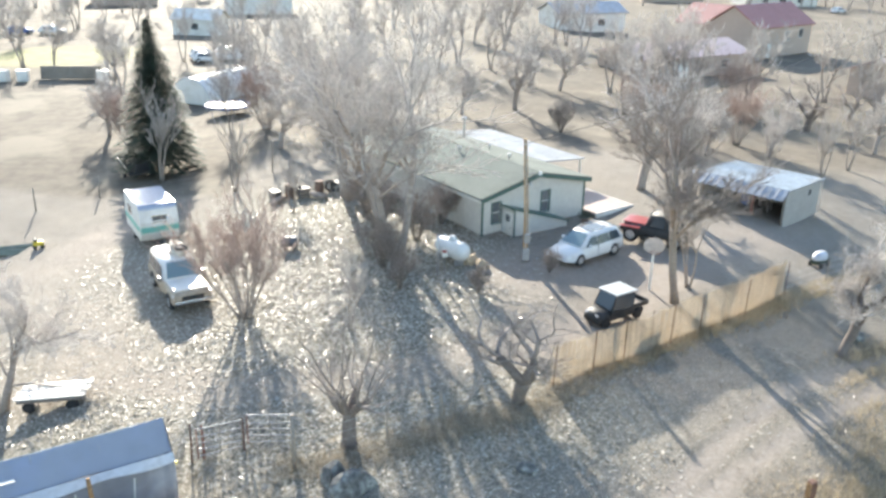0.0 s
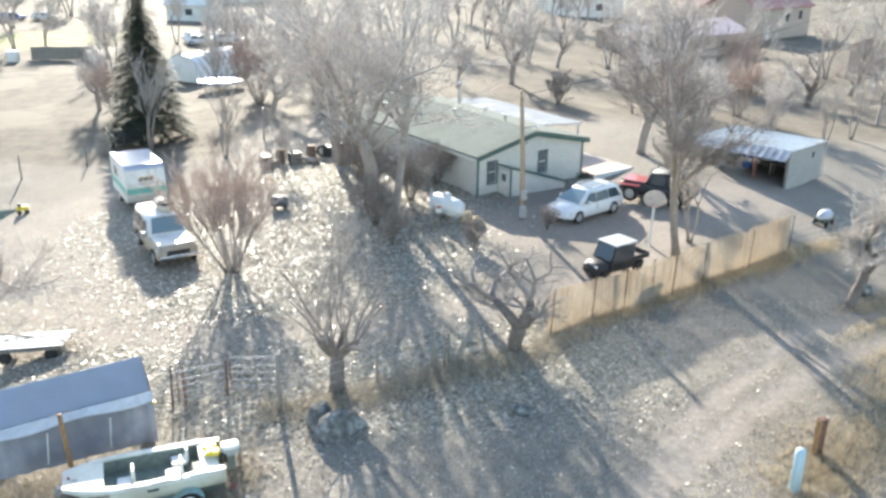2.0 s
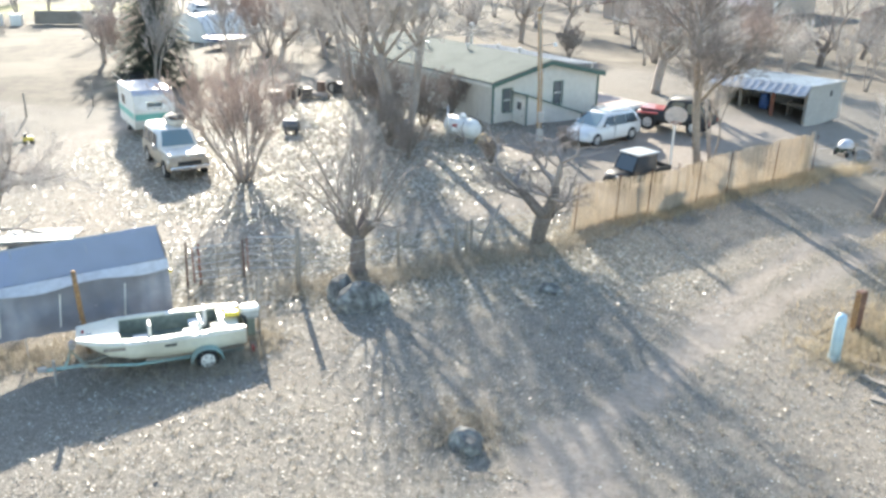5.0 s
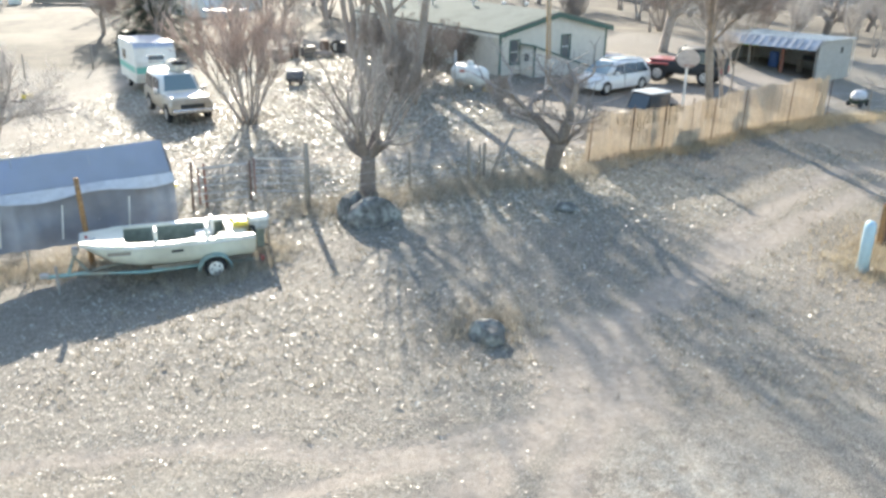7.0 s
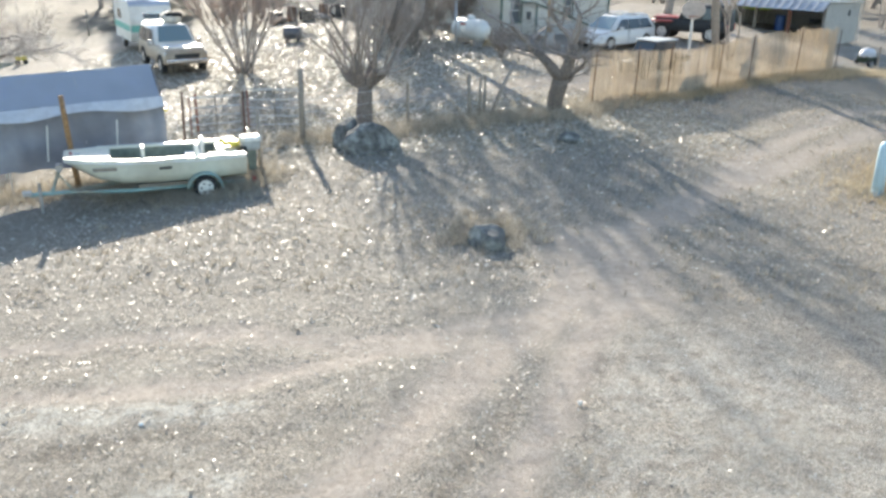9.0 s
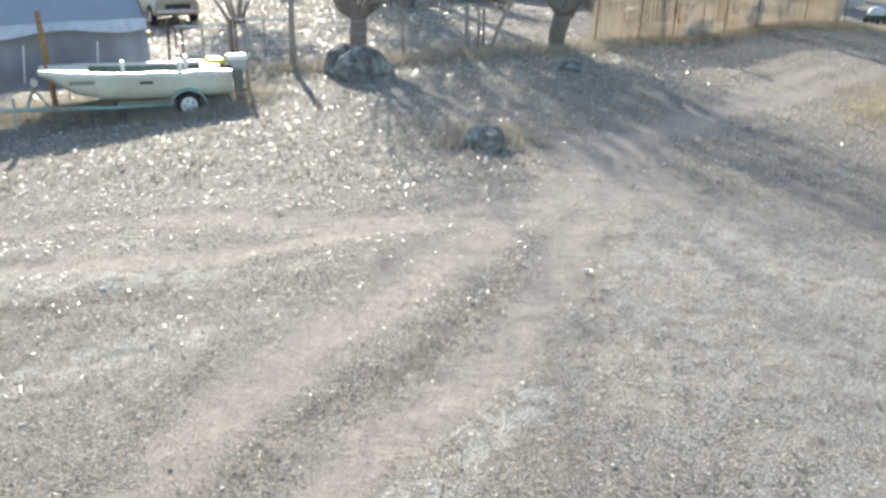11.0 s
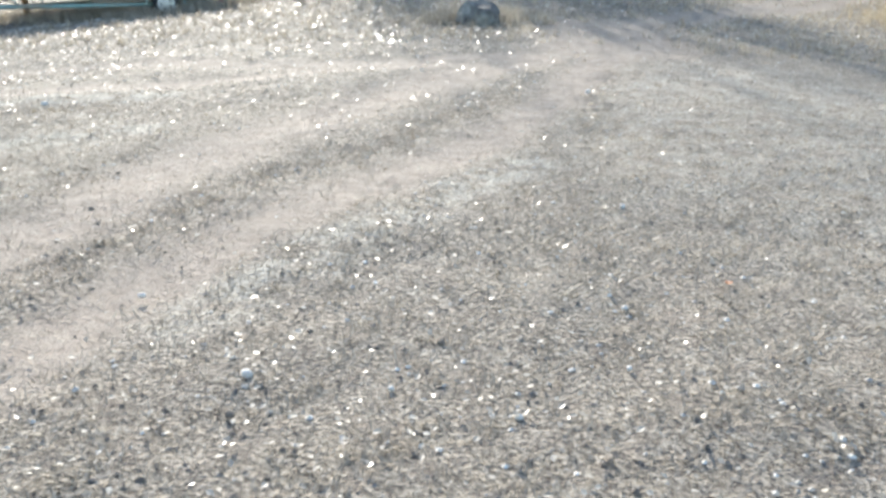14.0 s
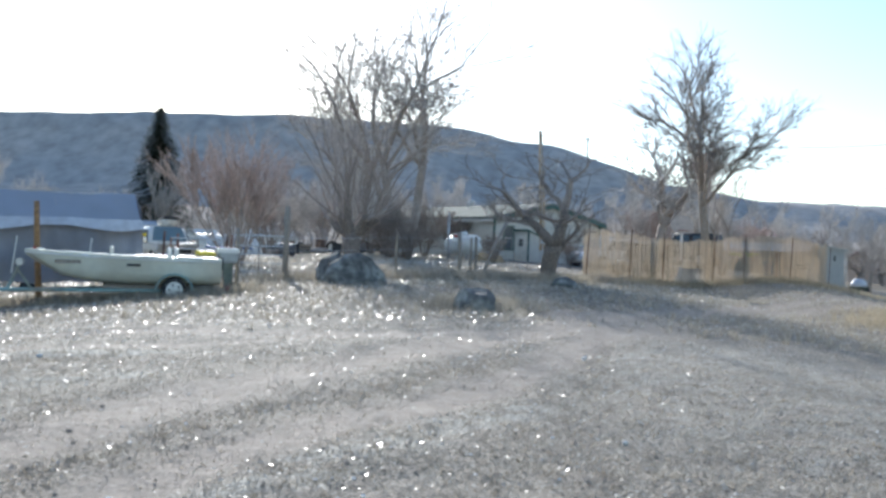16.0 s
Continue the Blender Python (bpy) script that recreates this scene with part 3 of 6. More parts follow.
# ---- trees ----
def grow_tree(seed, height, trunk_r, stems=1, lean=(0, 0), fork=0.3, limbs=5, subs=6, twigs=8, fine=9, spread=0.75, lift=0.25, twig_r=0.008, stub=False, low=0.82):
    """Trunk with limbs, and a crown of branches and twigs, as two shapes."""
    rnd = random.Random(seed)
    wood, crown = Shape(), Shape()

    def limb(p, d, length, r0, r1, segs, wander, pull):
        pts, rs = [p], [r0]
        for i in range(segs):
            d = (d + Vector((rnd.gauss(0, wander), rnd.gauss(0, wander), rnd.gauss(0, wander) + pull))).normalized()
            p = p + d * (length / segs)
            pts.append(p)
            rs.append(r0 + (r1 - r0) * (i + 1) / segs)
        return pts, rs

    def side(d, angle):
        a = rnd.uniform(0, 2 * math.pi)
        u = d.orthogonal().normalized()
        w = d.cross(u)
        return (d * math.cos(angle) + (u * math.cos(a) + w * math.sin(a)) * math.sin(angle)).normalized()

    def along(pts, f):
        k = f * (len(pts) - 1)
        i = min(int(k), len(pts) - 2)
        return pts[i].lerp(pts[i + 1], k - i), (pts[i + 1] - pts[i]).normalized()

    for s in range(stems):
        a = 2 * math.pi * s / stems + rnd.uniform(-0.4, 0.4)
        off = 0.0 if stems == 1 else trunk_r * 1.4
        d0 = Vector((lean[0] + (math.cos(a) * spread * 0.35 if stems > 1 else 0), lean[1] + (math.sin(a) * spread * 0.35 if stems > 1 else 0), 1)).normalized()
        tl = height * (fork if stems == 1 else 0.62)
        base = Vector((math.cos(a) * off, math.sin(a) * off, -0.15))
        pts, rs = limb(base, d0, tl, trunk_r, trunk_r * (0.75 if stems == 1 else 0.35), 5, 0.05, 0.02)
        rs[0] *= 1.35
        wood.tube(pts, rs, 9)
        for i in range(limbs):
            f = rnd.uniform(low, 1.0) if stems == 1 else rnd.uniform(0.3, 1.0)
            p, d = along(pts, f)
            ang = spread * rnd.uniform(0.5, 1.15)
            ld = side(d, ang)
            ll = (height - tl) * rnd.uniform(0.75, 1.1) if stems == 1 else height * rnd.uniform(0.3, 0.45)
            if stub:
                ll *= 0.3
            lp, lr = limb(p, ld, ll, trunk_r * (0.5 if stems == 1 else 0.3), trunk_r * (0.13 if not stub else 0.4), 6, 0.13, lift * 0.45)
            wood.tube(lp, lr, 6)
            for j in range(subs):
                f = rnd.uniform(0.2, 1.0) if not stub else rnd.uniform(0.6, 1.0)
                p2, d2 = along(lp, f)
                bl = ll * rnd.uniform(0.35, 0.6) if not stub else (height - tl) * rnd.uniform(0.5, 0.9)
                bp, br = limb(p2, side(d2, rnd.uniform(0.35, 0.95)), bl, trunk_r * 0.15, trunk_r * 0.05, 4, 0.14, lift * (0.5 if not stub else 1.0))
                crown.tube(bp, [max(r, twig_r * 1.3) for r in br], 4, False)
                for k in range(twigs):
                    p3, d3 = along(bp, rnd.uniform(0.15, 1.0))
                    t3 = bl * rnd.uniform(0.3, 0.6)
                    tp, tr = limb(p3, side(d3, rnd.uniform(0.3, 0.9)), t3, twig_r * 1.5, twig_r, 3, 0.16, lift * 0.4)
                    crown.tube(tp, tr, 3, False)
                    for q in range(fine):
                        p4, d4 = along(tp, rnd.uniform(0.1, 1.0))
                        fp, fr = limb(p4, side(d4, rnd.uniform(0.3, 0.9)), t3 * rnd.uniform(0.35, 0.7), twig_r, twig_r * 0.5, 2, 0.15, lift * 0.3)
                        crown.tube(fp, fr, 3, False)
    return wood, crown


TREE_MESHES = {}


def tree(kind, x, y, rz=0.0, size=1.0, label="", group="", zoff=0.0):
    wood, crown, bark, twig = TREE_MESHES[kind]
    ob = thing("tree", (x, y, land(x, y) + zoff), rz, label, "tree", group)
    ob.scale = (size, size, size)
    part("trunk", wood, bark, ob)
    part("crown", crown, twig, ob)
    return ob


def tree_kind(kind, bark, twig, **k):
    w, c = grow_tree(**k)
    wm, cm = w.mesh("trunk", smooth=True), c.mesh("crown", smooth=True)
    wm.materials.append(bark)
    cm.materials.append(twig)
    TREE_MESHES[kind] = (wm, cm, bark, twig)


def grow_fork(seed, height, radius, trunk_r, fork, stems=1, angle=0.5, levels=5, kids=3, ratio=0.68, thin=0.6, lift=0.1, wander=0.1, twig_r=0.006, lean=(0, 0), bare=0.35, open_base=0.3):
    """A tree that forks again and again into finer limbs, fitted to a height and a crown's half width; trunk and limbs, and crown."""
    rnd = random.Random(seed)
    wood, crown = Shape(), Shape()

    def turn(d, a, roll):
        u = d.orthogonal().normalized()
        return (d * math.cos(a) + (u * math.cos(roll) + d.cross(u) * math.sin(roll)) * math.sin(a)).normalized()

    def grow(p, d, length, r, level):
        segs = 5 if level < 2 else 4 if level < 4 else 2
        pts = [p]
        for i in range(segs):
            k = wander * (1 + 0.3 * level)
            d = (d + Vector((rnd.gauss(0, k), rnd.gauss(0, k), rnd.gauss(0, k) + lift))).normalized()
            p = p + d * (length / segs)
            pts.append(p)
        r1 = max(r * thin, twig_r * 0.6)
        heir, twig = max(r1 * 0.8, twig_r), max(r * 0.36, twig_r)
        sides = 8 if level == 0 else 6 if level == 1 else 4 if level == 2 else 3
        radii = [r + (r1 - r) * i / segs for i in range(segs + 1)]
        if level == 0:
            radii[0] *= 1.4
        (wood if level < 2 else crown).tube(pts, radii, sides, level < 2)
        if level == levels:
            return
        roll = rnd.uniform(0, 6.28)
        for k in range(2):
            grow(pts[-1], turn(d, angle * rnd.uniform(0.45, 0.9), roll + math.pi * k), length * ratio * rnd.uniform(0.8, 1.1), heir, level + 1)
        for k in range(kids if level else max(kids - 1, 1)):
            f = rnd.uniform(bare if level else max(bare, 0.7), 0.95)
            i = min(int(f * segs), segs - 1)
            q = pts[i].lerp(pts[i + 1], f * segs - i)
            grow(q, turn((pts[i + 1] - pts[i]).normalized(), angle * rnd.uniform(0.8, 1.5), rnd.uniform(0, 6.28)), length * ratio * rnd.uniform(0.55, 0.95) * (1.15 - 0.4 * f), twig, level + 1)

    for n in range(stems):
        a = 2 * math.pi * n / stems + rnd.uniform(-0.5, 0.5)
        off = trunk_r * 1.2 * math.sqrt(rnd.random()) * (1 + stems / 6) if stems > 1 else 0
        tilt = open_base * rnd.uniform(0.5, 1.1) if stems > 1 else 0.03
        d = Vector((math.cos(a) * tilt + lean[0], math.sin(a) * tilt + lean[1], 1)).normalized()
        grow(Vector((math.cos(a) * off, math.sin(a) * off, 0)), d, fork * rnd.uniform(0.85, 1.15), trunk_r * (1 if stems == 1 else rnd.uniform(0.65, 1.0)), 0)
    tips = np.array(crown.v)
    up = height / np.percentile(tips[:, 2], 99.8)
    cx, cy = lean[0] * height * 0.6, lean[1] * height * 0.6
    out = radius / max(np.percentile(np.hypot(tips[:, 0] - cx, tips[:, 1] - cy), 98), 0.1)
    for sh in (wood, crown):
        sh.v = [(x * (1 + (out - 1) * min(max(z * up / (0.35 * height), 0), 1)), y * (1 + (out - 1) * min(max(z * up / (0.35 * height), 0), 1)), z * up - 0.15) for x, y, z in sh.v]
    return wood, crown


def fork_kind(kind, bark, twig, **k):
    w, c = grow_fork(**k)
    wm, cm = w.mesh("trunk", smooth=True), c.mesh("crown", smooth=True)
    wm.materials.append(bark)
    cm.materials.append(twig)
    TREE_MESHES[kind] = (wm, cm, bark, twig)


fork_kind("big", BARK, TWIG, seed=3, height=13.9, radius=6.6, trunk_r=0.25, fork=4.0, stems=3, angle=0.58, levels=5, kids=3, ratio=0.72, thin=0.66, lift=0.01, wander=0.06, twig_r=0.0095, open_base=0.32)
fork_kind("broad", BARK, TWIG, seed=14, height=13.4, radius=6.8, trunk_r=0.25, fork=4.2, stems=3, angle=0.58, levels=5, kids=3, ratio=0.72, thin=0.66, lift=0.01, wander=0.07, twig_r=0.010, open_base=0.34)
fork_kind("cottonwood", TRUNK_TAN, TWIG_DARK, seed=11, height=10.8, radius=3.6, trunk_r=0.18, fork=3.4, stems=1, lean=(0.05, 0), angle=0.45, levels=5, kids=4, ratio=0.76, thin=0.7, lift=0.03, wander=0.08, twig_r=0.008)
fork_kind("apple", BARK_DARK, TWIG_DARK, seed=5, height=4.5, radius=2.6, trunk_r=0.23, fork=1.0, stems=1, angle=0.75, levels=5, kids=2, ratio=0.8, thin=0.66, lift=0.1, wander=0.13, twig_r=0.006)
tree_kind("pollard", BARK_DARK, TWIG_DARK, seed=8, height=5.0, trunk_r=0.29, stems=1, fork=0.3, limbs=6, subs=4, twigs=5, fine=4, spread=1.15, lift=0.13, twig_r=0.0045, stub=True)
fork_kind("russet", BARK, TWIG_RED, seed=21, height=5.9, radius=2.75, trunk_r=0.055, fork=2.6, stems=18, lean=(-0.06, 0), angle=0.3, levels=4, kids=3, ratio=0.62, lift=0.06, wander=0.05, twig_r=0.007, open_base=0.42)
fork_kind("round", BARK, TWIG, seed=13, height=6.5, radius=3.0, trunk_r=0.18, fork=1.6, stems=1, angle=0.6, levels=5, kids=3, ratio=0.75, thin=0.64, lift=0.08, wander=0.1, twig_r=0.011)
fork_kind("slim", BARK_PALE, TWIG_PALE, seed=17, height=7.0, radius=2.0, trunk_r=0.08, fork=2.6, stems=3, angle=0.35, levels=4, kids=3, ratio=0.68, lift=0.08, wander=0.06, twig_r=0.009, open_base=0.16)
tree_kind("bush", BARK_DARK, TWIG_DARK, seed=31, height=3.0, trunk_r=0.04, stems=10, limbs=5, subs=4, twigs=5, fine=4, spread=1.0, lift=0.3, twig_r=0.008)
fork_kind("grey", BARK_DARK, TWIG_PALE, seed=41, height=6.0, radius=2.6, trunk_r=0.22, fork=2.2, stems=1, lean=(0.22, 0), angle=0.6, levels=5, kids=4, ratio=0.74, lift=0.05, wander=0.13, twig_r=0.008)
tree_kind("weeping", BARK, TWIG, seed=61, height=7.2, trunk_r=0.2, stems=2, limbs=8, subs=7, twigs=8, fine=9, spread=1.1, lift=0.08, twig_r=0.006)
fork_kind("wood", BARK, TWIG, seed=51, height=9.0, radius=3.4, trunk_r=0.2, fork=2.6, stems=2, angle=0.5, levels=4, kids=3, ratio=0.7, lift=0.08, wander=0.09, twig_r=0.02, open_base=0.2)

tree("big", -2.2, 41.6, 20, 0.98, "tall bare many-stemmed tree beside the house", "")
tree("broad", -5.7, 51.5, 140, 1.0, "tall bare many-stemmed tree behind the yard", "")
tree("cottonwood", 11.72, 37.11, 180, 1.0, "tall slim bare tree with an orange-brown trunk")
tree("slim", 12.76, 38.7, 200, 0.8, "thin bare sapling with fine brown twigs by the fence")
tree("round", 13.58, 54.02, 30, 1.35, "bare tree with a thick dark trunk near the driveway")
tree("grey", 18.18, 33.19, 8, 1.0, "leaning dark-trunked bare tree in dry grass")
tree("pollard", -2.7, 24.75, 0, 1.0, "stout pollarded tree with thin upright shoots")
tree("apple", 3.35, 27.6, 40, 1.0, "low spreading bare fruit tree by the fence line", zoff=-0.08)
tree("russet", -8.6, 35.0, 0, 1.0, "reddish many-stemmed shrub tree with upright twigs")
tree("weeping", -17.3, 28.8, 20, 0.95, "pale grey bare tree with fine drooping twigs")
tree("slim", -20.0, 58.6, 0, 1.05, "slim pale-stemmed bare tree before the conifer")
tree("round", -12.6, 65.5, 70, 0.95, "bare round-crowned tree at the yard's edge")
tree("slim", -13.6, 54.4, 50, 0.8, "slim pale bare tree in the yard")
tree("slim", -8.8, 49.2, 90, 0.55, "thin bare sapling beside the lawn")
tree("slim", -3.6, 33.2, 10, 0.55, "thin bare sapling in the leaf litter")
for i, (x, y, s, r) in enumerate(((-3.2, 45.0, 1.0, 0), (-1.0, 44.0, 0.9, 60), (-2.6, 40.0, 0.85, 110), (0.4, 46.8, 0.8, 170), (-4.2, 48.6, 1.0, 230), (-1.6, 37.6, 0.6, 300), (2.2, 37.3, 0.45, 20), (6.0, 40.2, 0.4, 45))):
    tree("bush", x, y, r, s, "dense tangle of bare brush", "brush beside the house")
for x, y, k, s, r in ((7.2, 81, "round", 1.15, 10), (13, 93, "round", 0.95, 80), (10.5, 72, "bush", 0.9, 20), (2.0, 78, "round", 0.8, 150), (26.2, 104, "wood", 1.0, 20),
                      (29.5, 108, "wood", 1.1, 90), (31.4, 89.7, "russet", 1.1, 40), (35.4, 80.6, "apple", 1.3, 10), (27.5, 68.6, "round", 0.8, 100), (42, 86.3, "apple", 0.9, 60),
                      (46.4, 89.5, "apple", 0.8, 200), (22.4, 70.9, "slim", 0.9, 30), (16.1, 68.5, "slim", 0.8, 130), (29.8, 63.4, "slim", 0.8, 250), (19.5, 62.5, "round", 0.85, 300),
                      (24.5, 60.5, "slim", 0.75, 77), (33, 66, "slim", 0.85, 12), (38, 72, "round", 0.8, 140), (-54.5, 110.7, "wood", 1.0, 5), (-51, 112, "wood", 0.9, 120),
                      (-44, 112, "round", 1.0, 200), (-35.7, 118, "slim", 1.3, 75), (-40, 104, "round", 0.8, 30), (-29, 110, "wood", 0.9, 65), (-24, 100, "wood", 1.0, 190), (-14, 92, "wood", 0.95, 250),
                      (-8, 84, "round", 1.1, 310), (-29.5, 74, "round", 0.9, 15), (-26, 69.5, "russet", 0.95, 75), (-17.5, 70, "slim", 1.1, 160), (-15.2, 73, "russet", 1.1, 35), (-9.8, 70, "round", 1.0, 210), (-7.5, 75, "slim", 1.2, 95), (-16.5, 80, "wood", 0.8, 300), (-11, 78.5, "russet", 1.1, 140), (-4.6, 70.5, "round", 0.95, 20), (-1.5, 73, "slim", 1.0, 250), (17.8, 72, "russet", 1.0, 60), (21.5, 66.2, "round", 0.75, 10), (26.2, 73, "russet", 0.95, 190), (18, 82, "wood", 0.9, 15), (22, 96, "wood", 1.0, 205)):
    tree(k, x, y, r, s, {"round": "bare round-crowned orchard tree in dry grass", "wood": "bare woodland tree standing in a dry field", "bush": "reddish bare bush behind the house",
                         "russet": "reddish bare tree in a dry field", "apple": "low bare fruit tree in a dry field", "slim": "slim pale bare tree in dry grass"}[k], "trees round the fields")


def make_conifer():
    rnd = random.Random(4)
    x, y = -20.9, 61.5
    ob = thing("conifer", (x, y, land(x, y)), 0, "tall dark pointed spruce tree", "tree")
    part("trunk", Shape().tube([(0, 0, -0.2), (0.05, 0, 5), (0.12, 0, 11.3)], [0.26, 0.16, 0.02], 8), BARK, ob)
    sh = Shape()
    for i in range(760):
        z = 0.7 + 10.5 * (i / 760) ** 0.86
        r = 3.7 * (1 - z / 11.7) ** 0.85 * rnd.uniform(0.72, 1.08)
        a = i * 2.399 + rnd.uniform(-0.3, 0.3)
        ux, uy = math.cos(a), math.sin(a)
        n = max(4, int(r * 7))
        for k in range(n):
            f = (k + 0.6) / n
            px, py, pz = ux * r * f, uy * r * f, z - 0.26 * r * f * f + 0.04
            for q in range(3):
                ang = a + rnd.uniform(-1.0, 1.0)
                L, w = rnd.uniform(0.28, 0.6) * min(1, 0.3 + r / 1.8), rnd.uniform(0.05, 0.1) * min(1, 0.4 + r / 1.8)
                dx, dy, dz = math.cos(ang) * L, math.sin(ang) * L, rnd.uniform(-0.14, 0.06)
                nx, ny = -math.sin(ang) * w, math.cos(ang) * w
                sh.add([(px + nx, py + ny, pz), (px - nx, py - ny, pz), (px + dx, py + dy, pz + dz)], [(0, 1, 2)])
    part("crown", sh, NEEDLE, ob)


make_conifer()


# ---- reed fence ----
def make_fence():
    line = [(4.75, 28.85), (6.6, 30.35), (10.43, 33.19), (14.46, 35.74), (17.54, 38.79)]
    ob = thing("reed_fence", (0, 0, 0), 0, "straw-coloured reed screen fence wired to steel posts", "fence")
    rnd = random.Random(6)
    walk_pts = []
    for (ax, ay), (bx, by) in zip(line, line[1:]):
        L = math.hypot(bx - ax, by - ay)
        n = int(L / 0.029)
        for i in range(n):
            walk_pts.append((ax + (bx - ax) * i / n, ay + (by - ay) * i / n))
    step = 34
    for start in range(0, len(walk_pts), step * 2):
        sh = Shape()
        h0 = 1.72 + rnd.uniform(-0.03, 0.05) + max(0.0, (walk_pts[start][0] - 9.0) * 0.032)
        for i, (x, y) in enumerate(walk_pts[start:start + step * 2]):
            z = land(x, y)
            h = h0 + rnd.uniform(-0.08, 0.04) + 0.03 * math.sin(i * 0.07)
            o = rnd.uniform(-0.012, 0.012)
            lx = rnd.uniform(-0.012, 0.012)
            r = rnd.uniform(0.008, 0.011)
            c, s = x + 0.6 * o, y - 0.6 * o
            sh.add([(c - r, s - r, z - 0.05), (c + r, s - r * 0.2, z - 0.05), (c, s + r, z - 0.05), (c - r + lx, s - r, z + h), (c + r + lx, s - r * 0.2, z + h), (c + lx, s + r, z + h)],
                   [(0, 1, 4, 3), (1, 2, 5, 4), (2, 0, 3, 5), (3, 4, 5)])
        part("reed_panel", sh, REED, ob)
    for x, y, k in ((4.8, 28.85, 0.05), (6.6, 30.3, 0.03), (8.1, 31.5, 0.02), (9.47, 32.59, 0.0), (10.47, 33.12, 0.03), (12.02, 34.06, 0.02), (14.55, 35.72, 0.04), (17.59, 38.79, 0.02)):
        z = land(x, y)
        part("steel_post", Shape().tube([(x + 0.04, y - 0.05, z - 0.3), (x + 0.04 + k * 2, y - 0.05, z + 1.9)], 0.02, 6), BROWN, ob)
    # open wire fence on from the reed screen, to both sides
    wire = thing("wire_fence", (0, 0, 0), 0, "thin wire fence on wooden and steel posts", "fence")
    run = [(17.59, 38.79), (21.21, 41.99), (25, 45.22), (29.77, 49.9)]
    run2 = [(4.75, 28.8), (3.6, 27.9), (1.0, 26.3), (-1.4, 25.2), (-4.4, 23.5)]
    for r in (run, run2):
        for x, y in r[1:-1] if r is run2 else r[1:]:
            z = land(x, y)
            part("post", Shape().tube([(x, y, z - 0.3), (x, y, z + 1.25)], 0.045, 6), WOOD_GREY, wire)
        for hgt in (0.45, 0.8, 1.15):
            part("wire", Shape().tube([(x, y, land(x, y) + hgt) for x, y in r], 0.006, 3, False), PIPE, wire)


make_fence()


# ---- vehicles ----
def wheel(parent, x, y, r, w, rim=RIM, hub=0.6):
    out = 1 if y > 0 else -1
    t = part("wheel", Shape().tube([(x, y - w / 2, r), (x, y - w / 2 + 0.03, r), (x, y + w / 2 - 0.03, r), (x, y + w / 2, r)], [r * 0.9, r, r, r * 0.9], 22), RUBBER, parent, smooth=False)
    part("rim", Shape().tube([(x, y + out * (w / 2 - 0.06), r), (x, y + out * (w / 2 + 0.006), r), (x, y + out * (w / 2 + 0.012), r)], [r * hub, r * hub, r * 0.15], 14), rim, t)
    for k in range(5):
        a = 2 * math.pi * k / 5
        part("rim_slot", Shape().box((x + math.cos(a) * r * hub * 0.6, y + out * (w / 2 + 0.008), r + math.sin(a) * r * hub * 0.6), (r * hub * 0.24, 0.012, r * hub * 0.24)), DARK, t)


def rings(stations, n=4):
    """Rounded cross-sections: x, bottom, top, half width at the bottom, half width at the top."""
    out = []
    for x, z0, z1, w0, w1 in stations:
        c = min(0.09, (z1 - z0) * 0.25)
        half = [(w0 - 0.06, z0), (w0, z0 + c), (w0 + (w1 - w0) * 0.4 + 0.015, (z0 + z1) / 2), (w1, z1 - c), (w1 - 0.10, z1)]
        out.append([(x, -y, z) for y, z in half] + [(x, y, z) for y, z in reversed(half)])
    return out


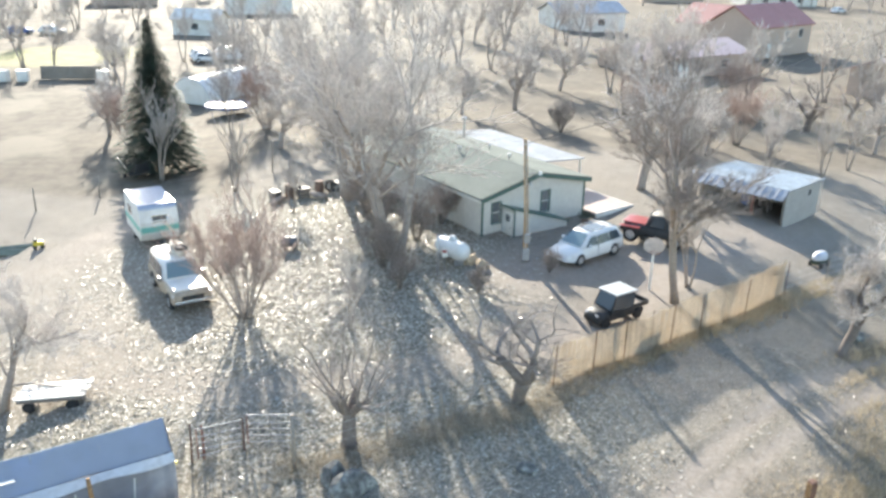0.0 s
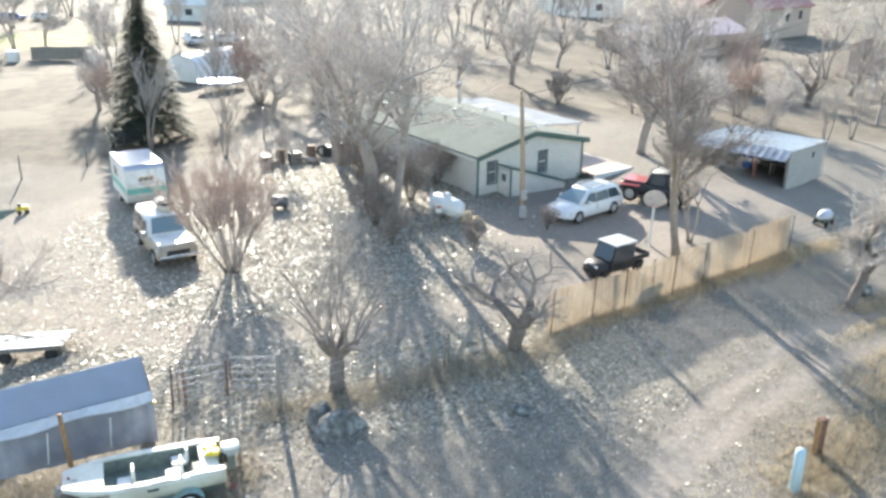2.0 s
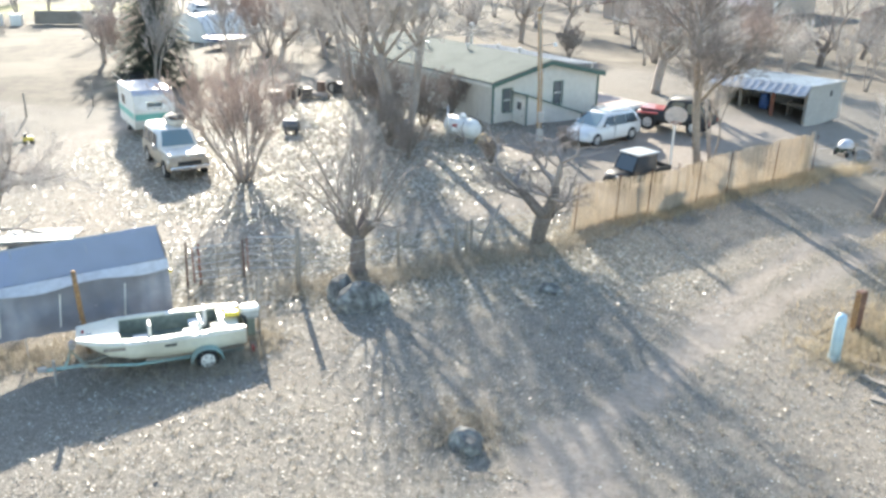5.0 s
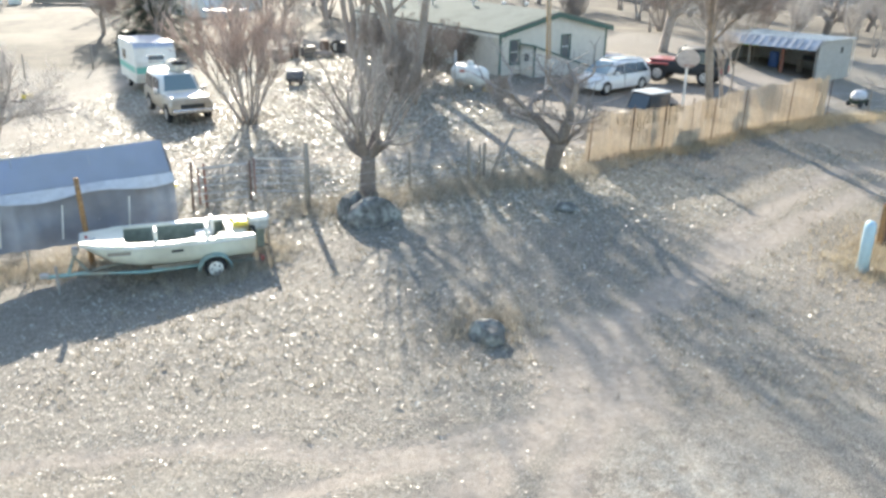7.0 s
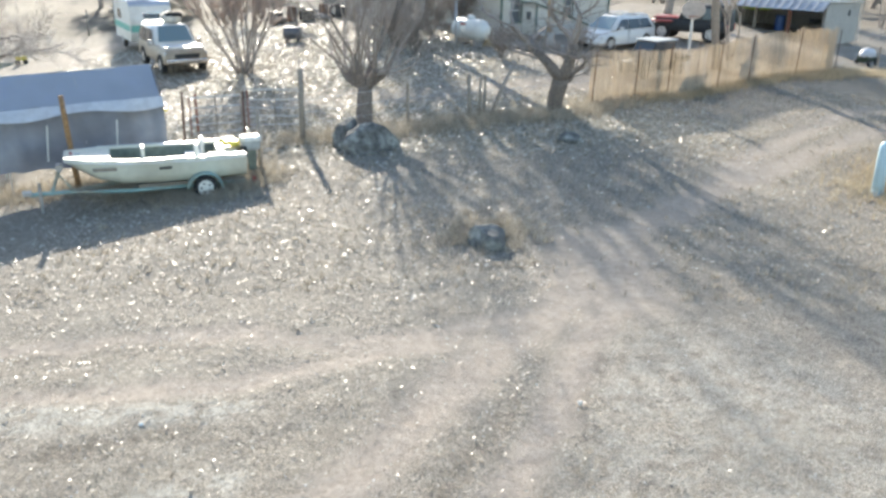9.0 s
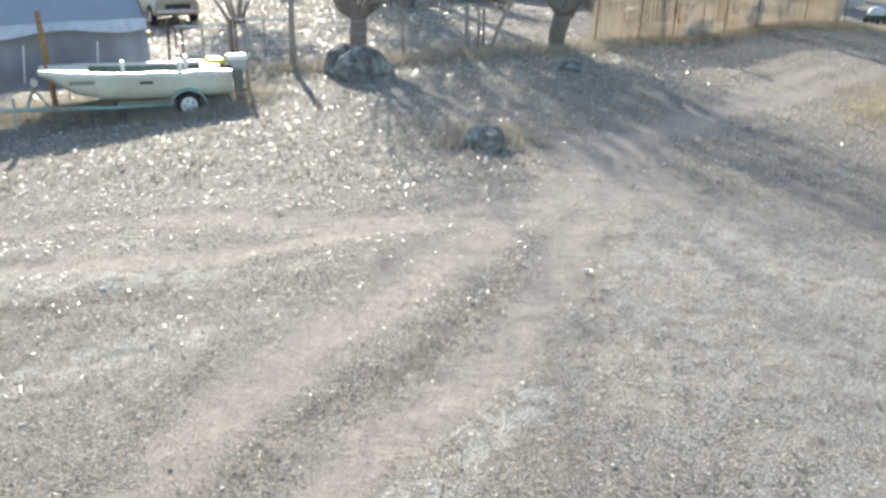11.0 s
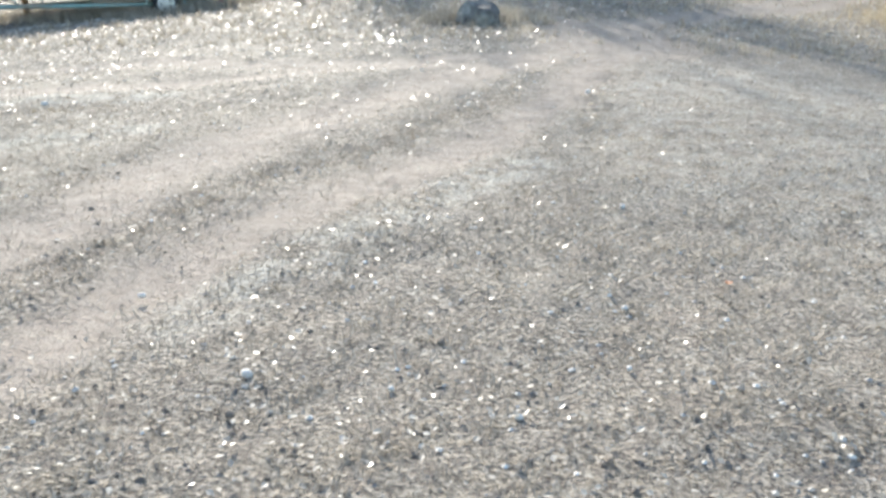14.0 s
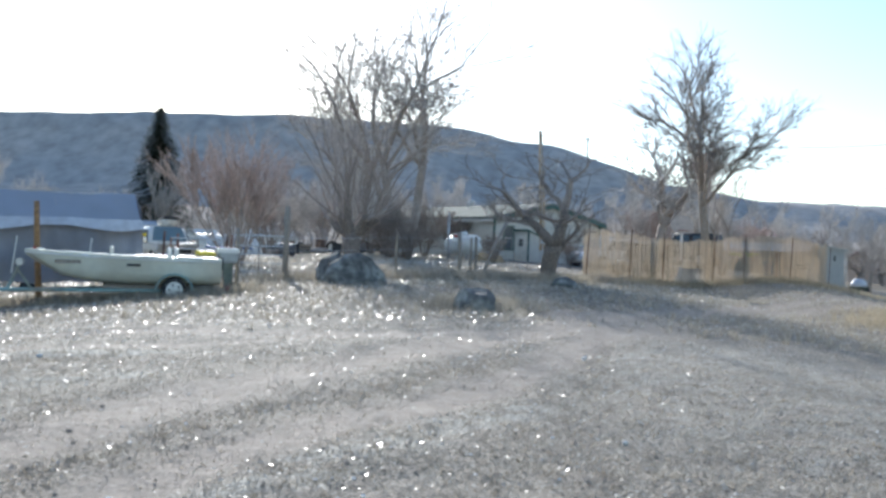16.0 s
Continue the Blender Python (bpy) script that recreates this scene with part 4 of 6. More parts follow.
def vehicle(name, place, rz, label, body, cabin, paint, panes, wheels, wheel_r, category="car", roof=None, lights=True, rim=RIM, sills=True):
    """body and cabin: stations for rings(); panes: side windows as (x0, x1) pairs; the front is +x."""
    ob = thing(name, place, rz, label, category)
    part("body", Shape().loft(rings(body)), paint, ob, smooth=True, bevel=0.0)
    cab = part("cabin", Shape().loft(rings(cabin)), roof or paint, ob, smooth=True)
    lo, hi = cabin[1], cabin[2]
    zb, zt = lo[1] + 0.05, lo[2] - 0.13

    def half_at(z, x):
        s = [c for c in cabin]
        w0 = np.interp(x, [c[0] for c in s], [c[3] for c in s])
        w1 = np.interp(x, [c[0] for c in s], [c[4] for c in s])
        z0 = np.interp(x, [c[0] for c in s], [c[1] for c in s])
        z1 = np.interp(x, [c[0] for c in s], [c[2] for c in s])
        return w0 + (w1 - w0) * (z - z0) / max(z1 - z0, 0.01) + 0.068

    for x0, x1, s0, s1 in panes:
        for side in (-1, 1):
            q = [(x0, side * half_at(zb, x0), zb), (x1, side * half_at(zb, x1), zb), (x1 - s1, side * half_at(zt, x1 - s1), zt), (x0 + s0, side * half_at(zt, x0 + s0), zt)]
            part("side_window", Shape().slab(q if side < 0 else q[::-1], 0.02), GLASS, cab)
    # windscreens follow the cabin's ends
    for i, j, nm in ((-1, -2, "windscreen"), (0, 1, "rear_window")):
        a, b = cabin[i], cabin[j]
        k = 1 if i == -1 else -1
        if abs(a[0] - b[0]) < 0.12:
            continue
        za, zc = a[2] + 0.02, b[2] - 0.04
        xa, xc = a[0] - k * 0.05, b[0] + k * 0.06
        o = Vector((k * 0.03, 0, 0.045))
        q = [Vector((xa, -a[4] + 0.1, za)) + o, Vector((xa, a[4] - 0.1, za)) + o, Vector((xc, b[4] - 0.14, zc)) + o, Vector((xc, -b[4] + 0.14, zc)) + o]
        part(nm, Shape().slab(q if k > 0 else q[::-1], 0.02), SKYGLASS, cab)
    fx, fb = body[-1][0], body[-2]
    if lights:
        for side in (-1, 1):
            part("headlight", Shape().box((body[-2][0] + 0.02, side * (fb[3] - 0.14), fb[2] - 0.22), (0.14, 0.24, 0.15)), LAMP, ob, bevel=0.03)
            part("tail_light", Shape().box((body[0][0] + 0.02, side * (body[0][3] - 0.08), body[0][2] - 0.25), (0.1, 0.16, 0.3)), RED, ob, bevel=0.02)
        part("grille", Shape().box((fx + 0.005, 0, body[-1][2] - 0.2), (0.05, body[-1][3] * 1.15, 0.18)), DARK, ob, bevel=0.01)
        part("front_bumper", Shape().box((fx + 0.03, 0, body[-1][1] + 0.12), (0.16, body[-1][3] * 1.95, 0.18)), CHROME if name != "car" else paint, ob, bevel=0.04)
    for x in wheels:
        for side in (-1, 1):
            wheel(ob, x, side * (max(b[3] for b in body) - 0.1), wheel_r, 0.23, rim)
            part("wheel_arch", Shape().tube([(x + math.cos(a) * (wheel_r + 0.06), side * (max(b[3] for b in body) + 0.0), wheel_r + math.sin(a) * (wheel_r + 0.06)) for a in np.linspace(0.1, math.pi - 0.1, 9)], 0.03, 6), DARK if name != "car" else paint, ob)
    return ob


SUV_BODY = [(-2.36, 0.45, 0.95, 0.80, 0.78), (-2.25, 0.32, 1.08, 0.90, 0.86), (-1.2, 0.24, 1.10, 0.95, 0.90), (0.4, 0.24, 1.08, 0.95, 0.90), (1.25, 0.26, 1.02, 0.95, 0.88), (2.0, 0.30, 0.90, 0.90, 0.78), (2.36, 0.38, 0.72, 0.76, 0.66)]
SUV_CAB = [(-2.28, 1.0, 1.12, 0.84, 0.80), (-1.85, 1.0, 1.68, 0.88, 0.64), (0.0, 1.0, 1.74, 0.90, 0.66), (0.45, 1.0, 1.66, 0.89, 0.66), (1.35, 0.98, 1.04, 0.86, 0.82)]


def make_cars():
    z = land(8.2, 42.8) + 0.02
    c = vehicle("car", (8.2, 42.75, z), -139.5, "white sport utility car with a silver roof rack parked on dirt", SUV_BODY, SUV_CAB, CAR_WHITE,
                [(-1.95, -1.0, 0.25, 0.02), (-0.95, 0.0, 0.02, 0.02), (0.05, 1.05, 0.02, 0.55)], (-1.45, 1.45), 0.37)
    c.scale = (0.95, 0.95, 0.9)
    for side in (-1, 1):
        part("roof_rail", Shape().tube([(-1.7, side * 0.58, 1.73), (-1.5, side * 0.58, 1.8), (0.0, side * 0.58, 1.82), (0.25, side * 0.58, 1.74)], 0.022, 6), CHROME, c)
        part("wing_mirror", Shape().box((0.75, side * 1.02, 1.12), (0.12, 0.22, 0.16)), CAR_WHITE, c, bevel=0.03)
        part("door_seam", Shape().box((0.02, side * 0.945, 0.68), (0.015, 0.02, 0.7)), DARK, c)
    part("sunroof", Shape().box((-0.5, 0, 1.745), (1.3, 0.95, 0.02)), GLASS, c)
    # red off-road car with a dark soft top
    body = [(-2.0, 0.55, 1.05, 0.75, 0.74), (-1.9, 0.5, 1.12, 0.8, 0.78), (0.4, 0.48, 1.12, 0.82, 0.78), (1.7, 0.5, 1.08, 0.76, 0.7), (1.95, 0.55, 1.0, 0.7, 0.66)]
    cab = [(-2.0, 1.08, 1.2, 0.74, 0.72), (-1.9, 1.08, 1.82, 0.76, 0.68), (0.2, 1.08, 1.82, 0.76, 0.68), (0.5, 1.08, 1.16, 0.74, 0.72)]
    z = land(12.51, 44.69)
    j = vehicle("off_road_car", (12.51, 44.59, z + 0.0), 146, "red-hooded off-road car with a dark body and soft top", body, cab, DARK, [(-1.7, -0.75, 0.05, 0.05), (-0.65, 0.2, 0.05, 0.2)], (-1.25, 1.3), 0.43, roof=DARK)
    part("hood", Shape().box((1.15, 0, 1.11), (1.45, 1.3, 0.09)), RED, j, "dull red hood", bevel=0.03)
    for side in (-1, 1):
        part("fender", Shape().slab([(0.75, side * 0.75, 1.02), (1.9, side * 0.75, 0.98), (1.9, side * 1.0, 0.95), (0.75, side * 1.0, 0.99)][::side], 0.05), RED, j)
    # old two-tone wagon truck with a load on the roof
    body = [(-2.6, 0.5, 1.05, 0.86, 0.84), (-2.5, 0.42, 1.15, 0.94, 0.9), (0.6, 0.42, 1.15, 0.95, 0.9), (2.2, 0.44, 1.1, 0.94, 0.86), (2.45, 0.5, 1.02, 0.9, 0.82)]
    cab = [(-2.55, 1.1, 1.2, 0.88, 0.86), (-2.35, 1.1, 1.84, 0.9, 0.76), (0.15, 1.1, 1.86, 0.9, 0.74), (0.75, 1.08, 1.18, 0.88, 0.84)]
    z = land(-12.4, 38.2)
    tan = mat("tan_truck_paint", (0.42, 0.35, 0.27), 0.4, vary=0.15)
    w = vehicle("truck", (-12.5, 38.1, z + 0.02), -59, "old tan and white wagon truck with a load on its roof", body, cab, tan, [(-2.2, -1.1, 0.1, 0.05), (-1.0, -0.2, 0.03, 0.03), (-0.12, 0.5, 0.03, 0.42)], (-1.6, 1.55), 0.38, category="truck", roof=WHITE)
    part("hood", Shape().box((1.5, 0, 1.13), (1.45, 1.62, 0.07)), WHITE, w, "cream-white hood", bevel=0.025)
    part("number_plate", Shape().box((2.54, 0.05, 0.62), (0.02, 0.32, 0.16)), WHITE, w)
    for side in (-1, 1):
        part("wing_mirror", Shape().box((0.55, side * 1.06, 1.22), (0.1, 0.2, 0.26)), CHROME, w, bevel=0.02)
    load = thing("roof_load", (-13.0, 38.9, z + 1.88), -59, "bulky pale rolled canvas tied on the truck's roof", "luggage")
    sh = Shape()
    sh.loft([[(x, 0.3 + math.cos(a) * r * 1.15, 0.22 + math.sin(a) * r * 0.8) for a in np.linspace(0, 2 * math.pi, 14)[:-1]] for x, r in ((-0.85, 0.1), (-0.75, 0.27), (-0.2, 0.34), (0.35, 0.3), (0.7, 0.26), (0.8, 0.1))])
    part("canvas", sh, mat("pale_canvas", (0.62, 0.58, 0.50), 0.8, vary=0.2, bump=0.5), load, smooth=True)
    part("dark_tyre", Shape().tube([(0.5 + math.cos(a) * 0.24, 0.32 + math.sin(a) * 0.3, 0.42) for a in np.linspace(0, 2 * math.pi, 15)], 0.08, 8), RUBBER, load)
    for x in (-0.45, 0.15):
        part("strap", Shape().tube([(x, 0.3 + math.cos(a) * 0.41, 0.2 + math.sin(a) * 0.3) for a in np.linspace(0, math.pi, 9)], 0.018, 5), DARK, load)


make_cars()


def make_utv():
    x, y = 8.4, 35.25
    u = thing("utility_vehicle", (x, y, land(x, y) + 0.05), -145, "black two-row utility buggy with a pale roof", "buggy")
    u.scale = (0.82, 0.82, 0.80)
    part("chassis", Shape().box((0, 0, 0.42), (3.5, 1.2, 0.25)), DARK, u, bevel=0.04)
    part("nose", Shape().loft(rings([(0.95, 0.4, 0.95, 0.68, 0.62), (1.5, 0.42, 0.92, 0.66, 0.58), (1.8, 0.48, 0.78, 0.52, 0.42)])), DARK, u, smooth=True)
    for side in (-1, 1):
        part("headlight", Shape().box((1.72, side * 0.36, 0.76), (0.12, 0.2, 0.12)), LAMP, u, bevel=0.02)
        part("door_panel", Shape().box((0.0, side * 0.68, 0.66), (1.85, 0.05, 0.42)), DARK, u, bevel=0.02)
        for a, b in (((0.95, 0.92), (0.55, 1.78)), ((0.0, 0.6), (0.0, 1.8)), ((-0.85, 0.7), (-0.85, 1.78)), ((0.55, 1.78), (-0.9, 1.8))):
            part("cage_tube", Shape().tube([(a[0], side * 0.66, a[1]), (b[0], side * 0.62, b[1])], 0.03, 7), DARK, u)
    for xx in (0.25, -0.6):
        s = part("seat", Shape().box((xx, 0, 0.68), (0.5, 1.15, 0.18)), DARK, u, bevel=0.04)
        part("seat_back", Shape().box((xx - 0.28, 0, 1.0), (0.14, 1.15, 0.6)), DARK, s, bevel=0.04)
    part("roof", Shape().box((-0.17, 0, 1.84), (1.65, 1.42, 0.07)), mat("pale_grey_roof", (0.42, 0.44, 0.44), 0.45, vary=0.15), u, "pale grey roof panel", bevel=0.03)
    part("windscreen", Shape().slab([(0.92, -0.6, 0.98), (0.92, 0.6, 0.98), (0.58, 0.58, 1.75), (0.58, -0.58, 1.75)], 0.015), GLASS, u)
    for side in (-1, 1):
        part("side_curtain", Shape().slab([(0.85, side * 0.69, 0.9), (-0.85, side * 0.69, 0.9), (-0.85, side * 0.66, 1.74), (0.55, side * 0.66, 1.74)][::side], 0.012), GLASS, u)
    bed = part("cargo_bed", Shape().box((-1.45, 0, 0.72), (1.1, 1.35, 0.06)), WOOD_GREY, u)
    for cx, cy, sx, sy in ((-1.45, 0.68, 1.1, 0.05), (-1.45, -0.68, 1.1, 0.05), (-2.0, 0, 0.05, 1.35)):
        part("bed_side", Shape().box((cx, cy, 0.86), (sx, sy, 0.26)), DARK, bed)
    for xx in (-1.2, 1.25):
        for side in (-1, 1):
            wheel(u, xx, side * 0.62, 0.31, 0.24, DARK)


make_utv()


def make_camper():
    x, y = -16.75, 46.95
    c = thing("camper_trailer", (x, y, land(x, y) + 0.02), -59, "old white camper trailer with a turquoise stripe", "camper")
    prof = [(-2.0, 0.45), (1.75, 0.45), (2.0, 0.9), (2.05, 1.6), (1.9, 2.35), (1.6, 2.5), (-1.7, 2.5), (-2.0, 2.3)]
    part("body", Shape().loft([[(px, yy, pz) for px, pz in prof] for yy in (-1.08, 1.08)]), WHITE, c, bevel=0.04)
    roof = mat("blue_grey_roof", (0.40, 0.45, 0.54), 0.35, metal=0.2, vary=0.12)
    part("roof", Shape().box((-0.05, 0, 2.52), (3.5, 2.12, 0.05)), roof, c, "blue-grey metal roof", bevel=0.015)
    part("front_cap", Shape().slab([(1.93, -1.06, 2.32), (1.93, 1.06, 2.32), (1.62, 1.06, 2.545), (1.62, -1.06, 2.545)], 0.03), roof, c)
    part("stripe", Shape().slab([(2.03, -1.06, 0.98), (2.03, 1.06, 0.98), (2.075, 1.06, 1.32), (2.075, -1.06, 1.32)], 0.012), STRIPE, c, "turquoise front stripe")
    for side in (-1, 1):
        part("stripe", Shape().box((-0.1, side * 1.085, 1.15), (3.8, 0.012, 0.32)), STRIPE, c, "turquoise side stripe")
        part("side_window", Shape().box((-0.6, side * 1.09, 1.75), (0.9, 0.02, 0.5)), GLASS, c)
        wheel(c, -0.3, side * 0.98, 0.34, 0.2)
    w = part("front_window", Shape().slab([(2.055, -0.38, 1.55), (2.055, 0.42, 1.55), (2.0, 0.42, 1.9), (2.0, -0.38, 1.9)], 0.02), GLASS, c)
    part("window_frame", Shape().slab([(2.05, -0.44, 1.5), (2.05, 0.48, 1.5), (1.985, 0.48, 1.95), (1.985, -0.44, 1.95)], 0.015), CHROME, w)
    part("drawbar", Shape().add([(2.0, -0.5, 0.45), (2.0, 0.5, 0.45), (3.1, 0.06, 0.42), (3.1, -0.06, 0.42), (2.0, -0.5, 0.37), (2.0, 0.5, 0.37), (3.1, 0.06, 0.34), (3.1, -0.06, 0.34)],
                                [(0, 1, 2, 3), (7, 6, 5, 4), (0, 4, 5, 1), (1, 5, 6, 2), (2, 6, 7, 3), (3, 7, 4, 0)]), DARK, c)
    part("jack_stand", Shape().tube([(2.9, 0, 0.0), (2.9, 0, 0.8)], 0.035, 8), PIPE, c)
    # dark flat trailer behind
    x, y = -22.6, 61.0
    d = thing("flat_trailer", (x, y, land(x, y)), -60, "dark loaded flat trailer under the conifer", "trailer")
    part("bed", Shape().box((0, 0, 0.7), (4.2, 1.9, 0.16)), DARK, d, bevel=0.02)
    for i, (px, py, s) in enumerate(((-1.3, 0.2, 0.9), (0.2, -0.2, 0.7), (1.4, 0.1, 0.8))):
        part("load", Shape().box((px, py, 0.78 + s * 0.4), (1.2, 1.5, s * 0.8), 8 * i, 0.85), DARK, d, bevel=0.05)
    for side in (-1, 1):
        wheel(d, 0.3, side * 0.95, 0.33, 0.2)
        part("side_rail", Shape().box((0, side * 0.95, 1.0), (4.2, 0.05, 0.08)), PIPE, d)


make_camper()


# ---- boat and trailer ----
def make_boat():
    bx, by, rz = -7.15, 19.66, -158.5
    b = thing("boat", (bx, by, -0.12), rz, "cream open fishing boat with an outboard motor on a trailer", "boat")
    b.scale = (0.96, 1.0, 1.0)
    st = [(-1.95, 0.80, 0.31, 0.93), (-1.0, 0.86, 0.30, 0.93), (0.2, 0.87, 0.30, 0.95), (1.0, 0.84, 0.34, 0.97), (1.6, 0.74, 0.47, 1.0), (2.1, 0.56, 0.74, 1.02), (2.36, 0.42, 0.90, 1.03)]
    rg = []
    for x, w, k, g in st:
        half = [(0.0, k), (w * 0.35, k + 0.08), (w * 0.62, k + 0.03), (w * 0.86, k + 0.12), (w * 0.95, (k + g) / 2), (w, g)]
        rg.append([(x, -y, z) for y, z in reversed(half)] + [(x, y, z) for y, z in half[1:]])
    hull = Shape().loft(rg, closed=False, caps=False)
    n = len(rg[0])
    hull.f.append(tuple(range(n)))
    hull.f.append(tuple(reversed(range(len(hull.v) - n, len(hull.v)))))
    part("hull", hull, CREAM, b, smooth=True)
    # inner liner: sides and sole
    ins = []
    for x, w, k, g in [(-1.85, 0.80, 0.40, 0.93)] + st[1:4] + [(1.35, 0.80, 0.42, 0.97)]:
        wi = w - 0.17
        ins.append([(x, -wi, g - 0.005), (x, -wi + 0.04, k + 0.2), (x, wi - 0.04, k + 0.2), (x, wi, g - 0.005)])
    part("sole", Shape().loft(ins, closed=False, caps=False), DECKSOLE, b, "grey-green inside of the boat")
    part("bulkhead", Shape().box((1.38, 0, 0.74), (0.05, 1.3, 0.44)), CREAM, b)
    for side in (-1, 1):
        pts = [(x, side * (w - 0.09), g) for x, w, k, g in st[:5]]
        gun = Shape()
        gun.loft([[(x, y - 0.10, z - 0.03), (x, y + 0.10, z - 0.03), (x, y + 0.09, z + 0.025), (x, y - 0.09, z + 0.025)] for x, y, z in pts])
        part("gunwale", gun, CREAM, b, bevel=0.01)
        for x in (-1.2, -0.2, 0.9):
            part("gunwale_pad", Shape().box((x, side * 0.76, 0.95), (0.55, 0.17, 0.06)), WHITE, b, bevel=0.015)
        part("hull_lettering_bar", Shape().box((0.05, side * 0.872, 0.76), (0.30, 0.012, 0.06)), DARK, b)
        part("hull_lettering_bar", Shape().box((1.45, side * 0.765, 0.80), (0.55, 0.02, 0.08), -6 * side), WOOD_GREY, b)
        part("rub_rail", Shape().tube([(x, side * (w + 0.012), g - 0.06) for x, w, k, g in st], 0.02, 6), WHITE, b)
    deck = Shape().add([(1.3, -0.79, 0.995), (1.3, 0.79, 0.995), (1.6, 0.73, 1.01), (2.1, 0.55, 1.035), (2.37, 0.42, 1.045), (2.37, -0.42, 1.045), (2.1, -0.55, 1.035), (1.6, -0.73, 1.01)], [(0, 1, 2, 3, 4, 5, 6, 7)])
    deck.v += [(x, y, z - 0.06) for x, y, z in deck.v]
    deck.f += [tuple(reversed(range(8, 16)))] + [((i + 1) % 8, i, 8 + i, 8 + (i + 1) % 8) for i in range(8)]
    part("bow_deck", deck, CREAM, b, bevel=0.012)
    part("bow_light", Shape().tube([(2.2, 0, 1.02), (2.2, 0, 1.1)], 0.035, 8), RED, b)
    part("cleat", Shape().box((2.05, 0.12, 1.05), (0.14, 0.03, 0.05)), CHROME, b, bevel=0.01)
    for x, y in ((0.75, 0.2), (-0.55, 0.25), (-0.75, -0.35)):
        s = part("seat", Shape().box((x, y, 0.72), (0.45, 0.42, 0.12)), WHITE, b, "white swivel seat", bevel=0.03)
        part("pedestal", Shape().tube([(x, y, 0.54), (x, y, 0.68)], 0.05, 8), PIPE, s)
        part("seat_back", Shape().box((x - 0.22, y, 0.96), (0.09, 0.42, 0.42)), WHITE, s, bevel=0.03)
    part("rear_bench", Shape().box((-1.55, 0, 0.78), (0.5, 1.25, 0.3)), CREAM, b, bevel=0.03)
    part("fuel_can", Shape().box((-1.2, 0.3, 0.72), (0.3, 0.42, 0.32)), DARK, b, bevel=0.03)
    j = thing("life_vest", (bx + 1.42, by + 0.68, 0.89), 20, "yellow life vest lying at the boat's stern", "vest")
    part("front_panel", Shape().box((0.0, 0.1, 0.06), (0.42, 0.26, 0.12), 15, 0.85), YELLOW, j, bevel=0.03)
    part("back_panel", Shape().box((0.05, -0.15, 0.05), (0.42, 0.28, 0.11), -12, 0.85), YELLOW, j, bevel=0.03)
    part("strap", Shape().box((0.0, 0.0, 0.125), (0.05, 0.5, 0.015)), DARK, j)
    def cowl(z, w, d):
        return [(-2.19 + d * math.copysign(abs(math.cos(q)) ** 0.5, math.cos(q)), w * math.copysign(abs(math.sin(q)) ** 0.5, math.sin(q)), z) for q in np.linspace(0, 2 * math.pi, 17)[:-1]]
    m = part("outboard_motor", Shape().loft([cowl(0.84, 0.12, 0.2), cowl(0.9, 0.15, 0.24), cowl(1.08, 0.16, 0.26)]), TANK_GREY, b, "grey outboard motor body", smooth=False)
    part("cowl", Shape().loft([cowl(1.084, 0.17, 0.28), cowl(1.16, 0.175, 0.28), cowl(1.2, 0.15, 0.25)]), WHITE, m, "flat white motor cowl", smooth=False)
    part("leg", Shape().loft([[(-2.2 - 0.11, -0.06, z), (-2.2 + 0.11, -0.06, z), (-2.2 + 0.11, 0.06, z), (-2.2 - 0.11, 0.06, z)] for z in (0.3, 0.88)]), DECKSOLE, m, bevel=0.01)
    part("bracket", Shape().box((-2.0, 0, 0.82), (0.14, 0.3, 0.3)), DARK, m, bevel=0.01)
    part("propeller", Shape().tube([(-2.42, 0, 0.34), (-2.1, 0, 0.34)], [0.03, 0.06], 8), DARK, m)
    # trailer
    t = thing("boat_trailer", (bx, by, -0.19), rz, "teal painted boat trailer with white-rimmed wheels", "trailer")
    t.scale = (0.96, 1.0, 1.0)
    for side in (-1, 1):
        part("frame_rail", Shape().tube([(-2.1, side * 0.5, 0.24), (0.9, side * 0.5, 0.24), (2.3, 0.05 * side, 0.2)], 0.045, 6), TEAL, t)
        part("fender", Shape().loft([[(-0.86 + 0.40 * math.cos(a), side * 0.78, 0.27 + 0.36 * math.sin(a)), (-0.86 + 0.40 * math.cos(a), side * 1.04, 0.27 + 0.36 * math.sin(a)),
                                      (-0.86 + 0.43 * math.cos(a), side * 1.04, 0.27 + 0.39 * math.sin(a)), (-0.86 + 0.43 * math.cos(a), side * 0.78, 0.27 + 0.39 * math.sin(a))] for a in np.linspace(0.05, math.pi - 0.05, 11)]), TEAL, t)
        wheel(t, -0.86, side * 0.91, 0.29, 0.17, WHITE, 0.66)
        part("bunk", Shape().box((-0.6, side * 0.45, 0.33), (2.6, 0.1, 0.08)), WOOD_GREY, t)
        part("tail_light", Shape().box((-2.12, side * 0.7, 0.32), (0.08, 0.2, 0.12)), RED, t)
    for x in (-1.9, -0.86, 0.6):
        part("cross_member", Shape().tube([(x, -0.9 if x == -0.86 else -0.5, 0.25), (x, 0.9 if x == -0.86 else 0.5, 0.25)], 0.04, 6), TEAL, t)
    part("tongue", Shape().tube([(2.2, 0, 0.2), (3.25, 0, 0.2)], 0.05, 6), TEAL, t)
    part("coupler", Shape().box((3.3, 0, 0.24), (0.22, 0.12, 0.12)), PIPE, t, bevel=0.02)
    p = part("winch_post", Shape().tube([(2.75, 0, 0.2), (2.45, 0, 0.88)], 0.04, 6), TEAL, t)
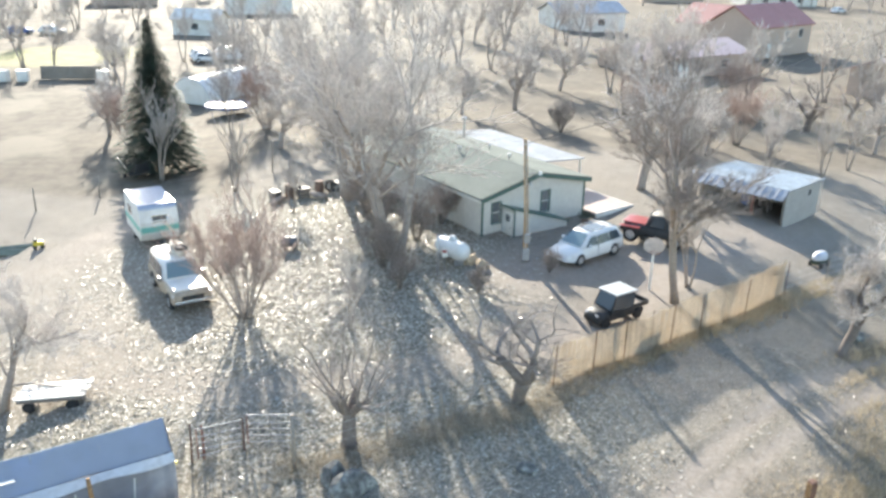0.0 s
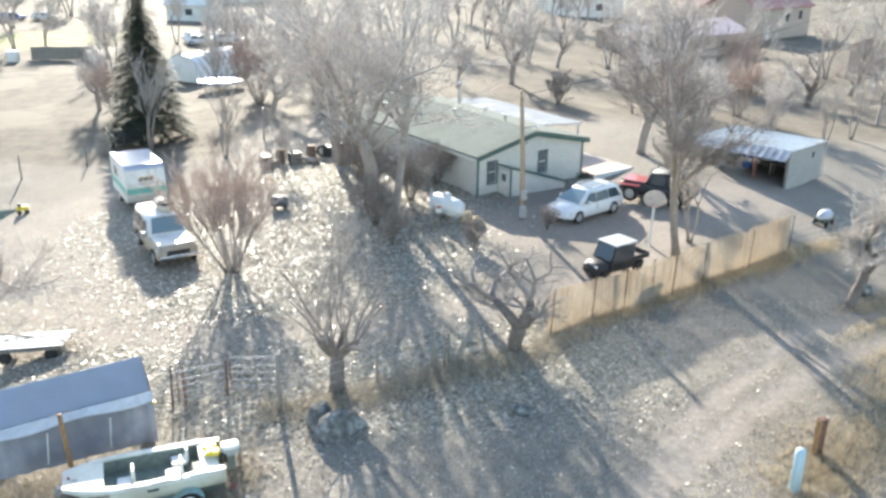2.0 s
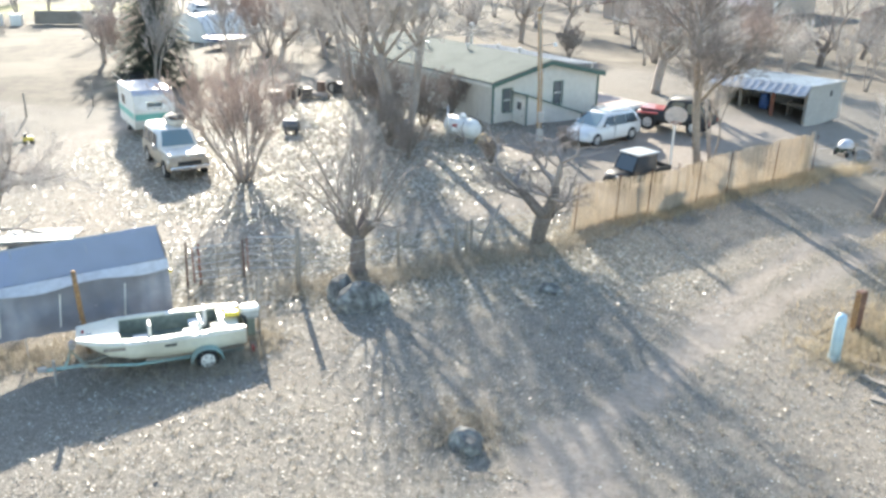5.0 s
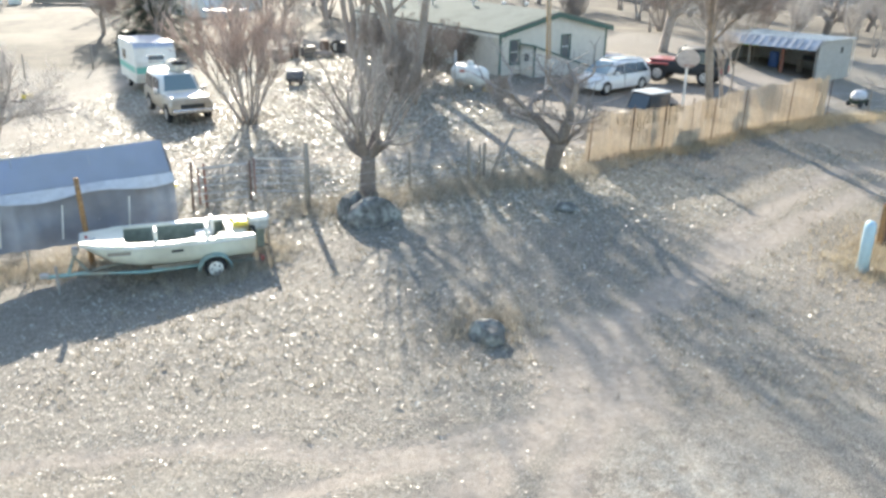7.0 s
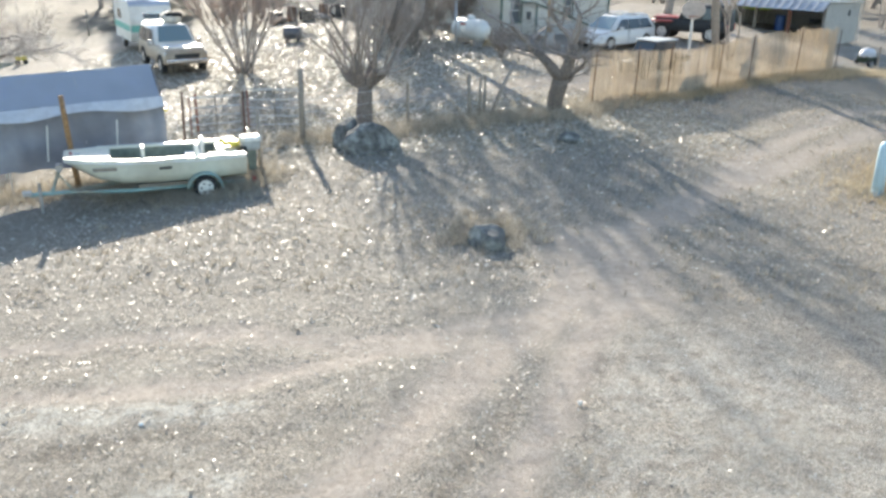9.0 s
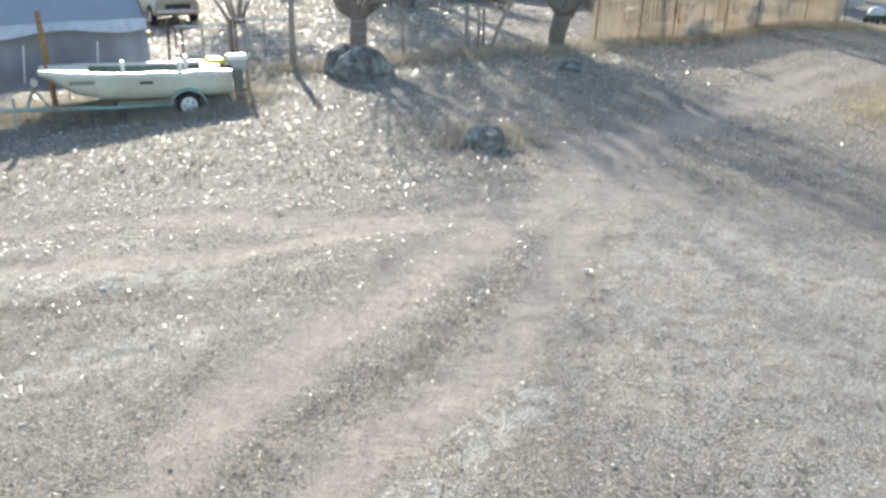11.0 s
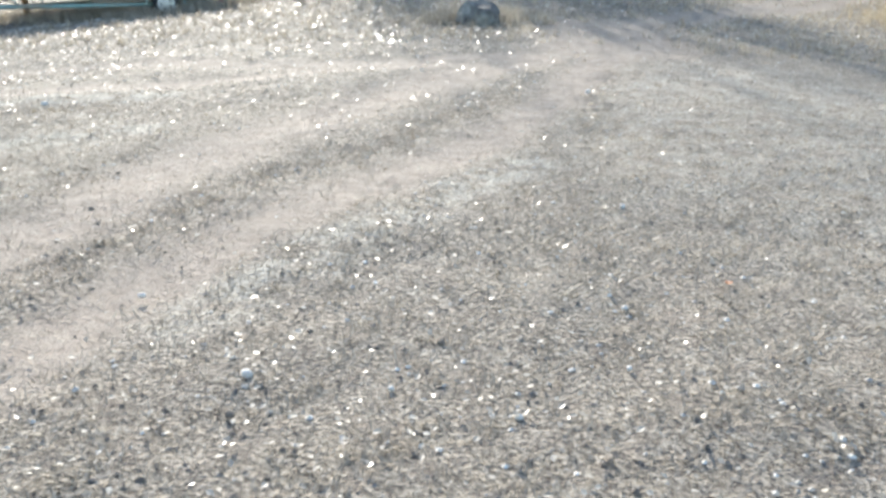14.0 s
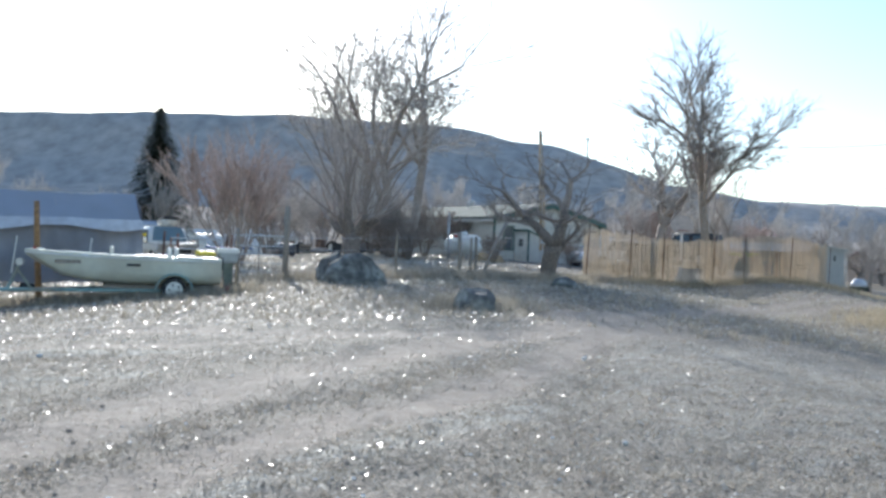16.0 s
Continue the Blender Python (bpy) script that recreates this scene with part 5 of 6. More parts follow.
    part("winch", Shape().tube([(2.5, -0.12, 0.82), (2.5, 0.12, 0.82)], 0.09, 10), PIPE, p)
    part("brace", Shape().tube([(2.25, 0, 0.24), (2.58, 0, 0.7)], 0.03, 6), TEAL, p)
    part("jack_stand", Shape().tube([(3.0, 0.1, -0.25), (3.0, 0.1, 0.5)], 0.035, 8), PIPE, t)


make_boat()


def make_shelter():
    """A tarpaulin over a pipe frame; x runs along the ridge, y towards the far side."""
    x0, y0 = -8.42, 22.98
    ob = thing("tarp_shelter", (x0, y0, 0), 180 + 30.5, "silver-blue tarpaulin shelter over a pipe frame", "shelter")
    rnd = random.Random(9)
    L = 7.5

    def g(x, y):
        a = radians(210.5)
        return land(x0 + x * math.cos(a) - y * math.sin(a), y0 + x * math.sin(a) + y * math.cos(a))

    def sheet(corner, nx, ny, wob, seed):
        sh = Shape()
        for i in range(nx + 1):
            for j in range(ny + 1):
                p = corner(i / nx, j / ny)
                k = noise.noise((p[0] * 1.1 + seed, p[1] * 1.3, p[2] * 1.6)) * wob
                k += noise.noise((p[0] * 3.3 + seed, p[1] * 2.3, p[2] * 0.8)) * wob * 0.5
                sh.v.append((p[0], p[1] + k * 0.7, p[2] + k * 0.5))
        for i in range(nx):
            for j in range(ny):
                a = i * (ny + 1) + j
                sh.f.append((a, a + 1, a + ny + 2, a + ny + 1))
        n = len(sh.v)
        sh.v += [(a, b, c - 0.012) for a, b, c in sh.v[:n]]
        sh.f += [tuple(n + q for q in reversed(f)) for f in sh.f]
        return sh
    sag = lambda u: -0.04 * math.sin(u * math.pi * 3) ** 2
    part("roof_sheet", sheet(lambda u, v: (u * L, 0.0 + v * 0.92, 2.43 - 0.02 * u * L - v * 0.70 + sag(u) * (0.3 + v)), 60, 12, 0.05, 1), TARP, ob, smooth=True)
    part("roof_sheet", sheet(lambda u, v: (u * L, 0.0 - v * 1.25, 2.43 - 0.02 * u * L - v * 0.75 + sag(u) * (0.3 + v)), 60, 12, 0.03, 4), TARP_WHITE, ob, "paler worn tarpaulin", smooth=True)
    part("side_sheet", sheet(lambda u, v: (u * L - 0.05, 0.92 + 0.12 * v + 0.09 * math.sin(u * 62 + 4 * math.sin(u * 11)) * v * (1.3 - v), 1.70 - 0.02 * u * L - v * (1.66 + g(0, 1) * 0 - 0.1 * u * 3)), 120, 16, 0.16, 7), TARP_GREY, ob, "sagging lower tarpaulin wall", smooth=True)
    part("end_sheet", sheet(lambda u, v: (-0.02 - 0.05 * math.sin(v * 3), -1.2 + u * 2.12, (2.41 - 0.65 * abs(-1.2 + u * 2.12) / 1.2) * (1 - v) + v * 0.0), 16, 14, 0.08, 11), TARP_GREY, ob, smooth=True)
    part("edge_band", sheet(lambda u, v: (u * L - 0.03, 1.0 + 0.16 * v, 1.73 - 0.02 * u * L - v * (0.24 + 0.06 * math.sin(u * 17))), 80, 4, 0.05, 15), TARP_WHITE, ob, "paler folded tarp edge", smooth=True)
    part("patch", Shape().box((4.6, 0.7, 2.02), (0.4, 0.16, 0.02)), WHITE, ob, "torn white patch")
    part("ridge_pipe", Shape().tube([(-0.05, 0, 2.40), (L, 0, 2.26)], 0.025, 8), PIPE, ob)
    for x in (0.05, 2.0, 3.9, 5.8, 7.4):
        for y, h in ((0.9, 1.66), (-1.22, 1.6)):
            part("pipe_leg", Shape().tube([(x, y, g(x, y) - 0.2), (x, y, h - 0.02 * x)], 0.022, 7), PIPE, ob)
            part("rafter_pipe", Shape().tube([(x, y, h - 0.02 * x), (x, 0, 2.38 - 0.02 * x)], 0.02, 7), PIPE, ob)
    for x in (1.2, 2.9, 4.4):
        part("tie_strap", Shape().tube([(x, 1.04, 1.2), (x + 0.1, 1.16, 0.3)], 0.02, 6), WHITE, ob)
    for k, (yy, zz) in enumerate(((1.05, 1.3), (0.6, 1.0))):
        part("ball_tie", Shape().tube([(-0.08, yy, zz), (-0.08, yy, zz + 0.09)], [0.03, 0.05], 8), YELLOW, ob)


make_shelter()


# ---- shed ----
def make_shed():
    x, y = 21.71, 49.87
    a = 45.0                                   # the closed end wall runs this way; the open front stands square to it
    s = thing("open_shed", (x, y, land(x, y) - 0.05), a, "grey metal pole shed with an open front and a ribbed awning", "shed")
    W, D, H = 5.9, 5.0, 2.35                    # front length along +y, depth along +x
    part("end_wall", Shape().box((D / 2, 0.05, H / 2 - 0.1), (D, 0.1, H + 0.1)), SHED_WALL, s)
    rib = Shape()
    for i in range(22):
        rib.box((0.13 + i * 0.25, -0.012, H / 2 - 0.1), (0.04, 0.03, H + 0.1))
    part("wall_ribs", rib, SHED_WALL, s)
    part("vent_hole", Shape().box((3.3, -0.03, 1.65), (0.35, 0.03, 0.35)), DARK, s)
    part("back_wall", Shape().box((D - 0.05, W / 2, H / 2 - 0.2), (0.1, W - 0.2, H - 0.2)), SHED_WALL, s)
    part("far_wall", Shape().box((D / 2, W - 0.05, H / 2 - 0.1), (D, 0.1, H + 0.1)), SHED_WALL, s)
    part("roof", Shape().slab([(-0.1, -0.15, H + 0.08), (D + 0.2, -0.15, H - 0.12), (D + 0.2, W + 0.15, H - 0.12), (-0.1, W + 0.15, H + 0.08)], 0.06), STEEL_SHED, s)
    aw = part("awning", Shape().slab([(-0.95, -0.15, H - 0.42), (-0.1, -0.15, H + 0.10), (-0.1, W + 0.15, H + 0.10), (-0.95, W + 0.15, H - 0.42)], 0.03), STEEL_SHED, s, "ribbed metal awning")
    for i in range(14):
        yy = -0.1 + i * 0.49
        part("awning_rib", Shape().slab([(-0.96, yy, H - 0.385), (-0.1, yy, H + 0.135), (-0.1, yy + 0.2, H + 0.135), (-0.96, yy + 0.2, H - 0.385)], 0.035), PIPE if i % 2 else STEEL_SHED, aw)
    rr = Shape()
    for i in range(26):
        yy = -0.1 + i * 0.25
        rr.slab([(-0.1, yy, H + 0.105), (D + 0.2, yy, H - 0.095), (D + 0.2, yy + 0.05, H - 0.095), (-0.1, yy + 0.05, H + 0.105)], 0.025)
    part("roof_ribs", rr, STEEL_SHED, s)
    for yy in (0.12, 2.2, 4.3, W - 0.12):
        part("front_post", Shape().box((0.08, yy, H / 2 - 0.1), (0.16, 0.16, H + 0.05)), ORANGE if yy == 2.2 else WOOD_GREY, s, "rust-red painted post" if yy == 2.2 else "")
    part("front_beam", Shape().box((0.08, W / 2, H - 0.08), (0.1, W, 0.18)), WOOD_GREY, s)

    def inside(u, v):
        ca, sa = math.cos(radians(a)), math.sin(radians(a))
        return x + u * ca - v * sa, y + u * sa + v * ca
    px, py = inside(1.6, 3.4)
    b = thing("barrel", (px, py, land(px, py)), 0, "blue plastic barrel inside the open shed", "barrel")
    part("drum", Shape().tube([(0, 0, 0), (0, 0, 0.05), (0, 0, 0.45), (0, 0, 0.85), (0, 0, 0.9)], [0.26, 0.29, 0.31, 0.29, 0.26], 16), BLUE, b, smooth=True)
    part("lid", Shape().tube([(0, 0, 0.895), (0, 0, 0.93)], 0.27, 16), BLUE, b)
    px, py = inside(1.2, 4.9)
    c = thing("kayak", (px, py, land(px, py) + 0.9), a + 90, "lime green plastic kayak stored in the shed", "kayak")
    part("hull", Shape().loft([[(xx, math.cos(q) * r, 0.2 + math.sin(q) * r * 0.55) for q in np.linspace(0, 2 * math.pi, 13)[:-1]] for xx, r in ((-1.2, 0.03), (-0.7, 0.24), (0, 0.32), (0.7, 0.24), (1.2, 0.03))]), LIME, c, smooth=True)
    part("cockpit_rim", Shape().tube([(math.cos(q) * 0.4, math.sin(q) * 0.2, 0.36) for q in np.linspace(0, 2 * math.pi, 13)], 0.02, 5), DARK, c)
    for y0 in (-0.32, 0.32):
        part("rack_leg", Shape().tube([(0.5, y0, -1.0), (0.5, y0, 0.05)], 0.03, 6), WOOD_GREY, c)
        part("rack_leg", Shape().tube([(-0.5, y0, -1.0), (-0.5, y0, 0.05)], 0.03, 6), WOOD_GREY, c)
    px, py = inside(2.2, 1.2)
    d = thing("workbench", (px, py, land(px, py)), a + 90, "dark cluttered bench inside the shed", "bench")
    part("top", Shape().box((0, 0, 0.85), (1.7, 0.7, 0.07)), WOOD_GREY, d)
    for u in (-0.75, 0.75):
        for v in (-0.28, 0.28):
            part("leg", Shape().box((u, v, 0.4), (0.09, 0.09, 0.84)), WOOD_GREY, d)
    part("tool_box", Shape().box((0.3, 0, 1.03), (0.6, 0.35, 0.28)), DARK, d, bevel=0.02)


make_shed()


# ---- poles, posts, tank, rocks, gates ----
def make_yard_things():
    x, y = 4.86, 41.7
    z = land(x, y)
    p = thing("utility_pole", (x, y, z), 0, "tan wooden utility pole with a meter box", "pole")
    part("shaft", Shape().tube([(0, 0, -0.4), (-0.1, 0, 3), (-0.32, 0, 6.55)], [0.13, 0.12, 0.09], 12), WOOD_POLE, p, smooth=True)
    part("meter_box", Shape().box((0.02, -0.16, 1.25), (0.3, 0.16, 0.5)), STEEL_SHED, p, bevel=0.015)
    part("conduit", Shape().tube([(-0.02, -0.14, 0), (-0.04, -0.14, 1.1)], 0.03, 6), PIPE, p)
    part("conduit", Shape().tube([(-0.04, -0.14, 1.5), (-0.28, -0.12, 6.0)], 0.025, 6), PIPE, p)
    part("lower_box", Shape().box((0.0, -0.2, 0.35), (0.34, 0.2, 0.62)), SHED_WALL, p, bevel=0.015)
    la = part("lamp_arm", Shape().tube([(-0.2, 0, 4.7), (0.5, -0.35, 4.9)], 0.02, 6), PIPE, p)
    part("lamp_head", Shape().tube([(0.5, -0.35, 4.78), (0.5, -0.35, 4.95)], [0.12, 0.07], 10), LAMP, la)
    part("insulator", Shape().tube([(-0.31, -0.1, 6.3), (-0.31, -0.22, 6.32)], 0.04, 8), WHITE, p)
    w = thing("overhead_wire", (0, 0, 0), 0, "thin sagging overhead cable", "cable")
    a, b = Vector((4.55, 41.7, z + 6.3)), Vector((62, 88, 17))
    part("cable", Shape().tube([a.lerp(b, k / 16) - Vector((0, 0, 6 * (k / 16) * (1 - k / 16))) for k in range(17)], 0.022, 4), DARK, w)
    # propane tank
    x, y = 0.95, 41.15
    z = land(x, y)
    t = thing("propane_tank", (x, y, z), -51, "white domed propane tank on low feet", "tank")
    prof = [(-1.15, 0.05), (-1.1, 0.28), (-0.95, 0.43), (-0.75, 0.49), (0.75, 0.49), (0.95, 0.43), (1.1, 0.28), (1.15, 0.05)]
    part("shell", Shape().tube([(px, 0, 0.72) for px, r in prof], [r for px, r in prof], 22), TANK, t, smooth=True)
    part("dome", Shape().tube([(0, 0, 1.14), (0, 0, 1.3), (0, 0, 1.38)], [0.2, 0.2, 0.12], 14), TANK, t, smooth=True)
    for px in (-0.65, 0.65):
        part("foot", Shape().box((px, 0, 0.13), (0.14, 0.7, 0.36)), STEEL_SHED, t)
    part("lifting_lug", Shape().box((-0.6, 0, 1.24), (0.12, 0.03, 0.1)), TANK, t)
    # pale blue utility marker and brown post
    x, y = 10.89, 20.35
    b = thing("marker_pedestal", (x, y, land(x, y)), 10, "pale blue round-topped utility pedestal", "post")
    part("shell", Shape().loft([[(0.15 * math.cos(q) * r, 0.15 * math.sin(q) * r, zz) for q in np.linspace(0, 2 * math.pi, 17)[:-1]] for zz, r in ((-0.2, 1.0), (1.2, 1.0), (1.3, 0.93), (1.37, 0.7), (1.4, 0.25))]), BLUE_POST, b, smooth=True)
    part("base_band", Shape().tube([(0, 0, 0.0), (0, 0, 0.12)], 0.165, 16), BLUE_POST, b)
    x, y = 12.17, 21.95
    c = thing("wooden_post", (x, y, land(x, y)), 25, "dark brown square-cut wooden post", "post")
    part("shaft", Shape().box((0, 0, 0.55), (0.26, 0.2, 1.5)), BROWN, c, bevel=0.02)
    part("board", Shape().box((-0.15, -0.02, 0.7), (0.05, 0.17, 1.1)), WOOD_POST, c)
    for i, (px, py, L, r) in enumerate(((12.99, 19.07, 4.2, -38), (12.42, 18.26, 3.4, -44), (13.82, 19.46, 4.8, -33), (12, 17.5, 2.6, -40))):
        pl = thing("plank", (px, py, land(px, py) + 0.05), r, "weathered grey plank lying in dry grass", "plank", "planks by the post")
        part("board", Shape().box((0, 0, 0), (L, 0.2, 0.06)), WOOD_GREY, pl, bevel=0.008)
    # wooden post before the tarp shelter
    x, y = -9.72, 20.25
    c = thing("wooden_post", (x, y, land(x, y)), 0, "orange-brown weathered wooden fence post", "post")
    part("shaft", Shape().tube([(0.12, 0, -0.4), (0.0, 0, 1.4), (-0.05, 0, 2.45)], [0.075, 0.07, 0.065], 10), WOOD_POST, c, smooth=True)
    part("wire_staple", Shape().tube([(0.05, -0.08, 1.0), (-0.05, -0.08, 1.0)], 0.01, 5), PIPE, c)
    # other posts
    for px, py, dx, h, r, m, lab in ((-4.38, 23.48, 0.02, 2.05, 0.085, WOOD_GREY, "grey weathered fence post"), (0.52, 26.1, -0.05, 1.35, 0.07, WOOD_GREY, "grey broken fence post"),
                                    (0.85, 26.2, 0.0, 1.2, 0.05, WOOD_GREY, "grey broken fence post"), (1.1, 26.35, 0.85, 1.75, 0.06, BARK, "dark leaning fence post"),
                                    (-6.3, 24.6, 0.0, 1.3, 0.035, BROWN, "brown steel gate post"), (-8.0, 24.1, 0.05, 1.5, 0.035, BROWN, "brown steel gate post"), (-7.6, 24.2, 0.0, 1.4, 0.04, ORANGE, "rusty steel gate post"),
                                    (-5.1, 21.0, 0.0, 1.5, 0.05, WOOD_GREY, "dark fence post behind the boat"), (-11.9, 58.6, 0.1, 2.3, 0.06, WOOD_GREY, "grey post with a bright tag"), (-23.7, 56.5, 0.0, 1.6, 0.06, WOOD_GREY, "grey wooden field fence post"),
                                    (-27.5, 54.8, 0.0, 1.6, 0.06, WOOD_GREY, "grey wooden field fence post"), (0.2, 39.2, 0.0, 2.2, 0.05, PIPE, "thin grey pole with a small sign")):
        q = thing("fence_post", (px, py, land(px, py)), 0, lab, "post")
        part("shaft", Shape().tube([(0, 0, -0.3), (dx * 0.5, 0, h * 0.5), (dx, 0, h)], [r, r * 0.95, r * 0.85], 9), m, q, smooth=True)
        part("top_cut", Shape().tube([(dx, 0, h - 0.005), (dx, 0, h + 0.012)], r * 0.8, 9), WHITE if "tag" in lab else WOOD_GREY, q)
    sg = thing("small_sign", (0.55, 39.6, land(0.5, 39.6)), -10, "small red and white sign on a stake", "sign")
    part("stake", Shape().tube([(0, 0, -0.2), (0, 0, 1.1)], 0.02, 6), PIPE, sg)
    part("plate", Shape().box((0, -0.03, 1.05), (0.3, 0.02, 0.4)), WHITE, sg, bevel=0.005)
    part("red_bar", Shape().box((0, -0.044, 1.15), (0.24, 0.008, 0.12)), RED, sg)
    # pipe gates between the shelter and the posts
    for gx, gy, r, L in ((-7.75, 24.05, 26, 1.5), (-6.2, 24.75, 4, 1.6)):
        g = thing("pipe_gate", (gx, gy, land(gx, gy)), r, "rusty brown pipe farm gate", "gate")
        for hh in (0.25, 0.5, 0.75, 1.0, 1.3):
            part("rail", Shape().tube([(0, 0, hh), (L, 0, hh)], 0.02 if hh < 1.2 else 0.028, 7), PIPE, g)
        for px in (0.0, L / 2, L):
            part("upright", Shape().tube([(px, 0, 0.15), (px, 0, 1.32)], 0.022, 7), ORANGE if px == 0 else WOOD_GREY, g)

    def rock(name, px, py, sx, sy, sz, seed, lab, stone=ROCK):
        rr = random.Random(seed)
        cuts = [(Vector((rr.gauss(0, 1), rr.gauss(0, 1), rr.gauss(0.3, 0.8))).normalized(), rr.uniform(0.7, 0.92)) for _ in range(16)]
        sh = Shape()
        bm = bmesh.new()
        bmesh.ops.create_icosphere(bm, subdivisions=4, radius=1)
        for v in bm.verts:
            n = v.co.normalized()
            k = 1 + 0.22 * noise.noise(n * 1.3 + Vector((seed, 0, 0))) + 0.10 * noise.noise(n * 3.1 + Vector((0, seed, 0))) + 0.04 * noise.noise(n * 8 + Vector((0, 0, seed)))
            p = n.copy()
            for cn, co in cuts:
                e = p.dot(cn) - co
                if e > 0:
                    p = p - cn * e * 0.92
            v.co = Vector((p.x * sx, p.y * sy, max(p.z, -0.35) * sz)) * (1 + (k - 1) * 0.5) * 1.12
        bm.verts.index_update()
        sh.v = [tuple(v.co) for v in bm.verts]
        sh.f = [tuple(v.index for v in f.verts) for f in bm.faces]
        bm.free()
        single(name, sh, stone, (px, py, land(px, py) + 0.08), seed * 40, lab, "rock")
    rock("boulder", -2.3, 22.3, 0.78, 0.55, 0.62, 1.0, "large lichen-covered boulder below a tree")
    rock("boulder", -2.95, 22.7, 0.42, 0.4, 0.72, 2.3, "dark boulder beside a larger one")
    rock("boulder", 0.6, 15.3, 0.44, 0.34, 0.30, 3.1, "grey-green boulder by the dirt track")
    rock("boulder", 3.4, 23.5, 0.36, 0.26, 0.22, 4.2, "small pale boulder in dry grass")
    rock("boulder", 19.78, 35.26, 0.5, 0.35, 0.3, 5.2, "low dark boulder in dry grass")
    rock("boulder", 1.95, 41.0, 0.5, 0.35, 0.4, 6.1, "tan boulder beside the propane tank", TAN_ROCK)
    rock("boulder", 2.5, 40.4, 0.42, 0.35, 0.3, 7.3, "tan boulder beside the propane tank", TAN_ROCK)
    # basketball hoop
    x, y = 10.82, 38.64
    h = thing("basketball_hoop", (x, y, land(x, y)), -8, "weathered basketball hoop with a round grey backboard", "hoop")
    part("pole", Shape().tube([(0, 0, -0.2), (0, 0, 2.35)], 0.06, 10), WHITE, h)
    part("backboard", Shape().loft([[(0.52 * math.cos(q), yy, 2.35 + 0.42 * math.sin(q)) for q in np.linspace(0, 2 * math.pi, 21)[:-1]] for yy in (-0.12, -0.08)]), mat("weathered_board", (0.50, 0.45, 0.42), 0.7, vary=0.2), h, bevel=0.01)
    part("rim", Shape().tube([(0.23 * math.cos(q), -0.38 + 0.23 * math.sin(q), 2.08) for q in np.linspace(0, 2 * math.pi, 15)], 0.015, 6), ORANGE, h)
    part("arm", Shape().tube([(0, 0, 2.2), (0, -0.12, 2.25)], 0.03, 6), PIPE, h)
    # covered mower by the far fence
    x, y = 21.69, 44.18
    m = thing("covered_mower", (x, y, land(x, y)), 40, "riding mower under a pale cloth", "mower")
    m.scale = (0.8, 0.8, 0.8)
    part("cloth", Shape().loft([[(0.75 * math.cos(q) * r, 0.45 * math.sin(q) * r, zz) for q in np.linspace(0, 2 * math.pi, 15)[:-1]] for zz, r in ((0.55, 1.0), (0.8, 0.95), (1.0, 0.7), (1.08, 0.25))]), TARP_WHITE, m, smooth=True)
    part("body", Shape().box((0, 0, 0.42), (1.3, 0.7, 0.35)), NEEDLE, m, bevel=0.04)
    for px in (-0.45, 0.5):
        for side in (-1, 1):
            wheel(m, px, side * 0.4, 0.22, 0.14, DARK)
    # bin on the lawn
    x, y = -7.95, 43.1
    b = thing("drum_stove", (x, y, land(x, y)), 0, "grey steel drum on the lawn", "drum")
    part("drum", Shape().tube([(-0.42, 0, 0.45), (-0.4, 0, 0.45), (0.4, 0, 0.45), (0.42, 0, 0.45)], [0.28, 0.31, 0.31, 0.28], 18), mat("dark_grey_steel", (0.13, 0.135, 0.15), 0.5, metal=0.3, vary=0.2), b, smooth=False)
    for px in (-0.28, 0.28):
        part("leg", Shape().box((px, 0, 0.1), (0.06, 0.5, 0.2)), DARK, b)
    # scrap along the yard's far edge
    rnd = random.Random(12)
    for i in range(16):
        f = i / 15
        px, py = -10.4 + 7.4 * f + rnd.uniform(-0.3, 0.3), 51.6 + 2.4 * f + rnd.uniform(-0.5, 0.7)
        k = i % 4
        s = thing(("crate", "log", "scrap_drum", "wheel_rim")[k], (px, py, land(px, py)), rnd.uniform(0, 180), ("weathered dark wooden crate among yard scrap", "cut tree log among yard scrap", "rusty steel drum among yard scrap", "old wheel leaning among yard scrap")[k], ("crate", "log", "drum", "wheel")[k], "scrap along the yard")
        if k == 0:
            for hh in (0.12, 0.34, 0.56):
                part("slat", Shape().box((0, 0.3, hh), (0.8, 0.03, 0.16)), WOOD_GREY, s)
                part("slat", Shape().box((0, -0.3, hh), (0.8, 0.03, 0.16)), WOOD_GREY, s)
            part("core", Shape().box((0, 0, 0.33), (0.76, 0.56, 0.62)), DARK, s)
        elif k == 1:
            part("stem", Shape().tube([(-0.7, 0, 0.2), (0, 0.06, 0.22), (0.75, 0, 0.2)], [0.2, 0.19, 0.16], 10), BARK, s, smooth=True)
            part("cut_end", Shape().tube([(0.75, 0, 0.2), (0.77, 0, 0.2)], 0.14, 10), WOOD_POLE, s)
        elif k == 2:
            part("drum", Shape().tube([(0, 0, 0), (0, 0, 0.28), (0, 0, 0.3), (0, 0, 0.58), (0, 0, 0.6), (0, 0, 0.86)], [0.28, 0.28, 0.3, 0.3, 0.28, 0.28], 16), STRAW_BALE, s)
            part("lid", Shape().tube([(0, 0, 0.86), (0, 0, 0.875)], 0.26, 16), BROWN, s)
        else:
            part("tread", Shape().tube([(math.cos(q) * 0.33, 0, 0.4 + math.sin(q) * 0.33) for q in np.linspace(0, 2 * math.pi, 17)], 0.09, 7), RUBBER, s, smooth=True)
            part("rim", Shape().tube([(0, -0.06, 0.4), (0, 0.06, 0.4)], 0.24, 14), RIM, s)
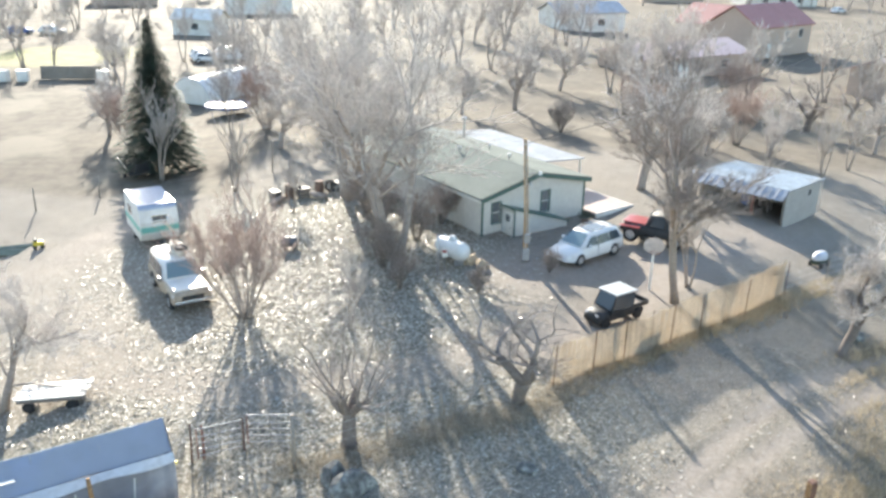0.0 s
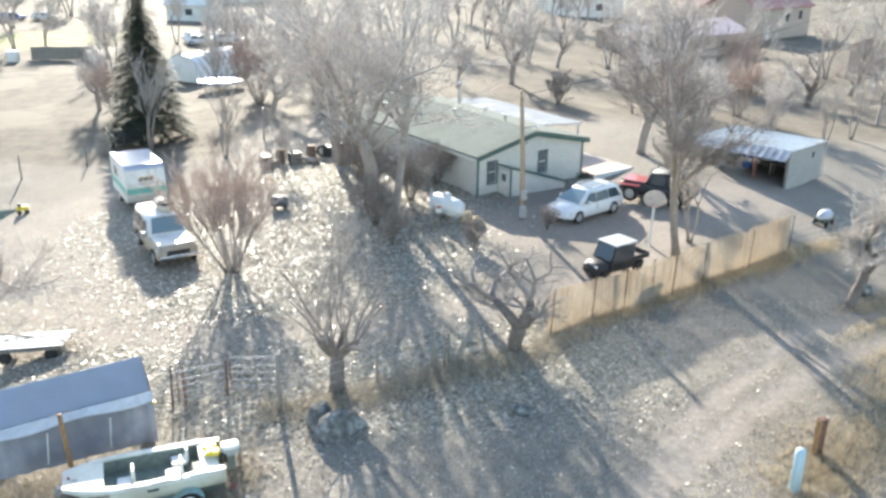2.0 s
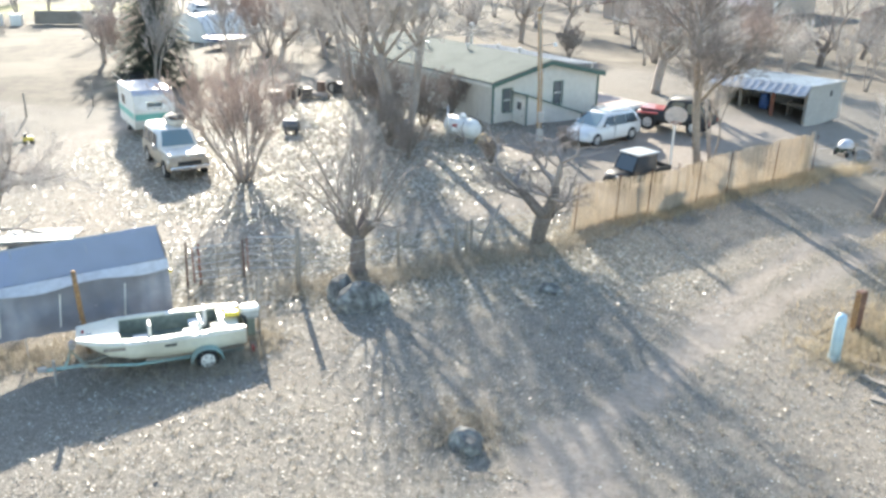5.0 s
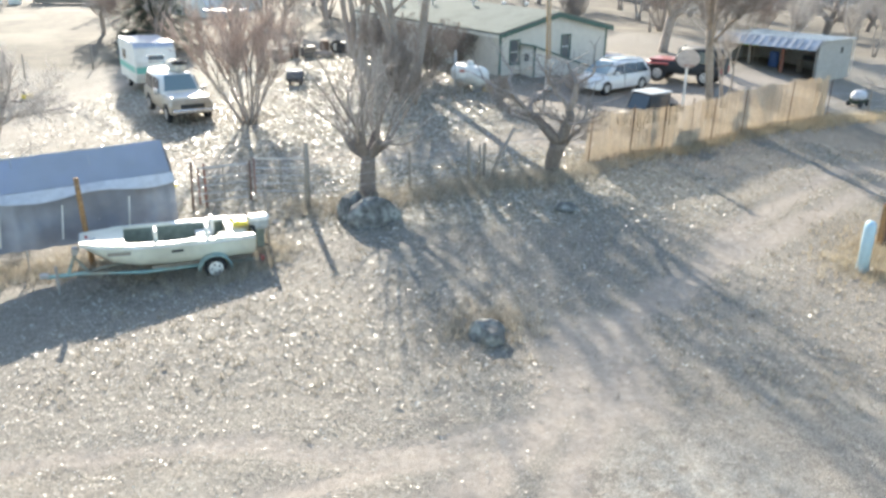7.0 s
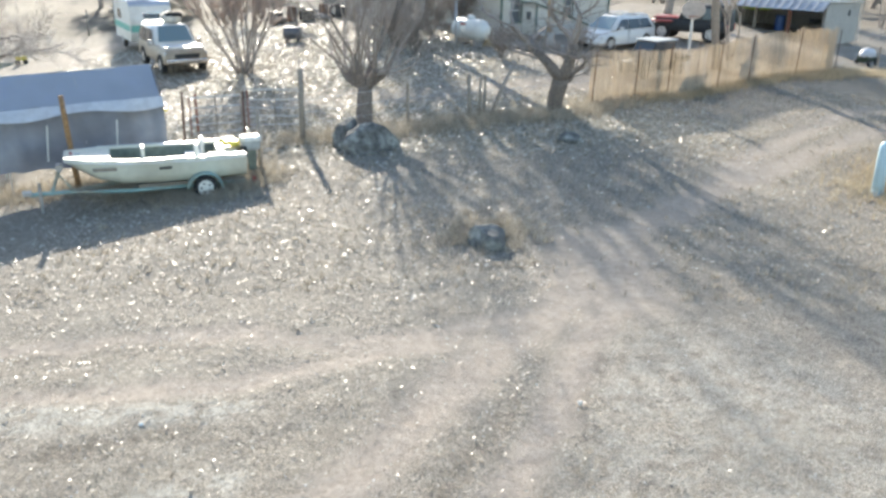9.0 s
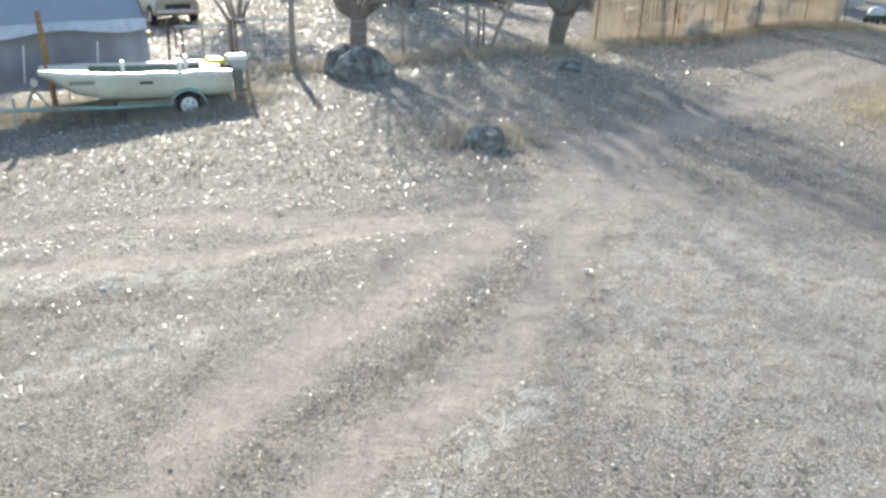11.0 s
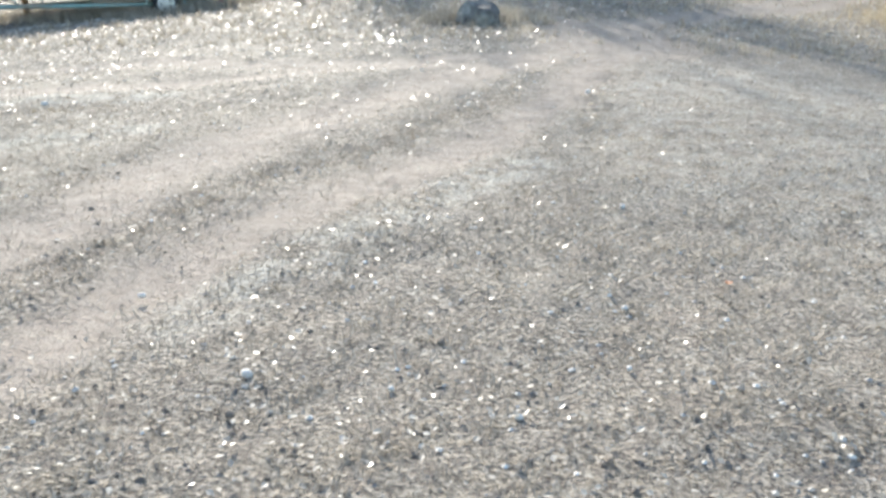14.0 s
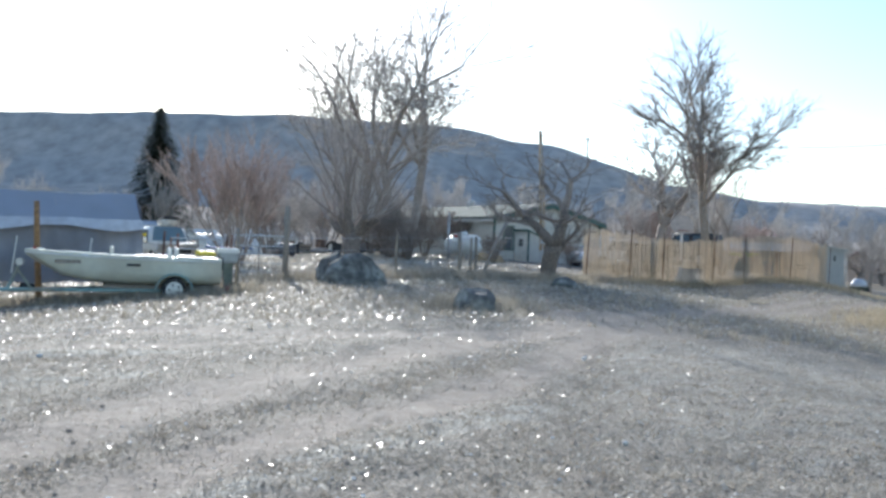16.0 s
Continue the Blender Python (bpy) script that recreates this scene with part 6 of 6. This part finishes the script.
    # lumber on a cart, yellow toy and pipes at the yard's west side
    x, y = -14.9, 28.9
    c = thing("lumber_cart", (x, y, land(x, y)), 12, "low cart stacked with white boards", "cart")
    for i in range(4):
        part("board", Shape().box((0.05 * i, -0.45 + i * 0.3, 0.62 + 0.03 * (i % 2)), (2.6, 0.27, 0.05)), WHITE, c)
    part("bed", Shape().box((0, 0, 0.5), (2.4, 1.2, 0.1)), WOOD_GREY, c)
    for px in (-0.8, 0.8):
        for side in (-1, 1):
            wheel(c, px, side * 0.55, 0.24, 0.12, DARK)
    x, y = -24.2, 47.9
    c = thing("toy_cart", (x, y, land(x, y)), 30, "small yellow and black plastic toy cart", "toy")
    part("body", Shape().box((0, 0, 0.35), (0.6, 0.35, 0.25)), YELLOW, c, bevel=0.04)
    part("seat", Shape().box((-0.15, 0, 0.55), (0.2, 0.3, 0.22)), DARK, c, bevel=0.02)
    for px in (-0.2, 0.2):
        for side in (-1, 1):
            wheel(c, px, side * 0.2, 0.13, 0.08, DARK)
    for i in range(3):
        px, py = -26.2 + 0.3 * i, 47.4 + 0.5 * i
        c = thing("pipe_bundle", (px, py, land(px, py) + 0.08), 12 + 4 * i, "grey-green irrigation pipes lying on the ground", "pipe", "pipes on the ground")
        for k in range(3):
            part("pipe", Shape().tube([(-1.4, 0.14 * k, 0.05), (1.4, 0.14 * k + 0.05, 0.05)], 0.06, 8), DECKSOLE, c)
    # potted shrub at the entry
    x, y = 8.9, 47.55
    c = thing("potted_shrub", (x, y, land(x, y)), 0, "dark shrub in a low pot by the wall", "plant")
    part("pot", Shape().tube([(0, 0, 0), (0, 0, 0.35)], [0.2, 0.27], 14), BROWN, c)
    sh = Shape()
    for i in range(420):
        d = Vector((rnd.gauss(0, 1), rnd.gauss(0, 1), abs(rnd.gauss(0, 1)))).normalized() * rnd.uniform(0.15, 0.5)
        p = Vector((0, 0, 0.5)) + d
        u, w2 = Vector((rnd.gauss(0, 1), rnd.gauss(0, 1), rnd.gauss(0, 1))).normalized() * 0.07, Vector((rnd.gauss(0, 1), rnd.gauss(0, 1), rnd.gauss(0, 1))).normalized() * 0.03
        sh.add([p - w2, p + w2, p + u], [(0, 1, 2)])
    part("foliage", sh, NEEDLE, c)


make_yard_things()


# ---- buildings and things far off ----
def gable_building(name, x, y, rz, L, W, H, P, wall, roof, label, wins=(), doors=(), over=0.4):
    b = thing(name, (x, y, land(x, y)), rz, label, "house" if "house" in name else "building")
    part("wall", Shape().add([(-L / 2, -W / 2, -0.2), (L / 2, -W / 2, -0.2), (L / 2, W / 2, -0.2), (-L / 2, W / 2, -0.2), (-L / 2, -W / 2, H), (L / 2, -W / 2, H), (L / 2, W / 2, H), (-L / 2, W / 2, H), (-L / 2, 0, P), (L / 2, 0, P)],
                             [(0, 1, 5, 4), (2, 3, 7, 6), (1, 2, 6, 9, 5), (3, 0, 4, 8, 7)]), wall, b)
    for side in (-1, 1):
        k = (P - H) / (W / 2)
        e = W / 2 + over
        r = part("roof", Shape().slab([(-L / 2 - over, 0, P + 0.12), (-L / 2 - over, side * e, P + 0.12 - k * e), (L / 2 + over, side * e, P + 0.12 - k * e), (L / 2 + over, 0, P + 0.12)][::side], 0.14), roof, b)
        seam = Shape()
        for i in range(int(L / 0.9)):
            xx = -L / 2 + 0.4 + i * 0.9
            seam.slab([(xx, 0, P + 0.16), (xx, side * e, P + 0.16 - k * e), (xx + 0.06, side * e, P + 0.16 - k * e), (xx + 0.06, 0, P + 0.16)][::side], 0.04)
        part("roof_seams", seam, roof, r)
    for face, u, z0, w, h in wins:
        c, s = {"f": ((u, -W / 2 - 0.01, z0 + h / 2), (w, 0.06, h)), "r": ((L / 2 + 0.01, u, z0 + h / 2), (0.06, w, h)), "l": ((-L / 2 - 0.01, u, z0 + h / 2), (0.06, w, h))}[face]
        win = part("window", Shape().box(c, [q + 0.16 if q > 0.1 else q for q in s]), WHITE, b)
        part("pane", Shape().box((c[0] + (0.02 if face == "r" else -0.02 if face == "l" else 0), c[1] - (0.02 if face == "f" else 0), c[2]), s), GLASS, win)
    for face, u, w, h in doors:
        c, s = {"f": ((u, -W / 2 - 0.02, h / 2), (w, 0.08, h)), "r": ((L / 2 + 0.02, u, h / 2), (0.08, w, h)), "l": ((-L / 2 - 0.02, u, h / 2), (0.08, w, h))}[face]
        part("door", Shape().box(c, s), WHITE, b)
    return b


def make_far():
    gable_building("farm_house", 50.5, 139.0, 38, 15, 9, 4.6, 7.4, TAN_WALL, RED_ROOF, "tan two-storey farm house with a faded red roof", [("f", 4.5, 2.6, 1.1, 1.4), ("f", 0.8, 2.4, 1.3, 1.3), ("r", -2.2, 2.8, 1.0, 1.4), ("r", 1.8, 2.8, 1.0, 1.4)], [("f", -4.0, 1.0, 2.1)])
    gable_building("farm_house", 45.5, 143.0, 128, 11, 8, 4.2, 6.8, TAN_WALL, RED_ROOF, "tan farm house wing with a faded red roof", [("f", 2, 2, 1.2, 1.3)])
    gable_building("long_barn", 31.5, 117.0, 30, 19, 9, 2.6, 4.0, TAN_WALL, PINK_ROOF, "long low barn with a pinkish metal roof", [("f", 5, 1.0, 1.2, 1.0)], [("f", -3, 2.4, 2.2)])
    gable_building("garage_building", 54.0, 101.5, 35, 8, 7, 3.0, 4.4, TAN_WALL, PINK_ROOF, "tan garage with a white door", [], [("f", -1.2, 2.8, 2.4)])
    gable_building("far_house", 88, 236, 10, 20, 9, 3.2, 5.0, WHITE, STEEL_SHED, "pale long house far across the fields", [("f", -5, 1, 1.6, 1.3), ("f", 0, 1, 1.6, 1.3), ("f", 5, 1, 1.6, 1.3)], [("f", 8, 1.2, 2.1)])
    gable_building("far_house", 62, 242, -5, 16, 8, 3.0, 4.8, TAN_WALL, STEEL_SHED, "grey-roofed house far across the fields", [("f", -4, 1, 1.6, 1.3), ("f", 3, 1, 1.6, 1.3)])
    gable_building("far_building", -40.5, 190, 15, 14, 9, 3.6, 5.6, WHITE, WHITE, "white metal farm building", [], [("f", 0, 3, 2.8)])
    gable_building("far_building", -42.0, 150, -8, 8, 5, 2.6, 4.0, WHITE, WHITE, "small white farm outbuilding", [("f", 0, 1, 1.2, 1.0)])
    gable_building("far_building", 26, 165, 20, 14, 8, 3.2, 4.8, WHITE, STEEL_SHED, "pale outbuilding behind bare trees", [("f", 2, 1, 1.4, 1.2)])
    gable_building("far_house", -75, 205, 25, 14, 9, 3.2, 5.4, TAN_WALL, STEEL_SHED, "tan house among bare trees", [("f", 2, 1, 1.4, 1.2)])
    # rounded shed and round tank by the west field
    q = thing("arched_shed", (-24.3, 92.0, land(-24.3, 92)), 65, "pale arched metal shed", "shed")
    arc = np.linspace(0, math.pi, 15)
    part("shell", Shape().loft([[(xx, 2.6 * math.cos(a), 2.7 * math.sin(a)) for a in arc] for xx in np.linspace(-4.5, 4.5, 19)], closed=False), WHITE, q, smooth=False)
    rib = Shape()
    for xx in np.linspace(-4.5, 4.5, 10):
        rib.tube([(xx, 2.63 * math.cos(a), 2.73 * math.sin(a)) for a in arc], 0.05, 5)
    part("ribs", rib, STEEL_SHED, q)
    t = thing("trampoline", (-20.6, 81.3, land(-20.6, 81.3)), 0, "round dark trampoline with a blue edge pad", "trampoline")
    part("mat", Shape().tube([(0, 0, 0.9), (0, 0, 0.93)], 2.0, 28), DARK, t)
    part("edge_pad", Shape().tube([(2.1 * math.cos(a), 2.1 * math.sin(a), 0.92) for a in np.linspace(0, 2 * math.pi, 29)], 0.12, 6), BLUE, t)
    for k in range(6):
        a = k * math.pi / 3
        part("leg", Shape().tube([(2.1 * math.cos(a), 2.1 * math.sin(a), 0), (2.1 * math.cos(a), 2.1 * math.sin(a), 0.9)], 0.04, 6), PIPE, t)
        part("net_pole", Shape().tube([(2.15 * math.cos(a), 2.15 * math.sin(a), 0.9), (2.15 * math.cos(a), 2.15 * math.sin(a), 2.6)], 0.03, 6), PIPE, t)
    # parked cars far off
    small = [(-2.1, 0.4, 0.8, 0.75, 0.72), (-1.9, 0.3, 0.95, 0.84, 0.8), (1.0, 0.28, 0.92, 0.85, 0.8), (1.8, 0.3, 0.8, 0.8, 0.72), (2.1, 0.4, 0.66, 0.7, 0.62)]
    scab = [(-1.9, 0.88, 1.0, 0.76, 0.72), (-1.4, 0.88, 1.42, 0.78, 0.6), (0.2, 0.88, 1.45, 0.78, 0.6), (1.0, 0.86, 0.94, 0.76, 0.72)]
    for x, y, r, paint, lab in ((-33.6, 121, 20, CAR_WHITE, "white car parked far across the fields"), (-32.2, 117.8, 10, CAR_WHITE, "white car parked far across the fields"), (-30.6, 124, 25, CAR_WHITE, "white car parked far across the fields"),
                               (-29.3, 120, 15, CAR_WHITE, "white car parked far across the fields"), (-66, 146, 5, CAR_WHITE, "pale car by a far house"), (-71, 145, 40, BLUE, "dark blue car by a far house"), (96, 214, 30, CAR_WHITE, "white car parked by a far house"), (66, 214, 60, DARK, "dark car parked by a far house")):
        vehicle("parked_car", (x, y, land(x, y)), r, lab, small, scab, paint, [(-1.4, -0.5, 0.2, 0.02), (-0.45, 0.75, 0.02, 0.4)], (-1.3, 1.3), 0.31)
    # low wall of stacked boards and white boxes by the lawn
    p = thing("board_stack", (-44.7, 102.5, land(-44.7, 102.5)), 8, "stack of weathered boards by a field edge", "lumber")
    for i in range(5):
        part("board", Shape().box((0, 0.05 * i, 0.25 + 0.3 * i), (7, 0.5, 0.28)), WOOD_GREY, p)
    for i, (x, y) in enumerate(((-52.0, 100.5), (-49.8, 100.9), (-40.6, 101.6))):
        b = thing("white_box", (x, y, land(x, y)), 12 * i, "white box beehive by a field edge", "box", "white boxes")
        part("body", Shape().box((0, 0, 0.6), (1.2, 1.0, 1.2)), WHITE, b, bevel=0.03)
        part("lid", Shape().box((0, 0, 1.24), (1.3, 1.1, 0.1)), WHITE, b)


make_far()

# woods beyond the fields and houses
rnd_w = random.Random(77)
count = 0
while count < 190:
    d = rnd_w.uniform(95, 290)
    a = rnd_w.uniform(-0.62, 0.62)
    x, y = math.sin(a) * d, math.cos(a) * d
    if (44 < x < 110 and 95 < y < 215 and rnd_w.random() < 0.9) or (-70 < x < -25 and 95 < y < 128) or (20 < x < 60 and 100 < y < 150) or noise.noise((x * 0.02, y * 0.02, 3)) < -0.12:
        continue
    tree("wood", x, y, rnd_w.uniform(0, 360), rnd_w.uniform(0.7, 1.15), "bare woodland tree beyond the fields", "far woods")
    count += 1


# ---- litter, grass, stones ----
def scatter(name, material, n, spot, shape_fn, label, category, seed):
    rnd = random.Random(seed)
    sh = Shape()
    for i in range(n):
        x, y = spot(rnd)
        z = land(x, y)
        if -30 < x < 32 and -6 < y < 62:
            k = ground_kinds(x, y)
            z += 0.05 * noise.noise((x * 0.5, y * 0.5, 1)) + 0.025 * noise.noise((x * 1.9, y * 1.9, 2)) - 0.018 * k[0]
            if rnd.random() < k[0] * 0.8:
                continue
        shape_fn(sh, rnd, x, y, z)
    return single(name, sh, material, label=label, category=category, kind="stuff")


def leaf(sh, rnd, x, y, z, s0=0.035, s1=0.06):
    a = rnd.uniform(0, 6.28)
    s = rnd.uniform(s0, s1)
    u = Vector((math.cos(a), math.sin(a), rnd.gauss(0, 0.25))) * s
    w = Vector((-math.sin(a), math.cos(a), rnd.gauss(0, 0.3))) * s * 0.7
    p = Vector((x, y, z + 0.03))
    sh.add([p - u, p - w + Vector((0, 0, s * 0.2)), p + u, p + w + Vector((0, 0, s * 0.2))], [(0, 1, 2), (0, 2, 3)])


def blade(lo, hi, lean=0.5, w=0.006, per=4):
    def fn(sh, rnd, x, y, z):
        for k in range(per):
            a = rnd.uniform(0, 6.28)
            h = rnd.uniform(lo, hi)
            px, py = x + rnd.gauss(0, 0.03), y + rnd.gauss(0, 0.03)
            dx, dy = math.cos(a) * h * lean, math.sin(a) * h * lean
            nx, ny = -math.sin(a) * w, math.cos(a) * w
            sh.add([(px - nx, py - ny, z - 0.01), (px + nx, py + ny, z - 0.01), (px + dx, py + dy, z + h * 0.85)], [(0, 1, 2)])
    return fn


def pebble(lo, hi):
    def fn(sh, rnd, x, y, z):
        r = rnd.uniform(lo, hi)
        q = [(x + r * math.cos(a) * rnd.uniform(0.7, 1.1), y + r * math.sin(a) * rnd.uniform(0.7, 1.1), z + r * 0.15) for a in (0, 1.25, 2.5, 3.8, 5.0)]
        sh.add(q + [(x, y, z + r * rnd.uniform(0.5, 0.9))], [(0, 1, 5), (1, 2, 5), (2, 3, 5), (3, 4, 5), (4, 0, 5)])
    return fn


def strip(line, half):
    def fn(rnd):
        i = rnd.randrange(len(line) - 1)
        t = rnd.random()
        (ax, ay), (bx, by) = line[i], line[i + 1]
        return ax + (bx - ax) * t + rnd.gauss(0, half), ay + (by - ay) * t + rnd.gauss(0, half)
    return fn


def fan(y0, y1, k=0.58):
    def fn(rnd):
        y = y0 + (y1 - y0) * rnd.random() ** 1.3 if rnd.random() > 0.1 else y0 - abs(rnd.gauss(0, 2.0))
        if y < y0:
            return rnd.gauss(0, 2.2), y
        return rnd.uniform(-1, 1) * (1.2 + k * y), y
    return fn


scatter("leaf_litter", LEAF, 24000, lambda r: (r.gauss(-5.5, 4.2), r.gauss(39, 7)), lambda s, r, x, y, z: leaf(s, r, x, y, z, 0.04, 0.10), "bleached fallen leaves over the yard", "leaves", 1)
scatter("leaf_litter", LEAF, 7000, lambda r: (r.uniform(-20, -5), r.uniform(26, 46)), lambda s, r, x, y, z: leaf(s, r, x, y, z, 0.05, 0.09), "bleached fallen leaves over the drive", "leaves", 2)
scatter("leaf_litter", LEAF, 8500, lambda r: (r.uniform(-13, 2), r.triangular(7, 24, 13)), lambda s, r, x, y, z: leaf(s, r, x, y, z, 0.016, 0.034), "bleached fallen leaves beside the track", "leaves", 3)
scatter("leaf_litter", LEAF, 3500, lambda r: (r.uniform(-7, 9), r.uniform(22, 31)), leaf, "bleached fallen leaves under the fruit trees", "leaves", 4)
scatter("leaf_litter", LEAF, 4500, fan(2.0, 12), lambda s, r, x, y, z: leaf(s, r, x, y, z, 0.008, 0.02), "small pale leaf bits in the grass", "leaves", 5)
scatter("dry_grass", STRAW, 26000, fan(1.6, 9.5), blade(0.010, 0.035, 2.6, 0.0028, 4), "short trodden dry grass", "grass", 6)
scatter("dry_grass", STRAW, 13000, fan(4.5, 24, 0.6), blade(0.015, 0.055, 1.8, 0.005, 4), "short dry grass", "grass", 7)
scatter("dry_grass", STRAW, 8000, lambda r: (r.uniform(-8, 17), r.uniform(13, 33)), blade(0.06, 0.18, 0.7, 0.010, 5), "scattered dry grass tufts", "grass", 16)
scatter("tall_grass", STRAW_GOLD, 3400, strip([(6.4, 30), (10.38, 32.81), (14.55, 35.35), (17.64, 38.41), (24.52, 44.27)], 0.35), blade(0.1, 0.4, 0.35, 0.008, 5), "golden dry grass along the fence", "grass", 8)
scatter("tall_grass", STRAW_GOLD, 3800, strip([(10.99, 20.01), (12.5, 21.7), (15.53, 23.95), (18.83, 32.43), (21.64, 34.76)], 0.7), blade(0.12, 0.42, 0.45, 0.007, 5), "golden dry grass round the posts", "grass", 9)
scatter("tall_grass", STRAW, 2300, strip([(-5, 23.2), (-1.3, 24.4), (1, 25.6), (3.8, 27.0), (6.5, 29.8)], 0.45), blade(0.12, 0.40, 0.45, 0.008, 5), "dry grass under the old fence line", "grass", 10)
scatter("tall_grass", STRAW, 2600, strip([(-13, 20.0), (-9, 20.4), (-6, 19.0), (-5, 20.6)], 0.5), blade(0.10, 0.35, 0.45, 0.008, 5), "dry grass under the boat trailer", "grass", 11)
scatter("tall_grass", STRAW, 420, strip([(0.0, 15.5), (1.2, 15.9), (0.3, 16.2)], 0.5), blade(0.12, 0.35, 0.45, 0.007, 5), "dry grass round a boulder", "grass", 12)
scatter("leaf_litter", LEAF, 7000, lambda r: (r.uniform(-9, 18), r.uniform(14, 33)), lambda s, r, x, y, z: leaf(s, r, x, y, z, 0.025, 0.055), "bleached fallen leaves in the dry grass", "leaves", 18)
scatter("pebbles", STONE, 1300, fan(1.8, 13), pebble(0.006, 0.02), "pale pebbles on the ground", "stones", 13)
scatter("clods", CLOD, 2600, fan(1.8, 16), pebble(0.006, 0.02), "dark soil clods on the ground", "soil", 14)


def lone_stones():
    """Pale stones and dark clods big enough to tell apart on the track, and one rusty leaf."""
    rnd = random.Random(23)
    for x, y, r, dark in STONES:
        sh = Shape()
        n = 7
        ring = [2 * math.pi * k / n for k in range(n)]
        sh.loft([[(math.cos(a) * r * f * rnd.uniform(0.85, 1.15), math.sin(a) * r * f * 0.75 * rnd.uniform(0.85, 1.15), z * r) for a in ring] for z, f in ((-0.3, 0.9), (0.25, 1.0), (0.6, 0.75), (0.8, 0.3))])
        single("clod" if dark else "stone", sh, CLOD if dark else STONE, (x, y, land(x, y) + r * 0.1), rnd.uniform(0, 360), "dark lump of dry soil on the track" if dark else "pale rounded stone lying in trodden grass", "soil" if dark else "stone", group="clods on the track" if dark else "stones on the track", bevel=0.0, smooth=not dark)
    sh = Shape()
    leaf(sh, rnd, 0, 0, 0, 0.032, 0.036)
    single("fallen_leaf", sh, mat("rust_orange_leaf", (0.42, 0.17, 0.07), 0.7, vary=0.2), (1.5, 4.1, land(1.5, 4.1)), 0, "curled rust-orange leaf on the grass", "leaf")


STONES = [(0.9, 4.2, 0.022, False), (0.4, 5.2, 0.024, False), (-1.5, 3.9, 0.022, False), (-0.8, 3.1, 0.032, False), (1.2, 5.4, 0.024, False), (0.9, 3.8, 0.02, False),
          (0.2, 4.9, 0.02, False), (-0.2, 3.0, 0.016, False), (0.8, 3.2, 0.016, False), (0.3, 2.8, 0.018, False), (-3.8, 6.0, 0.035, False), (-4.2, 8.9, 0.045, False), (1.6, 9.4, 0.04, False),
          (0.0, 3.4, 0.024, True), (-2.3, 5.3, 0.022, True), (-0.8, 2.8, 0.022, True), (-0.6, 3.5, 0.018, True)]
lone_stones()
